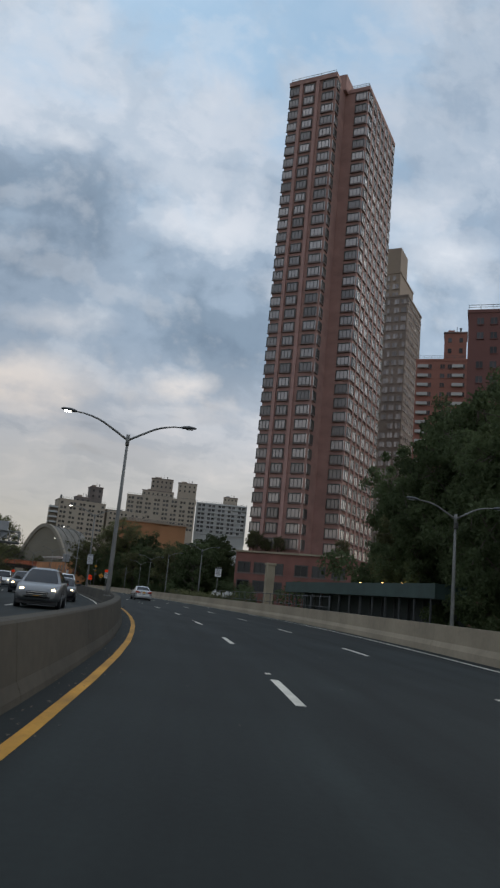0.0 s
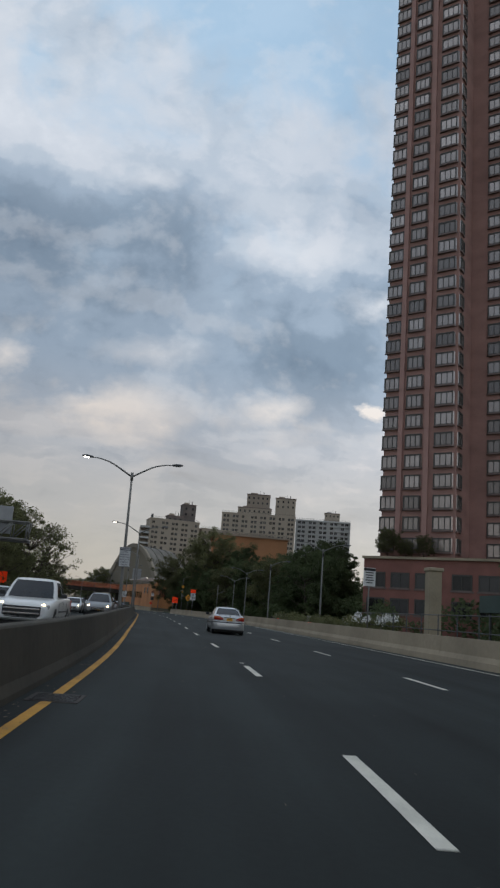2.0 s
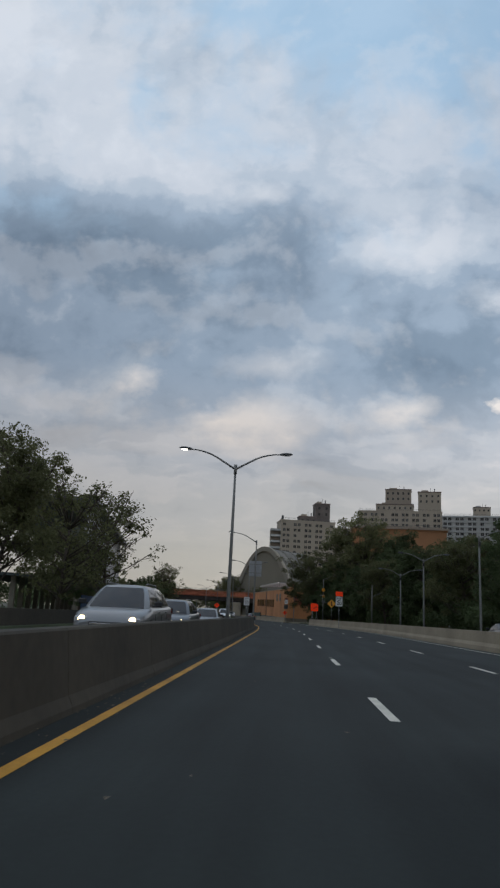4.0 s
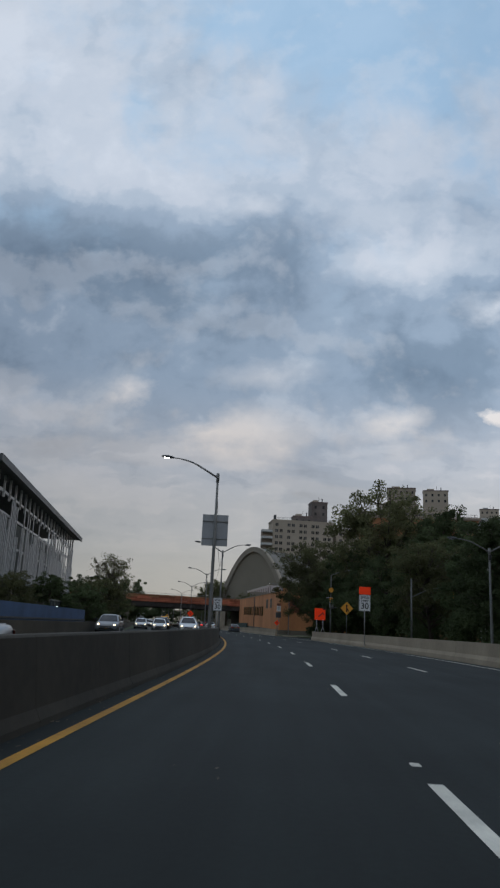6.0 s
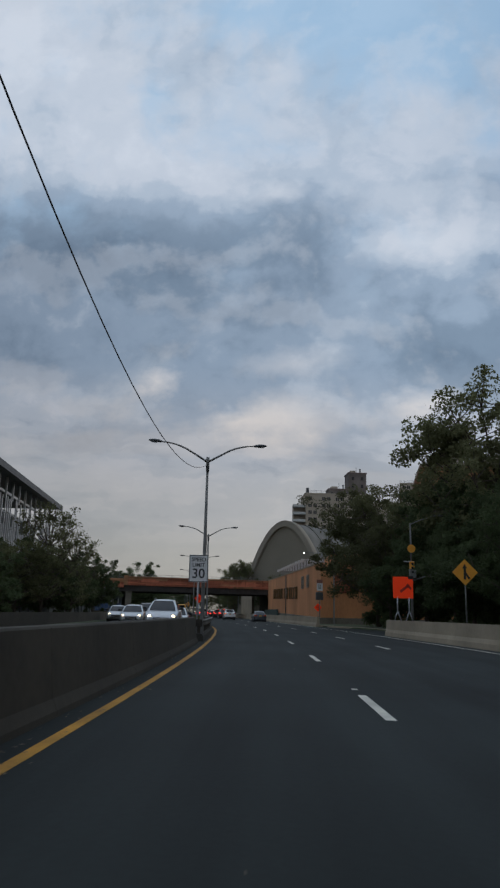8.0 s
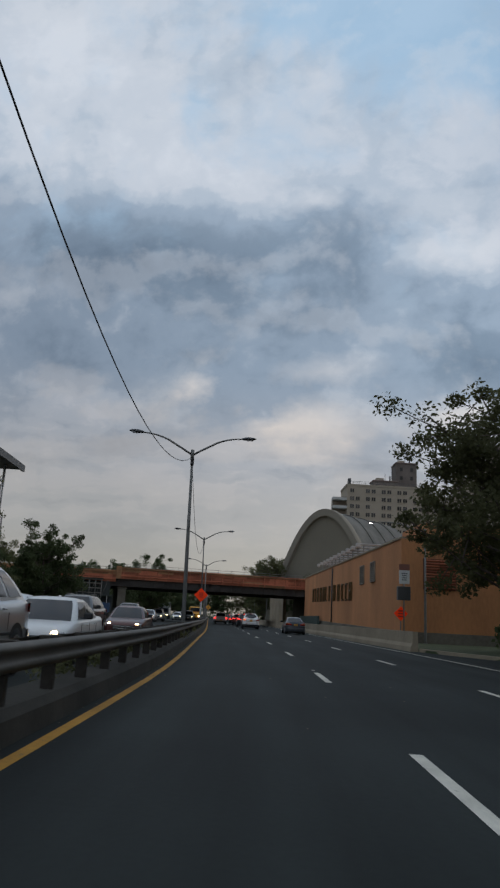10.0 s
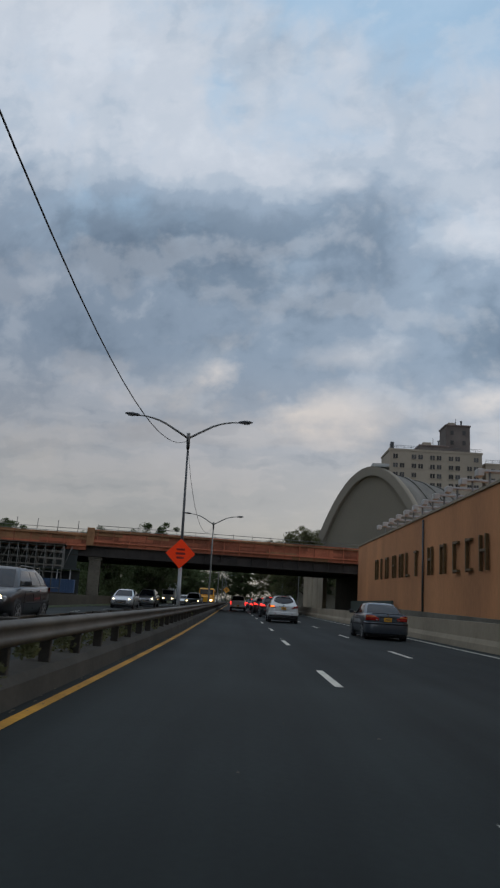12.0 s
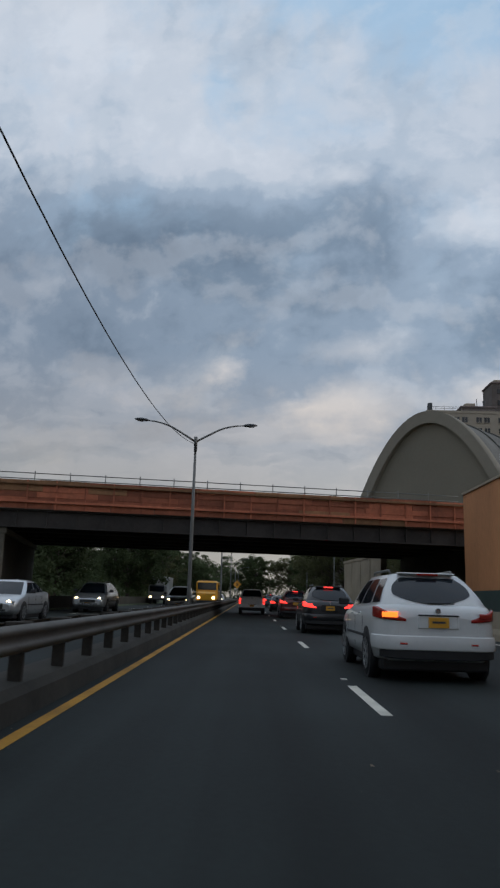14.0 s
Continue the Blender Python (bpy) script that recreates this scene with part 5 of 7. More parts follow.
notice = empty("notice_sign", Matrix.Translation((-17.45, 84.05, 4.07)) @ Matrix.Rotation(heading(86), 4, "Z") @ Matrix.Rotation(radians(-1.5), 4, "Y"), "white notice sign strapped to the median lamp", "traffic sign")
part("plate", board(0.66, 1.15, None), SIGN_GREY, notice)
part("header", boxes(((0.64, 0.01, 0.17), (0, -0.016, 0.47))), SIGN_INK, notice)
part("border", boxes(((0.66, 0.008, 0.02), (0, -0.016, -0.56)), ((0.02, 0.008, 1.1), (0.32, -0.016, 0)), ((0.02, 0.008, 1.1), (-0.32, -0.016, 0))), SIGN_INK, notice)
facing = Matrix.Rotation(math.pi / 2, 4, "X")
letters("lettering", "STATE LAW", 0.115, 0.003, SIGN_WHITE, notice, Matrix.Translation((0, -0.026, 0.47)) @ facing)
for k, word in enumerate(("LICENSE", "SUSPENDED", "AFTER TWO", "WORK ZONE", "SPEEDING", "TICKETS")):
    letters("lettering", word, 0.10, 0.003, SIGN_INK, notice, Matrix.Translation((0, -0.018, 0.285 - 0.148 * k)) @ facing)

notice = empty("notice_sign", stand(85.5, 11.75, 4.1), "white notice sign on a post behind the parapet", "traffic sign")
part("plate", board(0.75, 1.1, None), SIGN_WHITE, notice)
part("header", boxes(((0.73, 0.01, 0.16), (0, -0.016, 0.45))), SIGN_BLACK, notice)
text_bars(notice, 5, 0.56, 0.26, 0.15, 0.055, SIGN_BLACK)
part("post", tube(bmesh.new(), [(0, 0.05, -4.0), (0, 0.05, 0.5)], 0.045, 8), STEEL, notice)

back_sign = empty("rear_facing_sign", Matrix.Translation((-38.95, 162.12, 6.4)) @ Matrix.Rotation(heading(167), 4, "Z"), "grey back of a large rectangular sign on the lamp", "traffic sign")
part("plate", board(1.42, 1.72, None, 0.03), SIGN_BACK, back_sign)
for z in (-0.48, 0.48):
    part("stiffener", boxes(((1.42, 0.05, 0.06), (0, -0.035, z)), bevel=0.006), STEEL, back_sign)
part("clamp", boxes(((0.3, 0.3, 0.08), (0, 0.1, 0.48)), ((0.3, 0.3, 0.08), (0, 0.1, -0.48))), STEEL, back_sign)


def diamond_sign(m, diag, material, label, drop, symbol=True):
    th = empty("diamond_sign", m, label, "traffic sign")
    bm = boxes(((diag * 0.707, 0.03, diag * 0.707), (0, 0, 0)), bevel=0.005)
    bmesh.ops.rotate(bm, verts=bm.verts, cent=(0, 0, 0), matrix=Matrix.Rotation(math.pi / 4, 3, "Y"))
    part("plate", bm, material, th)
    if symbol:
        bm = boxes(((0.13, 0.01, 0.66), (-0.02, -0.022, -0.06)))
        tip = [bm.verts.new(v) for v in ((-0.16, -0.028, 0.22), (0.12, -0.028, 0.22), (-0.02, -0.028, 0.47))]
        bm.faces.new(tip)
        part("symbol", bm, SIGN_BLACK, th)
        bm = boxes(((0.11, 0.01, 0.46), (0, 0, 0)))
        bmesh.ops.rotate(bm, verts=bm.verts, cent=(0, 0, 0), matrix=Matrix.Rotation(-0.6, 3, "Y"))
        part("symbol", bm, SIGN_BLACK, th, m=Matrix.Translation((0.11, -0.022, -0.17)))
    else:
        text_bars(th, 3, 0.46, 0.19, 0.19, 0.10, SIGN_DARKRED if material is SIGN_ORANGE_GLOW else SIGN_BLACK)
    if drop:
        part("post", tube(bmesh.new(), [(0, 0.05, -drop), (0, 0.05, diag * 0.4)], 0.04, 8), STEEL, th)
    return th


diamond_sign(stand(210.7, 11.81, 3.82), 1.45, SIGN_YELLOW, "yellow diamond merge sign on a post", 3.7)
diamond_sign(Matrix.Translation((-83.62, 271.30, 3.35)) @ Matrix.Rotation(heading(286), 4, "Z"), 1.38, SIGN_ORANGE_GLOW, "orange diamond roadworks sign on the median lamp", 0, False)
diamond_sign(stand(446.0, -2.3, 3.95), 1.7, SIGN_YELLOW, "yellow diamond sign on a post beyond the bridge", 3.7, False)
works = empty("roadworks_sign", stand(217.8, value(217.8, EDGE) + 1.04, 1.08), "orange square roadworks sign on a pale folding stand", "traffic sign")
part("plate", boxes(((1.32, 0.03, 1.38), (0, 0, 2.1)), bevel=0.005), SIGN_ORANGE_GLOW, works)
bm = boxes(((0.16, 0.01, 0.75), (0, 0, 0)), ((0.42, 0.01, 0.14), (0.1, 0, 0.3)))
bmesh.ops.rotate(bm, verts=bm.verts, cent=(0, 0, 0), matrix=Matrix.Rotation(0.9, 3, "Y"))
part("symbol", bm, SIGN_DARKRED, works, m=Matrix.Translation((0.1, -0.024, 2.05)))
part("flap", boxes(((0.34, 0.02, 0.2), (0.52, 0, 2.74)), bevel=0.004), SIGN_BLACK, works, m=Matrix.Translation((0, -0.02, 0)))
for x in (-0.38, 0.38):
    part("leg", tube(bmesh.new(), [(x, 0.03, 0.45), (x, 0.02, 1.5)], 0.045, 6), PALE_STEEL, works)
    for dx in (-0.22, 0.22):
        part("foot", tube(bmesh.new(), [(x + dx, 0.0, 0.0), (x, 0.03, 0.6)], 0.035, 6), PALE_STEEL, works)
diamond_sign(stand(263.1, 11.58, 2.19), 1.0, SIGN_ORANGE_GLOW, "orange diamond roadworks sign before the orange hall", 2.2, False)
works = empty("roadworks_sign", stand(118.0, -16.2, 0.12), "orange square roadworks sign beside the opposite lanes", "traffic sign")
part("plate", boxes(((1.3, 0.03, 1.1), (0, 0, 2.9)), bevel=0.005), SIGN_ORANGE_GLOW, works)
part("leg", tube(bmesh.new(), [(0, 0.05, 0), (0, 0.05, 2.6)], 0.04, 6), STEEL, works)
notice = empty("notice_sign", stand(262.8, 11.75, 4.72), "white and red notice sign beside the orange hall", "traffic sign")
part("plate", board(0.75, 0.95, None), SIGN_WHITE, notice)
part("panel", boxes(((0.75, 0.03, 0.42), (0, 0, 0.70))), RED_APT, notice)
text_bars(notice, 4, 0.45, 0.25, 0.15, 0.05, SIGN_BLACK)
part("cabinet", boxes(((0.9, 0.5, 0.95), (0, 0.2, -1.12)), bevel=0.03), DARK_STEEL, notice)
part("post", tube(bmesh.new(), [(0, 0.1, -4.6), (0, 0.1, 0.8)], 0.05, 8), STEEL, notice)


def signal_pole(m, h, arm, label, heads=2, fore=0.0):
    th = empty("traffic_signal", m, label, "traffic signal", "traffic signals")
    part("pole", tube(bmesh.new(), [(0, 0, 0), (0, 0, h)], [0.12, 0.08], 10), STEEL, th)
    part("mast_arm", tube(bmesh.new(), [(0, 0, h * 0.72), (arm * 0.4, -fore * 0.4, h * 0.86), (arm, -fore, h * 0.9)], [0.06, 0.05, 0.04], 8), STEEL, th)
    for x, z in ((arm - 0.3, h * 0.9 - 0.65), (0.0, h * 0.9))[:heads]:
        housing = part("signal_head", boxes(((0.36, 0.3, 1.05), (0, 0, 0)), bevel=0.04), SIGN_YELLOW, th, "yellow signal housing", Matrix.Translation((x, -0.2 - (fore if x else 0.0), z)))
        for k in range(3):
            part("lens", tube(bmesh.new(), [(0, -0.15, 0.33 - 0.33 * k), (0, -0.22, 0.33 - 0.33 * k)], 0.1, 10), SIGN_BLACK, housing)
    return th


post = signal_pole(stand(229.0, 13.6, 0.14), 5.6, 5.4, "galvanised signal pole with lamp arm and grey box", fore=5.0)
part("upper_pole", tube(bmesh.new(), [(0, 0, 5.5), (0, 0, 8.7)], [0.08, 0.06], 10), STEEL, post)
part("lamp_arm", tube(bmesh.new(), [(0, 0, 8.6), (0.9, 0, 9.0), (2.1, 0, 9.35)], [0.05, 0.045, 0.04], 8), STEEL, post)
part("lamp_head", boxes(((0.7, 0.26, 0.14), (2.4, 0, 9.4)), bevel=0.05), STEEL, post)
part("control_box", boxes(((0.55, 0.35, 0.75), (0.05, -0.2, 4.6)), bevel=0.04), STEEL, post)
part("cross_bar", boxes(((0.9, 0.1, 0.1), (-0.2, -0.1, 5.55)), bevel=0.02), PALE_STEEL, post)
part("warning_disc", tube(bmesh.new(), [(0, -0.14, 6.6), (0, -0.19, 6.6)], 0.33, 16), SIGN_YELLOW, post)
signal_pole(stand(203.1, 17.0, 0.14), 6.8, 4.8, "galvanised signal pole with a mast arm under trees", 1)

# sign gantry over the opposite lanes
gantry = empty("sign_gantry", stand(104.0, -12.5, 0.1), "grey steel sign gantry with catwalk beside opposite lanes", "gantry")
part("column", tube(bmesh.new(), [(-4.2, 0, 0), (-4.2, 0, 7.4)], 0.28, 10), DARK_STEEL, gantry)
bm = bmesh.new()
for z in (5.7, 7.1):
    for y in (-0.6, 0.6):
        tube(bm, [(-9.0, y, z), (0.8, y, z)], 0.09, 6)
for k in range(9):
    x = -9.0 + 1.2 * k
    for y in (-0.6, 0.6):
        tube(bm, [(x, y, 5.7), (min(x + 1.2, 0.8), y, 7.1)], 0.05, 5)
        tube(bm, [(x, y, 7.1), (x, y, 5.7)], 0.05, 5)
part("truss", bm, STEEL, gantry)
part("sign_panel", boxes(((8.0, 0.12, 2.3), (-4.9, 0.8, 7.3)), bevel=0.02), SIGN_BACK, gantry)
part("catwalk", boxes(((9.8, 1.3, 0.1), (-4.1, 0.2, 5.55))), DARK_STEEL, gantry)

# ---- sidewalk shed, fence, pylon by the tower ----
WARM_BULB = paint("warm_bulb", (1.0, 0.52, 0.16), 0.4, vary=0.0, emit=8.0)
shed = empty("sidewalk_shed", stand(84.0, 25.0, 0.14), "dark green plywood sidewalk shed on posts", "shed")
part("hoarding", boxes(((0.12, 40.0, 1.25), (-1.4, -8, 3.3)), ((3.0, 0.1, 1.25), (0, -28.06, 3.3))), GREEN_BOARD, shed)
part("roof", boxes(((2.7, 39.8, 0.2), (0.05, -8, 2.75))), WALL_DARK, shed)
for k in range(14):
    for x in (-1.2, 1.2):
        part("post", boxes(((0.14, 0.14, 2.7), (x, -27.0 + 2.9 * k, 1.3))), DARK_STEEL, shed)
part("back_wall", boxes(((0.2, 40.0, 2.65), (1.5, -8, 1.32))), WALL_DARK, shed)
for k, (y, x) in enumerate(((-6.2, 1.4), (-11.6, 1.5), (-16.0, 1.6))):
    lantern = empty("wall_lantern", shed.matrix_basis @ Matrix.Translation((x, y, 2.86)), "small warm lantern on a short post above the shed", "lantern", "shed lanterns")
    part("post", tube(bmesh.new(), [(0, 0, 0), (0, 0, 1.15)], 0.04, 6), DARK_STEEL, lantern)
    part("bulb", tube(bmesh.new(), [(0, 0, 1.12), (0, 0, 1.34)], [0.13, 0.10], 10), WARM_BULB, lantern, "lit warm bulb")
pylon = empty("stone_pylon", stand(111.0, 25.8, 0.14), "pale square stone pylon before the tower's podium", "pylon")
part("shaft", boxes(((1.25, 1.25, 6.7), (0, 0, 3.35)), bevel=0.06), CONCRETE, pylon)
part("cap", boxes(((1.5, 1.5, 0.35), (0, 0, 6.8)), bevel=0.05), CONCRETE, pylon)
fence = empty("chain_link_fence", Matrix(), "grey steel tube fence behind the parapet", "fence")
picket = mesh_of("post", tube(bmesh.new(), [(0, 0, 0), (0, 0, 1.95)], 0.03, 6), DARK_STEEL)
for k in range(18):
    s = 52 + 2.4 * k
    part("post", picket, None, fence, m=stand(s, value(s, EDGE) + 2.8, 0.14))
for z in (1.3, 2.05):
    bm = bmesh.new()
    tube(bm, [at(52 + 2.4 * k, value(52 + 2.4 * k, EDGE) + 2.8, z) for k in range(18)], 0.025, 5)
    part("rail", bm, DARK_STEEL, fence)
hoarding = empty("blue_hoarding", Matrix(), "dark blue site hoarding beside the opposite lanes", "hoarding")
part("panel", sweep(bmesh.new(), steps(150, 216, 6), lambda s: [(-18.0, 0.1), (-18.0, 2.3), (-18.1, 2.3), (-18.1, 0.1)]), WALL_BLUE, hoarding)
part("rail", sweep(bmesh.new(), steps(150, 216, 6), lambda s: [(-17.9, 1.1), (-17.9, 1.25), (-18.0, 1.25), (-18.0, 1.1)]), DARK_STEEL, hoarding)

# site fence with a string of bulbs beside the opposite lanes
site_fence = empty("site_fence", Matrix(), "dark boarded site fence under the riverside trees", "fence")
part("panel", sweep(bmesh.new(), steps(216, 312, 6), lambda s: [(-22.0, 0.1), (-22.0, 3.3), (-22.12, 3.3), (-22.12, 0.1)]), WALL_DARK, site_fence)
part("top_rail", sweep(bmesh.new(), steps(216, 312, 6), lambda s: [(-21.9, 3.2), (-21.9, 3.36), (-22.2, 3.36), (-22.2, 3.2)]), STEEL, site_fence)
fence_post = mesh_of("post", boxes(((0.12, 0.12, 3.1), (0, 0, 1.55)), bevel=0.01), DARK_STEEL)
for k in range(25):
    part("post", fence_post, None, site_fence, m=stand(217 + 3.9 * k, -21.85, 0.1))
bulb_string = empty("bulb_string", Matrix(), "string of lit site bulbs hung along the dark fence", "string lights")
hooks = [218.0 + 6.1 * k for k in range(16)]
bm = bmesh.new()
for a, b in zip(hooks, hooks[1:]):
    tube(bm, [at(a + (b - a) * u, -21.6, 2.62 - 0.22 * (1 - (2 * u - 1) ** 2)) for u in (0, 0.25, 0.5, 0.75, 1)], 0.02, 5)
part("cable", bm, SIGN_BLACK, bulb_string)
for q in hooks:
    part("hook", boxes(((0.32, 0.05, 0.05), (-0.13, 0, 2.64))), DARK_STEEL, bulb_string, m=stand(q, -21.6, 0.0))
    part("bulb", bulb, None, bulb_string, "lit site bulb", stand(q, -21.6, 2.5))

# ---- trees ----


def leaf_cloud(rng, clumps, leaves, size):
    """Small leaf blades scattered in clumps: one mesh."""
    per = max(1, leaves // len(clumps))
    c = np.repeat(np.array([p for p, _ in clumps]), per, axis=0)
    r = np.repeat(np.array([q for _, q in clumps]), per)
    n = len(c)
    d = rng.normal(size=(n, 3))
    d /= np.linalg.norm(d, axis=1)[:, None]
    c = c + d * (r * rng.random(n) ** 0.45)[:, None] * np.array((1, 1, 0.75))
    a = rng.normal(size=(n, 3))
    a /= np.linalg.norm(a, axis=1)[:, None]
    b = np.cross(a, rng.normal(size=(n, 3)))
    b /= np.linalg.norm(b, axis=1)[:, None]
    w = size * rng.uniform(0.6, 1.3, n)[:, None]
    v = np.stack([c - a * w, c + b * w * 0.55, c + a * w, c - b * w * 0.55], 1).reshape(-1, 3)
    me = bpy.data.meshes.new("crown")
    me.from_pydata(v.tolist(), [], [(4 * i, 4 * i + 1, 4 * i + 2, 4 * i + 3) for i in range(n)])
    return me


def make_tree(seed, height, radius, leaves, size, material, label, bare=0.0, low=0.22, name="tree"):
    rng = np.random.default_rng(seed)
    th = empty(name, Matrix(), label, "tree", "roadside trees")
    bm = bmesh.new()
    top = height * 0.62
    lean = rng.normal(size=2) * 0.03 * height
    tube(bm, [(0, 0, 0), (lean[0] * 0.4, lean[1] * 0.4, top * 0.5), (lean[0], lean[1], top)], [0.028 * height * 0.6, 0.018 * height * 0.6, 0.008 * height * 0.6], 8)
    clumps = []
    n = 26 + int(radius * 4)
    for k in range(n):
        ang = rng.uniform(0, math.tau)
        u = rng.uniform(0, 1)
        z = height * (low + (0.98 - low) * u)
        spread = radius * math.sqrt(max(0.06, 1 - ((u - 0.42) / 0.62) ** 2)) * rng.uniform(0.4, 1.05)
        tip = Vector((math.cos(ang) * spread, math.sin(ang) * spread, z))
        foot_z = min(top * 0.95, max(height * 0.16, z - spread * rng.uniform(0.5, 0.9)))
        foot = Vector((lean[0] * foot_z / top, lean[1] * foot_z / top, foot_z))
        mid = foot.lerp(tip, 0.5) + Vector((0, 0, -0.05 * spread))
        tube(bm, [foot, mid, tip], [0.009 * height * 0.6, 0.006 * height * 0.6, 0.0025 * height], 5)
        if rng.random() > bare:
            clumps.append((tip, radius * rng.uniform(0.12, 0.22)))
            clumps.append((mid.lerp(tip, 0.5), radius * rng.uniform(0.10, 0.2)))
        for j in range(4):
            sub = tip.lerp(mid, rng.uniform(0, 0.7)) + Vector(np.clip(rng.normal(size=3), -1.4, 1.4) * radius * 0.2)
            tube(bm, [mid.lerp(tip, 0.6), sub], [0.003 * height, 0.0012 * height], 4)
            if rng.random() > bare:
                clumps.append((sub, radius * rng.uniform(0.07, 0.17)))
    part("trunk", bm, BARK, th)
    me = leaf_cloud(rng, clumps, leaves, size)
    me.materials.append(material)
    part("crown", me, None, th)
    return th


DARK_LABEL = "dense dark green broadleaf tree beside the highway"
protos = [make_tree(11, 12.0, 5.2, 34000, 0.135, LEAF, DARK_LABEL), make_tree(12, 12.0, 4.6, 30000, 0.135, LEAF, DARK_LABEL),
          make_tree(13, 12.0, 5.0, 38000, 0.10, LEAF_OLIVE, "olive green broadleaf tree beside the highway", low=0.34),
          make_tree(14, 11.0, 4.2, 5200, 0.12, LEAF_OLIVE, "thin half-bare tree with sparse leaves", 0.35)]
used = [False] * 4


def plant(kind, s, lat, height, wide=1.0, x=None, y=None, z=0.12):
    base = 12.0 if kind < 3 else 11.0
    k = height / base
    rng = random.Random(int(s * 7 + lat * 31 + height * 3))
    p = at(s, lat, z) if x is None else Vector((x, y, z))
    m = Matrix.Translation(p) @ Matrix.Rotation(rng.uniform(0, 6.28), 4, "Z")
    th = protos[kind]
    if used[kind]:
        th = copy_thing(th, m)
    used[kind] = True
    th.matrix_basis = m @ Matrix.Diagonal((k * wide, k * wide, k, 1))
    return th


for kind, s, lat, h, w in (
        # dense stand by the sidewalk shed
        (0, 83, 36.0, 22.0, 0.78), (1, 75, 35.0, 24.5, 0.8), (0, 67, 34.0, 24.5, 0.8), (1, 72, 42.0, 28.5, 0.8), (2, 79, 34.5, 14.0, 0.95), (0, 70, 31.0, 15.0, 0.9), (1, 60, 31.0, 22.0, 0.8), (0, 50, 28.0, 19.0, 0.9), (1, 40, 33.0, 21.0, 1.0), (0, 30, 27.0, 17.0, 1.0), (0, 86, 34.0, 10.0, 1.1),
        (0, 58, 32.0, 12.0, 1.2), (1, 48, 31.0, 11.0, 1.2),
        # right side, along the slip road
        (0, 150, 22, 11.0, 1.1), (1, 160, 24, 12.0, 1.1), (2, 168, 21, 11.0, 1.1), (0, 178, 24, 12.0, 1.1), (1, 187, 21, 11.0, 1.1), (0, 197, 24, 12.5, 1.1), (2, 206, 20, 11.0, 1.1), (1, 215, 23, 13.0, 1.1), (0, 224, 19, 11.0, 1.0),
        (0, 161, 28, 13.0, 1.0), (1, 173, 33, 15.0, 1.0), (0, 184, 36, 16.5, 1.0), (1, 154, 25, 11.0, 0.9),
        (1, 172, 31, 13.5, 1.1), (0, 190, 32, 14.0, 1.1), (2, 208, 32, 15.0, 1.1), (1, 236, 26, 15.0, 1.1),
        (2, 231, 21.4, 21.5, 0.97), (2, 243, 15.5, 11.0, 0.85), (0, 238, 17.5, 11.5, 1.0), (1, 233, 18.5, 12.5, 1.0), (0, 226, 17.5, 10.5, 1.0), (1, 246, 18.0, 11.0, 0.9), (0, 218, 18.5, 10.0, 1.0), (1, 222, 28, 17.0, 0.9), (1, 246, 24.5, 17.0, 0.85), (2, 254.0, 17.0, 16.0, 1.17), (0, 247, 21, 11.0, 0.9), (1, 240, 33, 14, 1.1), (0, 251, 29, 13, 1.1),
        # river side
        (3, 151, -16.3, 12.0, 1.05), (3, 141, -17.5, 12.0, 1.1), (2, 132, -19.5, 12.5, 1.0), (2, 118, -19, 11.5, 1.0), (2, 160, -23, 9.0, 1.0), (0, 120, -22, 8.0, 1.1), (1, 175, -24, 8.5, 1.1),
        (0, 224, -19.5, 5.8, 1.3), (2, 232, -18.6, 6.6, 1.25), (0, 244, -19.0, 7.6, 1.15), (3, 236, -17.4, 11.0, 0.9),
        (0, 262, -19.5, 7.5, 1.1), (1, 250, -20.5, 7.0, 1.1), (0, 238, -20.5, 7.5, 1.1), (2, 272, -21, 7.0, 1.1), (3, 256, -18, 10.5, 0.8), (1, 225, -24, 6.4, 1.2), (0, 290, -19.5, 10.2, 0.9), (1, 302, -24, 9.0, 1.0), (2, 206, -24, 5.6, 1.2),
        (0, 100, -24, 8.0, 1.1), (2, 84, -22, 7.5, 1.1), (1, 66, -23, 8.0, 1.1),
        # beyond the bridge
        (2, 412, 15.2, 17.5, 0.95), (2, 424, 14.6, 17.5, 0.9), (0, 400, -9.5 - 8, 16.0, 1.0), (1, 384, -24, 12.0, 1.1), (2, 392, 24, 12.5, 1.1), (1, 410, 20, 12.0, 1.1), (0, 428, 22, 13.0, 1.1), (2, 440, -19, 12.0, 1.1), (0, 455, -24, 13.0, 1.1), (1, 446, 19, 12.0, 1.1),
        (0, 465, 24, 14.0, 1.2), (1, 480, -20, 13.0, 1.2), (2, 490, 19, 14.0, 1.2), (0, 510, -18, 14.0, 1.3), (1, 515, 20, 15.0, 1.3), (0, 372, 30, 12.0, 1.0),
        (0, 545, -12, 15.0, 1.4), (1, 548, 2, 15.0, 1.4), (2, 546, 15, 15.0, 1.4), (1, 540, -26, 14.0, 1.4), (0, 540, 28, 15.0, 1.4), (0, 380, -42, 13.0, 1.2), (1, 400, -58, 13.0, 1.2), (0, 360, -36, 11.0, 1.2), (1, 420, -36, 14.0, 1.2)):
    plant(kind, s, lat, h, w)
# small trees on the podium's terrace
for x, y, h in ((2.2, -1.6, 4.6), (8.0, -1.8, 3.6), (5.0, -1.4, 3.0), (20.5, 1.0, 3.8)):
    p = tower.matrix_basis @ Vector((x, y, 10.6))
    plant(2, 0, 0, h, 1.1, p.x, p.y, 10.6)

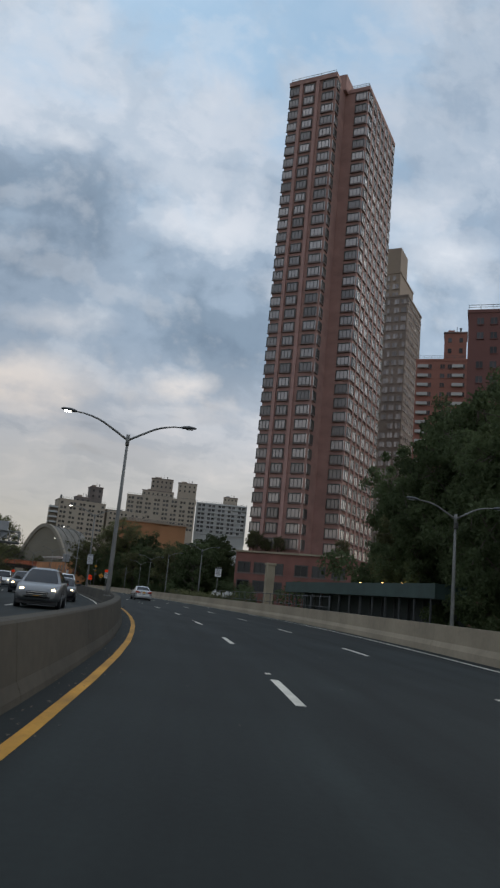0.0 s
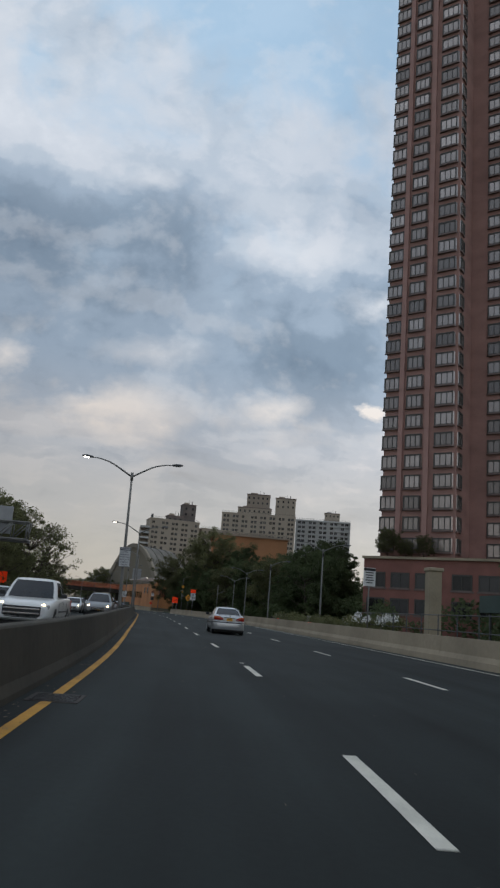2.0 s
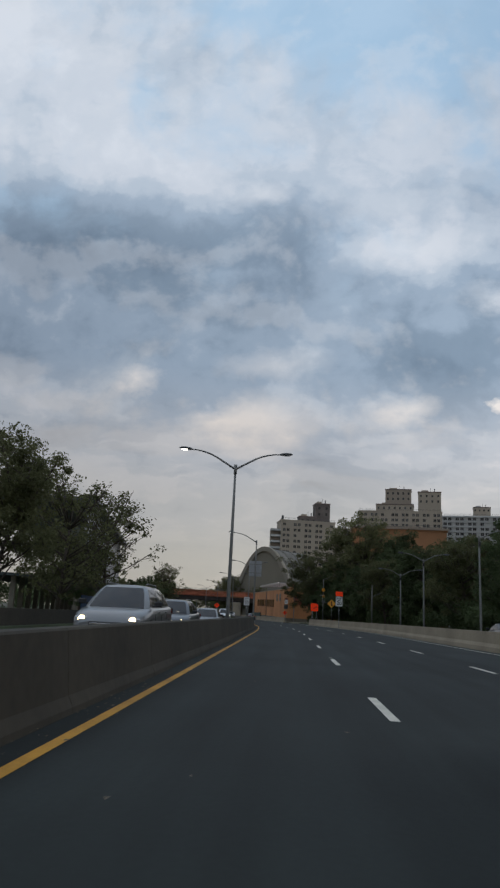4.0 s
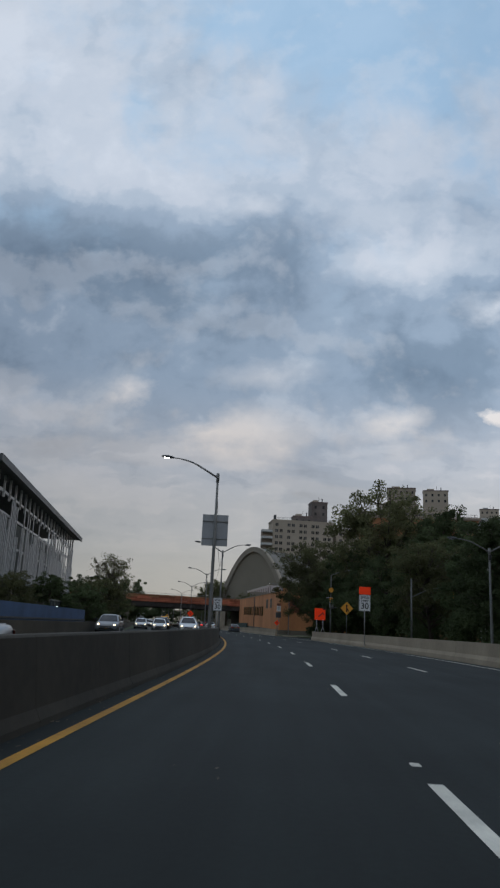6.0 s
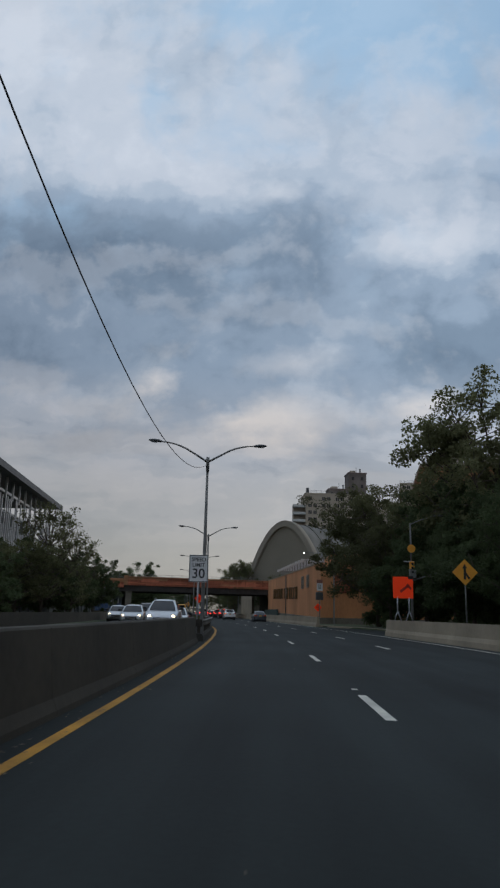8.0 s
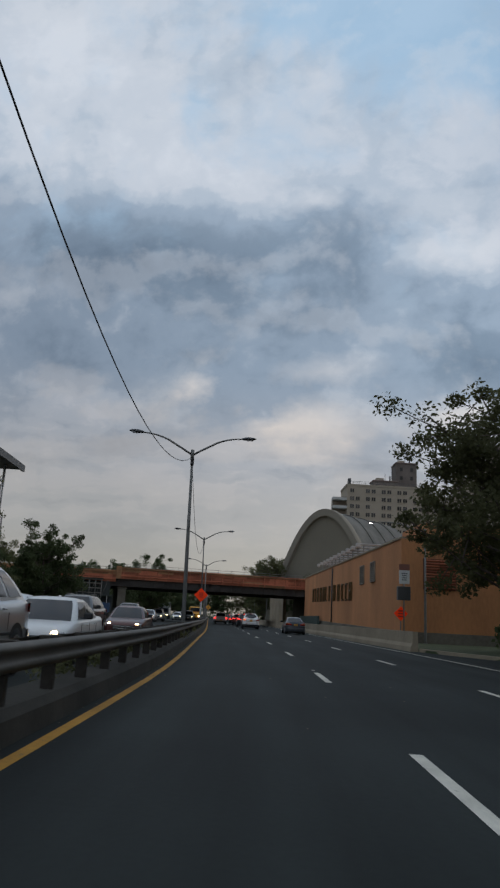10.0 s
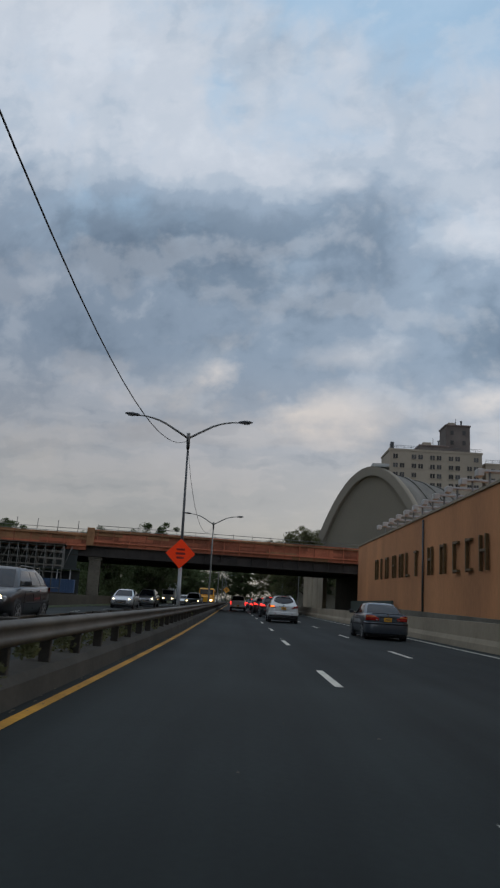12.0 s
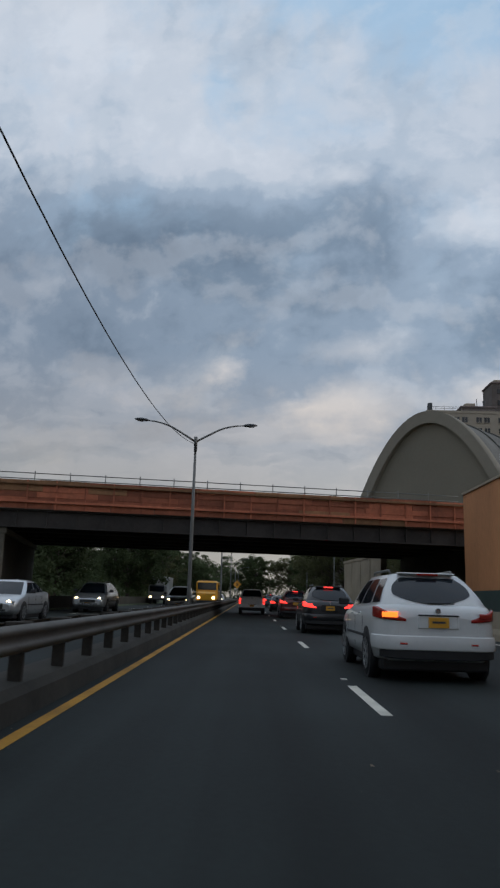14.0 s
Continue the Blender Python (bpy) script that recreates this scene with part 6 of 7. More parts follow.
rng = np.random.default_rng(5)
clumps = [(at(s, lat + rng.uniform(-6, 6), rng.uniform(1.5, 8.0)), rng.uniform(3, 5)) for s in range(-60, 760, 7) for lat in (-62,)]
clumps += [(at(s, lat + rng.uniform(-5, 5), rng.uniform(1.0, 8.5)), rng.uniform(3, 5)) for s in range(110, 260, 6) for lat in (42,)]
me = leaf_cloud(rng, clumps, 60000, 0.4)
me.materials.append(LEAF)
tagged(part("far_woods", me), "dark green wooded edge in the distance", "woods", kind="stuff")
clumps = [(at(570 + rng.uniform(-6, 6), lat + rng.uniform(-2, 2), z + rng.uniform(-1, 1)), 2.6) for lat in range(-90, 120, 3) for z in (1.5, 4.5, 7.5, 10.5, 13)]
clumps += [(at(s, lat + rng.uniform(-2, 2), z + rng.uniform(-1, 1)), 2.4) for s in range(372, 560, 5) for lat in (-26, 24) for z in (1.5, 4.5, 7.5)]
me = leaf_cloud(rng, clumps, 90000, 0.34)
me.materials.append(LEAF)
tagged(part("distant_tree_belt", me), "dense dark green tree belt beyond the bridge", "woods", kind="stuff")
clumps = [(at(s, -3.0 + rng.uniform(-0.3, 0.2), 0.38 + rng.uniform(0, 0.2)), rng.uniform(0.15, 0.32)) for s in np.arange(222, 300, 0.9)]
me = leaf_cloud(rng, clumps, 11000, 0.045)
me.materials.append(LEAF_OLIVE)
tagged(part("median_weeds", me), "scrubby green weeds under the median rail", "weeds", kind="stuff")
clumps = [(at(s, 13.6 + rng.uniform(-0.4, 0.6), 0.9 + rng.uniform(0, 0.7)), rng.uniform(0.4, 0.8)) for s in np.arange(86, 130, 1.1)]
me = leaf_cloud(rng, clumps, 6000, 0.1)
me.materials.append(LEAF_OLIVE)
tagged(part("flower_shrubs", me), "low green shrubs behind the parapet", "shrubs", kind="stuff")
clumps = [(at(s, 13.4 + rng.uniform(-0.3, 0.3), 1.35 + rng.uniform(0, 0.55)), rng.uniform(0.25, 0.45)) for s in np.arange(86, 94, 0.7)]
me = leaf_cloud(rng, clumps, 900, 0.07)
me.materials.append(SIGN_WHITE)
tagged(part("white_blossom", me), "white blossom on the shrubs behind the parapet", "blossom", kind="stuff")

clumps = [(at(s, 20.5 + rng.uniform(-2.0, 5.0), 1.0 + rng.uniform(0, 2.2)), rng.uniform(1.0, 1.7)) for s in np.arange(150, 256, 1.1)]
clumps += [(at(s, 30.0 + rng.uniform(-4.0, 4.0), 0.8 + rng.uniform(0, 3.2)), rng.uniform(1.2, 2.0)) for s in np.arange(128, 250, 1.3)]
clumps += [(at(s, 27.0 + rng.uniform(-2.5, 3.0), 1.0 + rng.uniform(0, 3.0)), rng.uniform(1.0, 1.7)) for s in np.arange(24, 62, 0.7)]
clumps += [(at(s, 17.2 + rng.uniform(-1.6, 2.6), 0.8 + rng.uniform(0, 4.6)), rng.uniform(0.9, 1.5)) for s in np.arange(244, 256.5, 0.4)]
me = leaf_cloud(rng, clumps, 80000, 0.17)
me.materials.append(LEAF)
tagged(part("undergrowth", me), "dense dark green undergrowth beneath the roadside trees", "bushes", kind="stuff")

# ---- grate and litter along the barrier ----
grate = empty("drain_grate", stand(52.6, value(52.6, YELLOW) + 0.05, 0.0), "rusty cast iron drain grate in the asphalt", "grate")
part("frame", lattice([(-0.36, -0.30), (0.30, 0.36)], [(-0.46, -0.40), (0.40, 0.46)], 0.0, 0.03), RUST_STEEL, grate, m=Matrix.Translation((0, 0, 0.008)) @ Matrix.Rotation(math.pi / 2, 4, "X") @ Matrix.Translation((0, 0, 0)))
bar = mesh_of("bar", boxes(((0.60, 0.035, 0.02), (0, 0, 0.006))), SIGN_BLACK)
for k in range(9):
    part("bar", bar, None, grate, m=Matrix.Translation((0, -0.36 + 0.09 * k, 0)))
rng = np.random.default_rng(31)
verts, faces = [], []
for k in range(2600):
    s = rng.uniform(5, 300)
    lat = value(s, YELLOW) + rng.normal(-0.28, 0.22)
    if rng.random() < 0.12:
        lat = rng.uniform(-1.5, 8.0)
    p, r, a = at(s, lat, 0.012), rng.uniform(0.008, 0.035), rng.uniform(0, 6.28)
    base = len(verts)
    for q in range(4):
        b = a + q * math.pi / 2
        verts.append((p.x + r * math.cos(b) * (1.0 if q % 2 else 0.55), p.y + r * math.sin(b), p.z + rng.uniform(0, 0.012)))
    faces.append((base, base + 1, base + 2, base + 3))
me = bpy.data.meshes.new("leaf_litter")
me.from_pydata(verts, [], faces)
me.materials.append(paint("dry_litter", (0.20, 0.16, 0.11), 0.9, vary=0.6, scale=1.5))
tagged(part("leaf_litter", me), "dry leaves and grit along the median", "litter", kind="stuff")

# ---- vehicles ----
CAR_GLASS = paint("car_glass", (0.012, 0.017, 0.024), 0.07, 0.0, vary=0.2, scale=1.0, spec=0.5)
RUBBER = paint("tyre", (0.018, 0.018, 0.019), 0.85, vary=0.3, scale=6)
RIM = paint("alloy_rim", (0.42, 0.43, 0.44), 0.35, 0.8, vary=0.2, scale=6)
TRIM = paint("black_trim", (0.02, 0.021, 0.023), 0.55, vary=0.2, scale=4)
TAIL = paint("tail_lens", (0.36, 0.018, 0.012), 0.2, vary=0.2, scale=8, coat=0.5)
TAIL_LIT = paint("tail_lit", (1.0, 0.04, 0.03), 0.3, vary=0.0, emit=2.2)
AMBER = paint("amber_lens", (0.75, 0.20, 0.05), 0.25, vary=0.15, scale=8)
AMBER_LIT = paint("amber_lit", (1.0, 0.17, 0.02), 0.3, vary=0.0, emit=2.0)
HEAD_OFF = paint("headlamp", (0.5, 0.51, 0.53), 0.15, 0.3, vary=0.2, scale=8)
HEAD_LIT = paint("headlamp_lit", (1.0, 0.72, 0.36), 0.3, vary=0.0, emit=7.0)
PLATE = paint("yellow_plate", (0.72, 0.36, 0.03), 0.5, vary=0.1)
CHROME = paint("chrome", (0.6, 0.61, 0.62), 0.18, 0.95, vary=0.1)


def car_paint(name, colour, metal=0.3, rough=0.32):
    return paint(name, colour, rough, metal, vary=0.10, scale=1.2, coat=0.7)


SILVER = car_paint("silver_paint", (0.60, 0.62, 0.64), 0.7)
WHITE = car_paint("white_paint", (0.74, 0.75, 0.74), 0.0)
BLACK = car_paint("black_paint", (0.018, 0.019, 0.022), 0.2)
SLATE = car_paint("slate_paint", (0.085, 0.10, 0.12), 0.5)
MAROON = car_paint("maroon_paint", (0.085, 0.02, 0.018), 0.3)
GREY_P = car_paint("grey_paint", (0.20, 0.21, 0.22), 0.5)
YELLOW_P = car_paint("school_yellow", (0.72, 0.34, 0.02), 0.0)

SHAPES = {
    # length, roof height, glass: rear foot, rear roof, front roof, front foot; belt and roof half widths; wheels; stations
    "sedan": dict(L=4.47, roof=1.455, glass=(0.86, 1.60, 2.55, 3.36), wb=0.775, wr=0.585, wheels=(0.80, 3.52), r=0.32,
                  st=((0.0, .60, .40, .90), (0.025, .68, .32, .975), (0.07, .75, .28, 1.02), (0.15, .80, .25, 1.035), (0.30, .84, .23, 1.04), (0.55, .862, .21, 1.03), (0.95, .872, .20, 1.005), (1.5, .872, .20, .985), (2.2, .872, .20, .97), (3.1, .87, .20, .945), (3.5, .865, .20, .905), (4.05, .845, .22, .82), (4.35, .78, .25, .72), (4.47, .66, .34, .60))),
    "suv": dict(L=4.75, roof=1.68, glass=(0.26, 0.86, 2.85, 3.72), wb=0.81, wr=0.57, wheels=(0.98, 3.75), r=0.37,
                st=((0.0, .60, .50, .96), (0.025, .71, .44, 1.04), (0.07, .80, .38, 1.10), (0.16, .87, .33, 1.14), (0.32, .92, .30, 1.16), (0.6, .94, .28, 1.15), (1.4, .945, .26, 1.12), (2.4, .945, .26, 1.10), (3.4, .94, .26, 1.08), (3.85, .925, .26, 1.04), (4.3, .90, .28, .95), (4.62, .82, .32, .82), (4.75, .70, .42, .68))),
    "van": dict(L=5.0, roof=1.78, glass=(0.16, 0.45, 3.3, 4.15), wb=0.86, wr=0.70, wheels=(1.0, 3.95), r=0.34,
                st=((0.0, .80, .40, .95), (0.05, .88, .32, 1.08), (0.2, .93, .27, 1.12), (1.0, .95, .24, 1.10), (2.5, .95, .24, 1.08), (3.8, .945, .24, 1.06), (4.25, .92, .25, 1.0), (4.7, .86, .28, .86), (4.92, .78, .32, .74), (5.0, .66, .42, .62))),
    "pickup": dict(L=5.5, roof=1.84, glass=(1.75, 1.95, 3.35, 4.0), wb=0.86, wr=0.69, wheels=(1.15, 4.45), r=0.40,
                   st=((0.0, .82, .50, 1.12), (0.04, .92, .42, 1.20), (0.15, .95, .40, 1.22), (1.0, .955, .38, 1.22), (2.0, .96, .36, 1.20), (3.2, .96, .36, 1.19), (4.0, .955, .36, 1.16), (4.9, .93, .38, 1.08), (5.38, .86, .42, 0.98), (5.5, .76, .50, .86))),
}


def grid(bm, fn, na, nv, material=0, flip=False):
    vs = [[bm.verts.new(fn(a / na, v / nv)) for v in range(nv + 1)] for a in range(na + 1)]
    for i in range(na):
        for j in range(nv):
            q = (vs[i][j], vs[i + 1][j], vs[i + 1][j + 1], vs[i][j + 1])
            f = bm.faces.new(tuple(reversed(q)) if flip else q)
            f.smooth, f.material_index = True, material


def wheel_parts(r, w=0.21):
    bm = bmesh.new()
    prof = [(-w / 2, r * 0.66), (-w / 2, r * 0.93), (-w / 2 + 0.03, r), (w / 2 - 0.03, r), (w / 2, r * 0.93), (w / 2, r * 0.66)]
    rings = [[bm.verts.new((x, q * math.cos(a), q * math.sin(a))) for a in (math.tau * k / 24 for k in range(24))] for x, q in prof]
    for a, b in zip(rings, rings[1:]):
        for k in range(24):
            bm.faces.new((a[k], b[k], b[(k + 1) % 24], a[(k + 1) % 24])).smooth = True
    for ring in (rings[0], list(reversed(rings[-1]))):
        bm.faces.new(ring)
    bmesh.ops.recalc_face_normals(bm, faces=bm.faces)
    tyre = mesh_of("tyre", bm, RUBBER)
    bm = bmesh.new()
    tube(bm, [(-0.02, 0, 0), (0.012, 0, 0)], r * 0.18, 12)
    for k in range(7):
        a = math.tau * k / 7
        b2 = boxes(((0.02, r * 0.11, r * 0.52), (0, 0, r * 0.36)))
        bmesh.ops.rotate(b2, verts=b2.verts, cent=(0, 0, 0), matrix=Matrix.Rotation(a, 3, "X"))
        tmp = mesh_of("tmp", b2)
        bm.from_mesh(tmp)
        bpy.data.meshes.remove(tmp)
    outer = [[bm.verts.new((x, q * math.cos(a), q * math.sin(a))) for a in (math.tau * k / 24 for k in range(24))] for x, q in ((0.012, r * 0.68), (0.012, r * 0.59), (-0.06, r * 0.57))]
    for a, b in zip(outer, outer[1:]):
        for k in range(24):
            bm.faces.new((a[k], a[(k + 1) % 24], b[(k + 1) % 24], b[k]))
    return tyre, mesh_of("rim", bm, RIM)


WHEELS = {}


def wrap(st, stops, z0, z1, out=0.012):
    """A thin shell that follows the rounded tail of a body; stops run outwards round the corner, as (x share, y); from the middle line it goes to both sides."""
    bm = bmesh.new()
    ys = [q[0] for q in st]
    whole = stops[0][0] == 0
    full = [(-x, y) for x, y in reversed(stops[1:])] + list(stops) if whole else list(stops)
    n = len(full)
    rows = []
    for i, (x, y) in enumerate(full):
        w = float(np.interp(max(y, 0.0), ys, [q[1] for q in st]))
        d = Vector((math.copysign(0.45 + 3.0 * y, x), -1.0 + min(1.0, y / 0.3), 0)) if abs(x) > 0.93 else Vector((0, -1, 0))
        d.normalize()
        u = abs(2 * i / (n - 1) - 1) if whole else i / (n - 1)
        a, b = z0(u), z1(u)
        rows.append([bm.verts.new(Vector((x * w, y, z)) + d * q) for z, q in ((a, -0.02), (a + 0.006, out * 0.8), (a + 0.02, out), (b - 0.02, out), (b - 0.006, out * 0.8), (b, -0.02))])
    for a, b in zip(rows, rows[1:]):
        for k in range(5):
            bm.faces.new((a[k], b[k], b[k + 1], a[k + 1])).smooth = True
    bmesh.ops.recalc_face_normals(bm, faces=bm.faces)
    return bm


def mirrored(bm, sign):
    if sign < 0:
        bmesh.ops.scale(bm, verts=bm.verts, vec=(-1, 1, 1))
        bmesh.ops.reverse_faces(bm, faces=bm.faces)
    return bm


def vehicle(kind, colour, m, label, name="car", tail=None, head_lit=False, group="traffic", turn_signal=False, plate=True, spoiler=False):
    d = SHAPES[kind]
    L, roof_z, r, st = d["L"], d["roof"], d["r"], d["st"]
    yrb, yrr, yfr, yfb = d["glass"]
    wb, wr = d["wb"], d["wr"]
    th = empty(name, m, label, "car", group)
    ys = [q[0] for q in st]

    def look_up(y, k):
        return float(np.interp(y, ys, [q[k] for q in st]))

    # lower body
    bm = bmesh.new()
    rings = []
    for y, w, zb, zt in st:
        h = zt - zb
        half = [(0.0, zb), (w * 0.80, zb), (w * 0.95, zb + 0.07), (w, zb + 0.32 * h), (w * 0.992, zb + 0.66 * h), (w * 0.965, zt - 0.07), (w * 0.90, zt - 0.012), (w * 0.6, zt + 0.008), (0.0, zt + 0.014)]
        full = half + [(-x, z) for x, z in reversed(half[1:-1])]
        rings.append([bm.verts.new((x, y, z)) for x, z in full])
    n = len(rings[0])
    for a, b in zip(rings, rings[1:]):
        for k in range(n):
            bm.faces.new((a[k], b[k], b[(k + 1) % n], a[(k + 1) % n])).smooth = True
    bm.faces.new(rings[0])
    bm.faces.new(list(reversed(rings[-1])))
    bmesh.ops.recalc_face_normals(bm, faces=bm.faces)
    part("body", bm, colour, th)

    # cabin
    def wide(v):
        return wb + (wr - wb) * v ** 1.25 - 0.05 * v ** 9

    def zlev(y, v):
        return look_up(y, 3) - 0.03 + (roof_z - 0.045 - look_up(y, 3) + 0.03) * v

    def rear(a, v, out=0.0):
        x = (2 * a - 1)
        y = yrb + (yrr - yrb) * v ** 1.15 - 0.07 * (1 - x * x) - out
        return Vector((x * wide(v), y, zlev(yrb, v)))

    def front(a, v, out=0.0):
        x = (2 * a - 1)
        y = yfb + (yfr - yfb) * v ** 1.1 + 0.10 * (1 - x * x) + out
        return Vector((x * wide(v), y, zlev(yfb, v)))

    def side(sign, a, v, out=0.0):
        y0, y1 = yrb + (yrr - yrb) * v ** 1.15, yfb + (yfr - yfb) * v ** 1.1
        y = y0 + (y1 - y0) * a
        z0 = zlev(yrb, v) + (zlev(yfb, v) - zlev(yrb, v)) * a
        return Vector((sign * (wide(v) + 0.03 * math.sin(math.pi * a) + out), y, z0))

    bm = bmesh.new()
    grid(bm, lambda a, v: rear(a, v), 8, 5)
    grid(bm, lambda a, v: front(a, v), 8, 5, flip=True)
    grid(bm, lambda a, v: side(1, a, v), 8, 5)
    grid(bm, lambda a, v: side(-1, a, v), 8, 5, flip=True)

    def top(a, v):
        x = 2 * a - 1
        p, q = rear(a, 1.0), front(a, 1.0)
        s = p.lerp(q, v)
        bulge = 0.045 * (1 - x ** 4) * (1 - (2 * v - 1) ** 4)
        return Vector((s.x + (0.03 * math.sin(math.pi * v)) * x, s.y, s.z + bulge))

    grid(bm, top, 8, 6)
    bmesh.ops.remove_doubles(bm, verts=bm.verts, dist=0.004)
    bmesh.ops.recalc_face_normals(bm, faces=bm.faces)
    cabin = part("cabin", bm, colour, th)
    bm = bmesh.new()
    lo = 0.10 if kind in ("sedan",) else 0.16
    if kind == "suv":
        grid(bm, lambda a, v: rear(0.06 + 0.88 * (0.5 + (a - 0.5) * (0.80 + 0.20 * math.sin(math.pi * min(1.0, 0.22 + v * 0.7)))), 0.10 + 0.26 * (2 * a - 1) ** 2 + (0.80 - 0.26 * (2 * a - 1) ** 2) * v, 0.014), 12, 6)
    else:
        grid(bm, lambda a, v: rear(0.06 + 0.88 * a, lo + (0.93 - lo) * v, 0.012), 8, 5)
    part("rear_window", bm, CAR_GLASS, cabin)
    bm = bmesh.new()
    grid(bm, lambda a, v: front(0.06 + 0.88 * a, 0.06 + 0.86 * v, 0.012), 8, 5, flip=True)
    part("windscreen", bm, CAR_GLASS, cabin)
    cuts = {"sedan": ((0.06, 0.17), (0.20, 0.50), (0.54, 0.92)), "suv": ((0.05, 0.24), (0.28, 0.56), (0.60, 0.93)), "van": ((0.04, 0.30), (0.34, 0.60), (0.64, 0.94)), "pickup": ((0.08, 0.42), (0.48, 0.90))}[kind]
    for sign in (1, -1):
        for a0, a1 in cuts:
            bm = bmesh.new()
            grid(bm, lambda a, v: side(sign, a0 + (a1 - a0) * a, 0.14 + 0.74 * v, 0.008), 4, 4, flip=sign < 0)
            part("side_window", bm, CAR_GLASS, cabin)
    # wheels
    if r not in WHEELS:
        WHEELS[r] = wheel_parts(r)
    for y in d["wheels"]:
        w = look_up(y, 1)
        for sign in (1, -1):
            arch = part("wheel_arch", tube(bmesh.new(), [(sign * (w - 0.16), y, r + 0.015), (sign * (w + 0.003), y, r + 0.015)], r + 0.042, 28), TRIM, th)
            mw = Matrix.Translation((sign * (w - 0.10), y, r)) @ Matrix.Rotation(0 if sign > 0 else math.pi, 4, "Z")
            wheel = part("tyre", WHEELS[r][0], None, th, m=mw)
            part("rim", WHEELS[r][1], None, wheel, m=Matrix.Translation((0.105, 0, 0)))
    # underside, sills, bumper strips, number plate
    zb = look_up(L / 2, 2)
    part("underside", boxes(((2 * look_up(L / 2, 1) - 0.25, L - 0.5, 0.2), (0, L / 2, zb + 0.0)), bevel=0.03), TRIM, th)
    w0 = look_up(0.05, 1)
    zt0 = look_up(0.12, 3)
    tail_line = [(0.0, 0.0), (0.5, 0.0), (0.92, 0.0), (1.0, 0.015), (1.0, 0.04), (1.0, 0.09), (1.0, 0.16), (1.0, 0.26), (1.0, 0.42)]
    if kind == "sedan":
        part("bumper", wrap(st, tail_line, lambda u: 0.255, lambda u: 0.69, 0.03), colour, th)
        part("bumper_strip", wrap(st, tail_line, lambda u: 0.605, lambda u: 0.67, 0.046), TRIM, th)
        part("valance", wrap(st, tail_line[:-1], lambda u: 0.20, lambda u: 0.265, -0.04), TRIM, th)
    else:
        part("bumper", wrap(st, tail_line, lambda u: 0.48, lambda u: 0.70, 0.03), colour, th)
        part("lower_bumper", wrap(st, tail_line[:-2], lambda u: 0.34 + 0.03 * u, lambda u: 0.50, 0.004), TRIM, th)
    pz = 0.80 if kind == "sedan" else zt0 - 0.22
    if kind == "pickup":
        pz = 0.62
    if plate:
        part("plate_panel", boxes(((0.62, 0.03, 0.20), (0, -0.004, pz)), bevel=0.012), colour, th)
        part("plate_trim", boxes(((0.62, 0.03, 0.022), (0, -0.018, pz + 0.10)), bevel=0.006), TRIM, th)
        pl = part("number_plate", boxes(((0.31, 0.012, 0.155), (0, -0.03, pz - 0.005)), bevel=0.004), PLATE, th, "yellow number plate")
        part("plate_bar", boxes(((0.20, 0.006, 0.03), (0, -0.038, pz))), SLATE, pl)
    part("badge", tube(bmesh.new(), [(0, 0.03, zt0 - 0.05), (0, -0.012, zt0 - 0.05)], 0.04, 12), CHROME, th)
    # tail lamps
    for sign in (1, -1):
        red = TAIL_LIT if tail else TAIL
        if kind == "sedan":
            outer = [(0.60, 0.0), (0.68, 0.0), (0.77, 0.0), (0.86, 0.0), (0.95, 0.0), (0.995, 0.005), (1.0, 0.025), (1.0, 0.06), (1.0, 0.11), (1.0, 0.17), (1.0, 0.24)]
            part("tail_lamp", mirrored(wrap(st, outer, lambda u: 0.752 - 0.012 * u, lambda u: 0.865 + 0.10 * min(1.0, 2.2 * u) ** 1.4 - 0.05 * max(0.0, u - 0.75), 0.014), sign), red, th)
            part("indicator_lens", mirrored(wrap(st, [(0.82, 0.0), (0.90, 0.0), (0.96, 0.0), (0.995, 0.005), (1.0, 0.025), (1.0, 0.06), (1.0, 0.11), (1.0, 0.16)], lambda u: 0.872, lambda u: 0.935 - 0.012 * u, 0.017), sign), AMBER, th)
            part("reversing_lens", mirrored(wrap(st, [(0.64, 0.0), (0.71, 0.0), (0.79, 0.0)], lambda u: 0.768, lambda u: 0.80, 0.017), sign), HEAD_OFF, th)
        elif kind == "suv":
            outer = [(0.82, 0.0), (0.995, 0.005), (1.0, 0.025), (1.0, 0.07), (1.0, 0.16), (1.0, 0.26), (1.0, 0.38)]
            part("tail_lamp", mirrored(wrap(st, outer, lambda u: 0.90 + 0.05 * u, lambda u: 0.95 + 0.17 * min(1.0, 1.3 * u), 0.016), sign), red, th)
            part("indicator_lens", mirrored(wrap(st, [(0.99, 0.004), (1.0, 0.025), (1.0, 0.06), (1.0, 0.10)], lambda u: 0.955, lambda u: 1.045, 0.024), sign), AMBER_LIT if (turn_signal and sign < 0) else red, th)
            part("reflector", mirrored(wrap(st, [(0.80, 0.0), (0.96, 0.0)], lambda u: 0.56, lambda u: 0.60, 0.042), sign), TAIL, th)
        else:
            part("tail_lamp", boxes(((0.17, 0.12, 0.42), (sign * (w0 - 0.06), 0.06, zt0 - 0.28)), bevel=0.022), red, th)
            part("indicator_lens", boxes(((0.15, 0.115, 0.10), (sign * (w0 - 0.06), 0.052, zt0 - 0.34)), bevel=0.02), AMBER, th)
        # head lamps
        wf, zf = look_up(L - 0.22, 1), look_up(L - 0.22, 3)
        part("headlamp", boxes(((0.34, 0.24, 0.16), (sign * (wf - 0.20), L - 0.20, zf - 0.12)), bevel=0.03), HEAD_OFF, th)
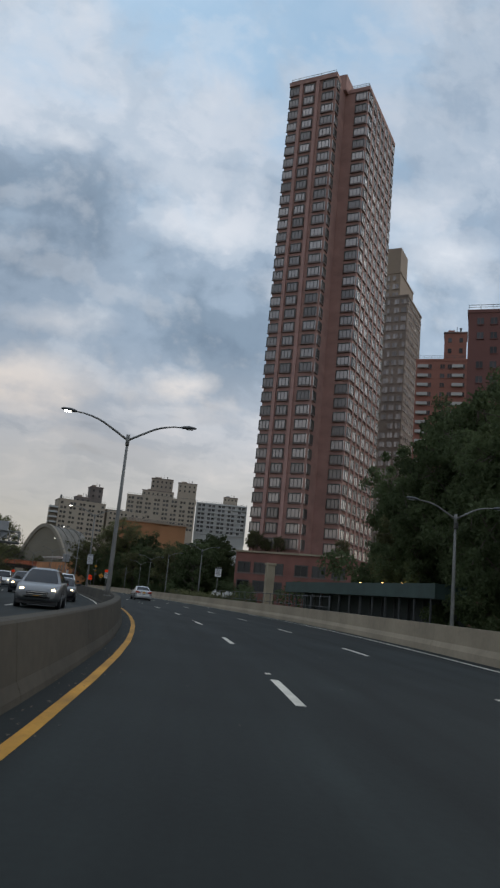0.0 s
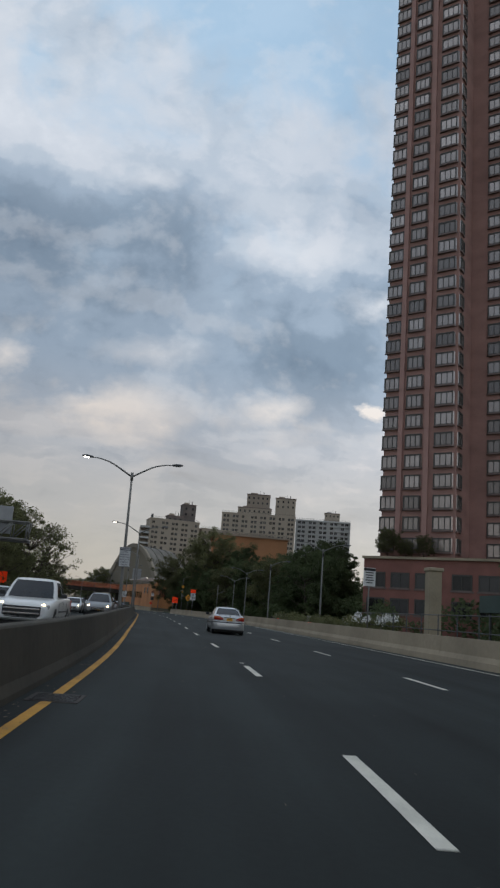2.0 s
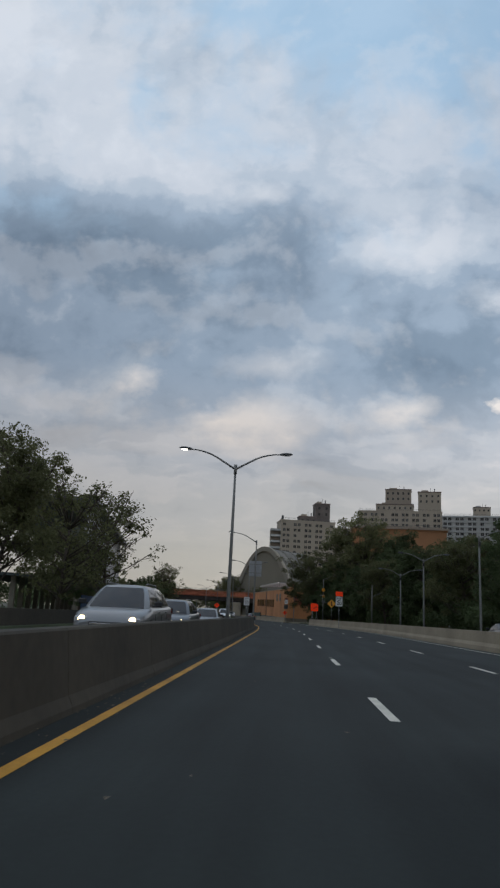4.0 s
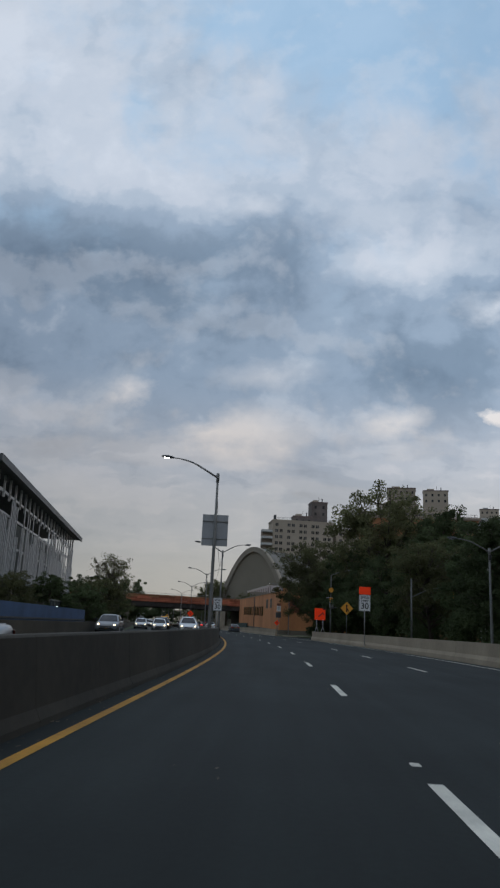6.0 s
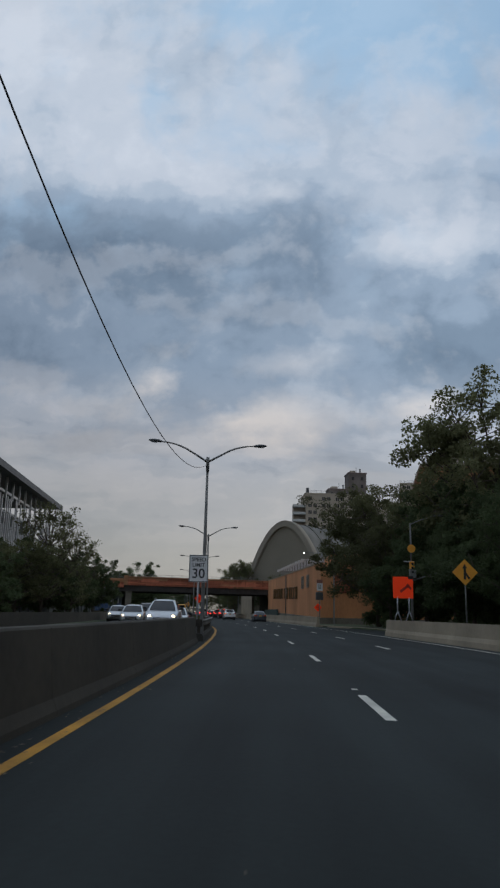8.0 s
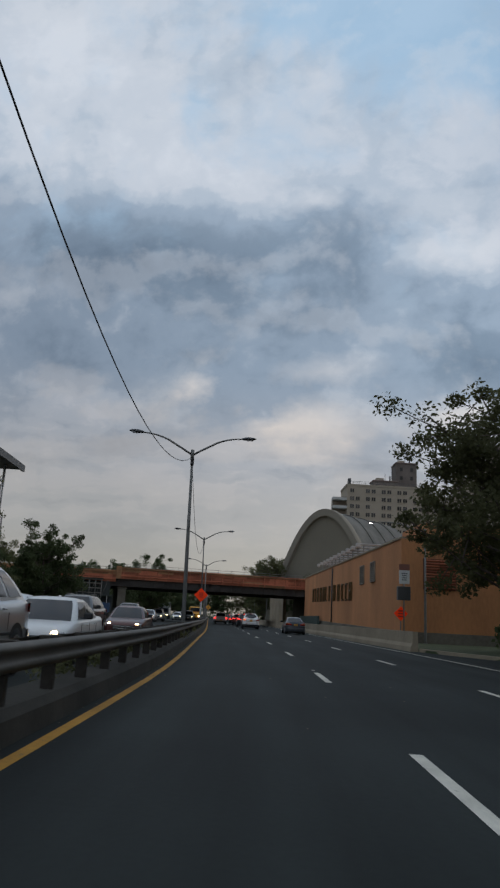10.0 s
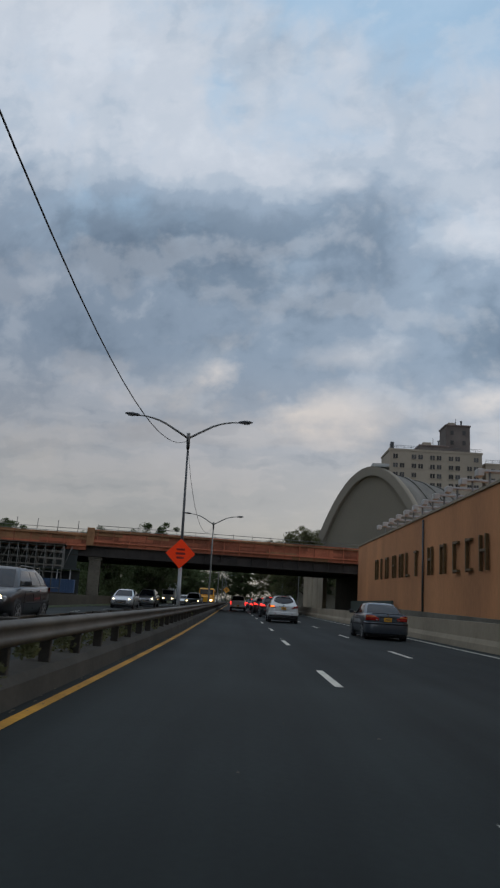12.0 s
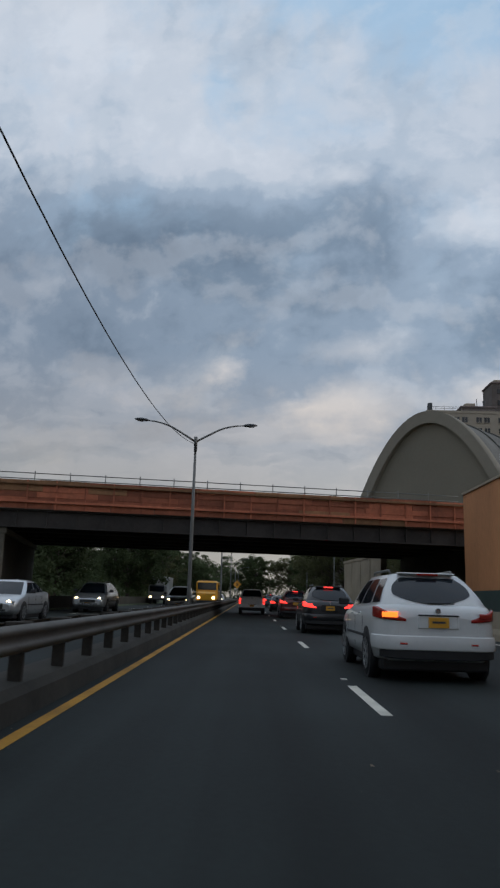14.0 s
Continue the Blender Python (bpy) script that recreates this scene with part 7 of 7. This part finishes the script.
        if head_lit:
            bulb = part("headlamp_bulb", tube(bmesh.new(), [(sign * (wf - 0.22), L - 0.12, zf - 0.12), (sign * (wf - 0.22), L - 0.068, zf - 0.12)], [0.105, 0.085], 12), HEAD_LIT, th, "lit warm headlamp")
        # mirrors
        ym = yfb - 0.42
        part("mirror", boxes(((0.20, 0.11, 0.14), (sign * (wb + 0.20), ym, zlev(ym, 0.0) + 0.13)), ((0.12, 0.05, 0.05), (sign * (wb + 0.07), ym, zlev(ym, 0.0) + 0.08)), bevel=0.025), TRIM if kind != "van" else colour, th)
        # door handles and shut lines
        wm = look_up(L * 0.45, 1)
        for y in (L * 0.35, L * 0.55):
            part("door_handle", boxes(((0.03, 0.16, 0.03), (sign * (wm + 0.004), y, look_up(y, 3) - 0.12)), bevel=0.008), colour, th)
        for y in (L * 0.30, L * 0.48, L * 0.68):
            part("shut_line", boxes(((0.006, 0.010, 0.52), (sign * (wm * 0.994), y, look_up(y, 2) + 0.42))), TRIM, th)
        part("side_strip", boxes(((0.018, L * 0.42, 0.045), (sign * (wm + 0.003), L * 0.48, look_up(L * 0.5, 2) + 0.38)), bevel=0.005), TRIM, th)
    # front
    zf = look_up(L - 0.08, 3)
    gw, gh = (1.2, 0.30) if kind == "pickup" else (0.84, 0.18)
    part("grille", boxes(((gw, 0.12, gh), (0, L - 0.03, zf - 0.06 - gh / 2)), bevel=0.02), TRIM, th)
    for q in (-0.04, 0.04):
        part("grille_bar", boxes(((gw - 0.05, 0.02, gh * 0.14), (0, L + 0.032, zf - 0.06 - gh / 2 + q * gh / 0.17)), bevel=0.004), CHROME, th)
    part("front_plate", boxes(((0.31, 0.012, 0.15), (0, L + 0.005, look_up(L - 0.1, 2) + 0.24)), bevel=0.004), PLATE, th)
    part("front_intake", boxes(((1.1, 0.10, 0.12), (0, L - 0.05, look_up(L - 0.1, 2) + 0.12)), bevel=0.02), TRIM, th)
    if kind == "sedan":
        part("boot_lip", boxes(((1.24, 0.12, 0.024), (0, 0.105, 1.036)), bevel=0.011), colour, th)
        part("boot_line", boxes(((1.3, 0.012, 0.010), (0, -0.004, 0.715))), TRIM, th)
        part("antenna", boxes(((0.05, 0.16, 0.06), (0, yrr + 0.14, roof_z + 0.01)), bevel=0.02), colour, th)
        part("exhaust", tube(bmesh.new(), [(0.5, -0.02, 0.27), (0.5, 0.2, 0.27)], 0.035, 8), CHROME, th)
    elif kind in ("suv", "van"):
        for sign in (1, -1):
            part("roof_rail", tube(bmesh.new(), [(sign * wr * 0.9, yrr + 0.25, roof_z - 0.01), (sign * wr * 0.92, yrr + 0.35, roof_z + 0.03), (sign * wr * 0.92, yfr - 0.3, roof_z + 0.03), (sign * wr * 0.9, yfr - 0.2, roof_z - 0.01)], 0.02, 6), STEEL, th)
        part("rear_spoiler", boxes(((2 * wr - 0.22, 0.22, 0.03), (0, yrr - 0.06, roof_z - 0.028)), bevel=0.013), colour, th)
        part("brake_light", boxes(((0.34, 0.03, 0.03), (0, yrr - 0.19, roof_z - 0.045))), TAIL_LIT if tail else TAIL, th)
        part("wiper", boxes(((0.4, 0.02, 0.02), (0.1, yrb - 0.05, zt0 + 0.06))), TRIM, th)
    else:
        bm = bmesh.new()
        box(bm, (1.5, 1.55, 0.02), (0, 0.9, 1.235))
        part("bed_cover", bm, TRIM, th)
    return th


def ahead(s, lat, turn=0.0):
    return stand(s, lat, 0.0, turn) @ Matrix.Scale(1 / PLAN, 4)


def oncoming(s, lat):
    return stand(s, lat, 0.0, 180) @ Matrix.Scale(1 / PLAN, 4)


vehicle("sedan", SILVER, ahead(88.1, 3.72, 1.0), "silver four-door saloon with a yellow plate in the middle lane", name="saloon_car")
vehicle("suv", WHITE, ahead(304.6, 3.3), "white crossover with its amber indicator lit in the middle lane", name="crossover", tail=False, turn_signal=True)
vehicle("sedan", SLATE, ahead(285.0, 6.65), "dark slate saloon in the outer lane", name="saloon_car")
vehicle("suv", BLACK, ahead(321.5, 3.3), "black estate car with lit brake lamps", name="crossover", tail=True)
vehicle("suv", MAROON, ahead(343.0, 3.3), "maroon estate car with lit brake lamps under the bridge", name="crossover", tail=True)
vehicle("pickup", WHITE, ahead(354.0, 0.35), "white pickup truck with lit tail lamps in the inner lane", name="pickup_truck", tail=True)
vehicle("sedan", BLACK, ahead(369.0, 3.3), "black saloon with lit brake lamps in traffic", name="saloon_car", tail=True)
vehicle("sedan", SILVER, ahead(384.0, 0.1), "silver saloon in the distant traffic", name="saloon_car", tail=True)
vehicle("suv", SLATE, ahead(398.0, 3.3), "slate crossover in the distant traffic", name="crossover", tail=True)
vehicle("sedan", MAROON, ahead(124.0, 17.5), "maroon saloon braking on the slip road", name="saloon_car", tail=True)
vehicle("sedan", BLACK, ahead(141.0, 17.0), "black saloon braking on the slip road", name="saloon_car", tail=True)
seen = [("suv", GREY_P, 41.0, -6.1), ("suv", SILVER, 44.0, -9.9), ("sedan", BLACK, 58.0, -5.9), ("pickup", WHITE, 76.0, -5.8), ("suv", BLACK, 72.0, -9.4), ("van", WHITE, 106.0, -12.9),
        ("suv", GREY_P, 113.5, -5.7), ("suv", SLATE, 124.5, -5.7), ("sedan", SILVER, 128.0, -9.4), ("sedan", GREY_P, 141.0, -5.7), ("sedan", GREY_P, 204.5, -13.4), ("sedan", SILVER, 245.0, -9.8),
        ("suv", SILVER, 227.0, -5.9), ("sedan", WHITE, 233.5, -5.3), ("suv", BLACK, 284.0, -9.4), ("sedan", SILVER, 262.0, -12.9), ("sedan", MAROON, 252.0, -5.7), ("suv", BLACK, 257.0, -9.2),
        ("sedan", SILVER, 330.0, -11.2), ("suv", SILVER, 350.0, -11.2), ("suv", GREY_P, 362.0, -6.0), ("sedan", WHITE, 392.0, -9.4), ("sedan", SILVER, 440.0, -5.7), ("suv", BLACK, 414.0, -9.4), ("sedan", GREY_P, 422.0, -5.7)]
words = {"sedan": ("saloon", "saloon_car"), "suv": ("crossover", "crossover"), "van": ("minivan", "minivan"), "pickup": ("pickup truck", "pickup_truck")}
made = {}
tint = {SILVER: "silver", GREY_P: "grey", BLACK: "black", SLATE: "slate", WHITE: "white", MAROON: "maroon"}
for kind, colour, s, lat in seen:
    key = (kind, colour.name)
    if key in made:
        copy_thing(made[key], oncoming(s, lat))
    else:
        made[key] = vehicle(kind, colour, oncoming(s, lat), f"{tint[colour]} {words[kind][0]} with lit headlamps in the opposite lanes", name=words[kind][1], head_lit=True, group="oncoming traffic")

# school bus and box truck under the bridge
bus = empty("school_bus", oncoming(396.0, -5.2), "yellow school bus with lit headlamps in the opposite lanes", "bus")
part("body", boxes(((2.4, 9.0, 2.3), (0, 4.5, 1.75)), bevel=0.18), YELLOW_P, bus)
part("bonnet", boxes(((2.1, 1.6, 1.1), (0, 9.6, 1.15)), bevel=0.2), YELLOW_P, bus)
part("windscreen", boxes(((2.1, 0.06, 0.8), (0, 9.0, 2.3)), bevel=0.02), CAR_GLASS, bus)
part("bumper", boxes(((2.3, 0.2, 0.3), (0, 10.4, 0.6)), bevel=0.03), TRIM, bus)
for sign in (1, -1):
    part("headlamp", boxes(((0.3, 0.1, 0.25), (sign * 0.8, 10.4, 1.05)), bevel=0.03), HEAD_LIT, bus)
    for k in range(6):
        part("side_window", boxes(((0.05, 1.0, 0.7), (sign * 1.2, 1.2 + 1.25 * k, 2.2)), bevel=0.02), CAR_GLASS, bus)
    for y in (1.8, 8.6):
        part("wheel", tube(bmesh.new(), [(sign * 0.85, y, 0.48), (sign * 1.22, y, 0.48)], 0.48, 18), RUBBER, bus)
truck = empty("box_truck", oncoming(412.0, -13.6), "white box truck in the far opposite lane", "truck")
part("box_body", boxes(((2.5, 6.0, 2.7), (0, 3.0, 2.25)), bevel=0.04), WHITE, truck)
part("cab", boxes(((2.2, 2.0, 1.9), (0, 7.2, 1.5)), bevel=0.15), GREY_P, truck)
part("windscreen", boxes(((1.9, 0.06, 0.7), (0, 8.2, 1.95)), bevel=0.02), CAR_GLASS, truck)
for sign in (1, -1):
    part("headlamp", boxes(((0.3, 0.1, 0.2), (sign * 0.8, 8.2, 0.95)), bevel=0.03), HEAD_LIT, truck)
    for y in (1.5, 7.2):
        part("wheel", tube(bmesh.new(), [(sign * 0.8, y, 0.45), (sign * 1.18, y, 0.45)], 0.45, 18), RUBBER, truck)

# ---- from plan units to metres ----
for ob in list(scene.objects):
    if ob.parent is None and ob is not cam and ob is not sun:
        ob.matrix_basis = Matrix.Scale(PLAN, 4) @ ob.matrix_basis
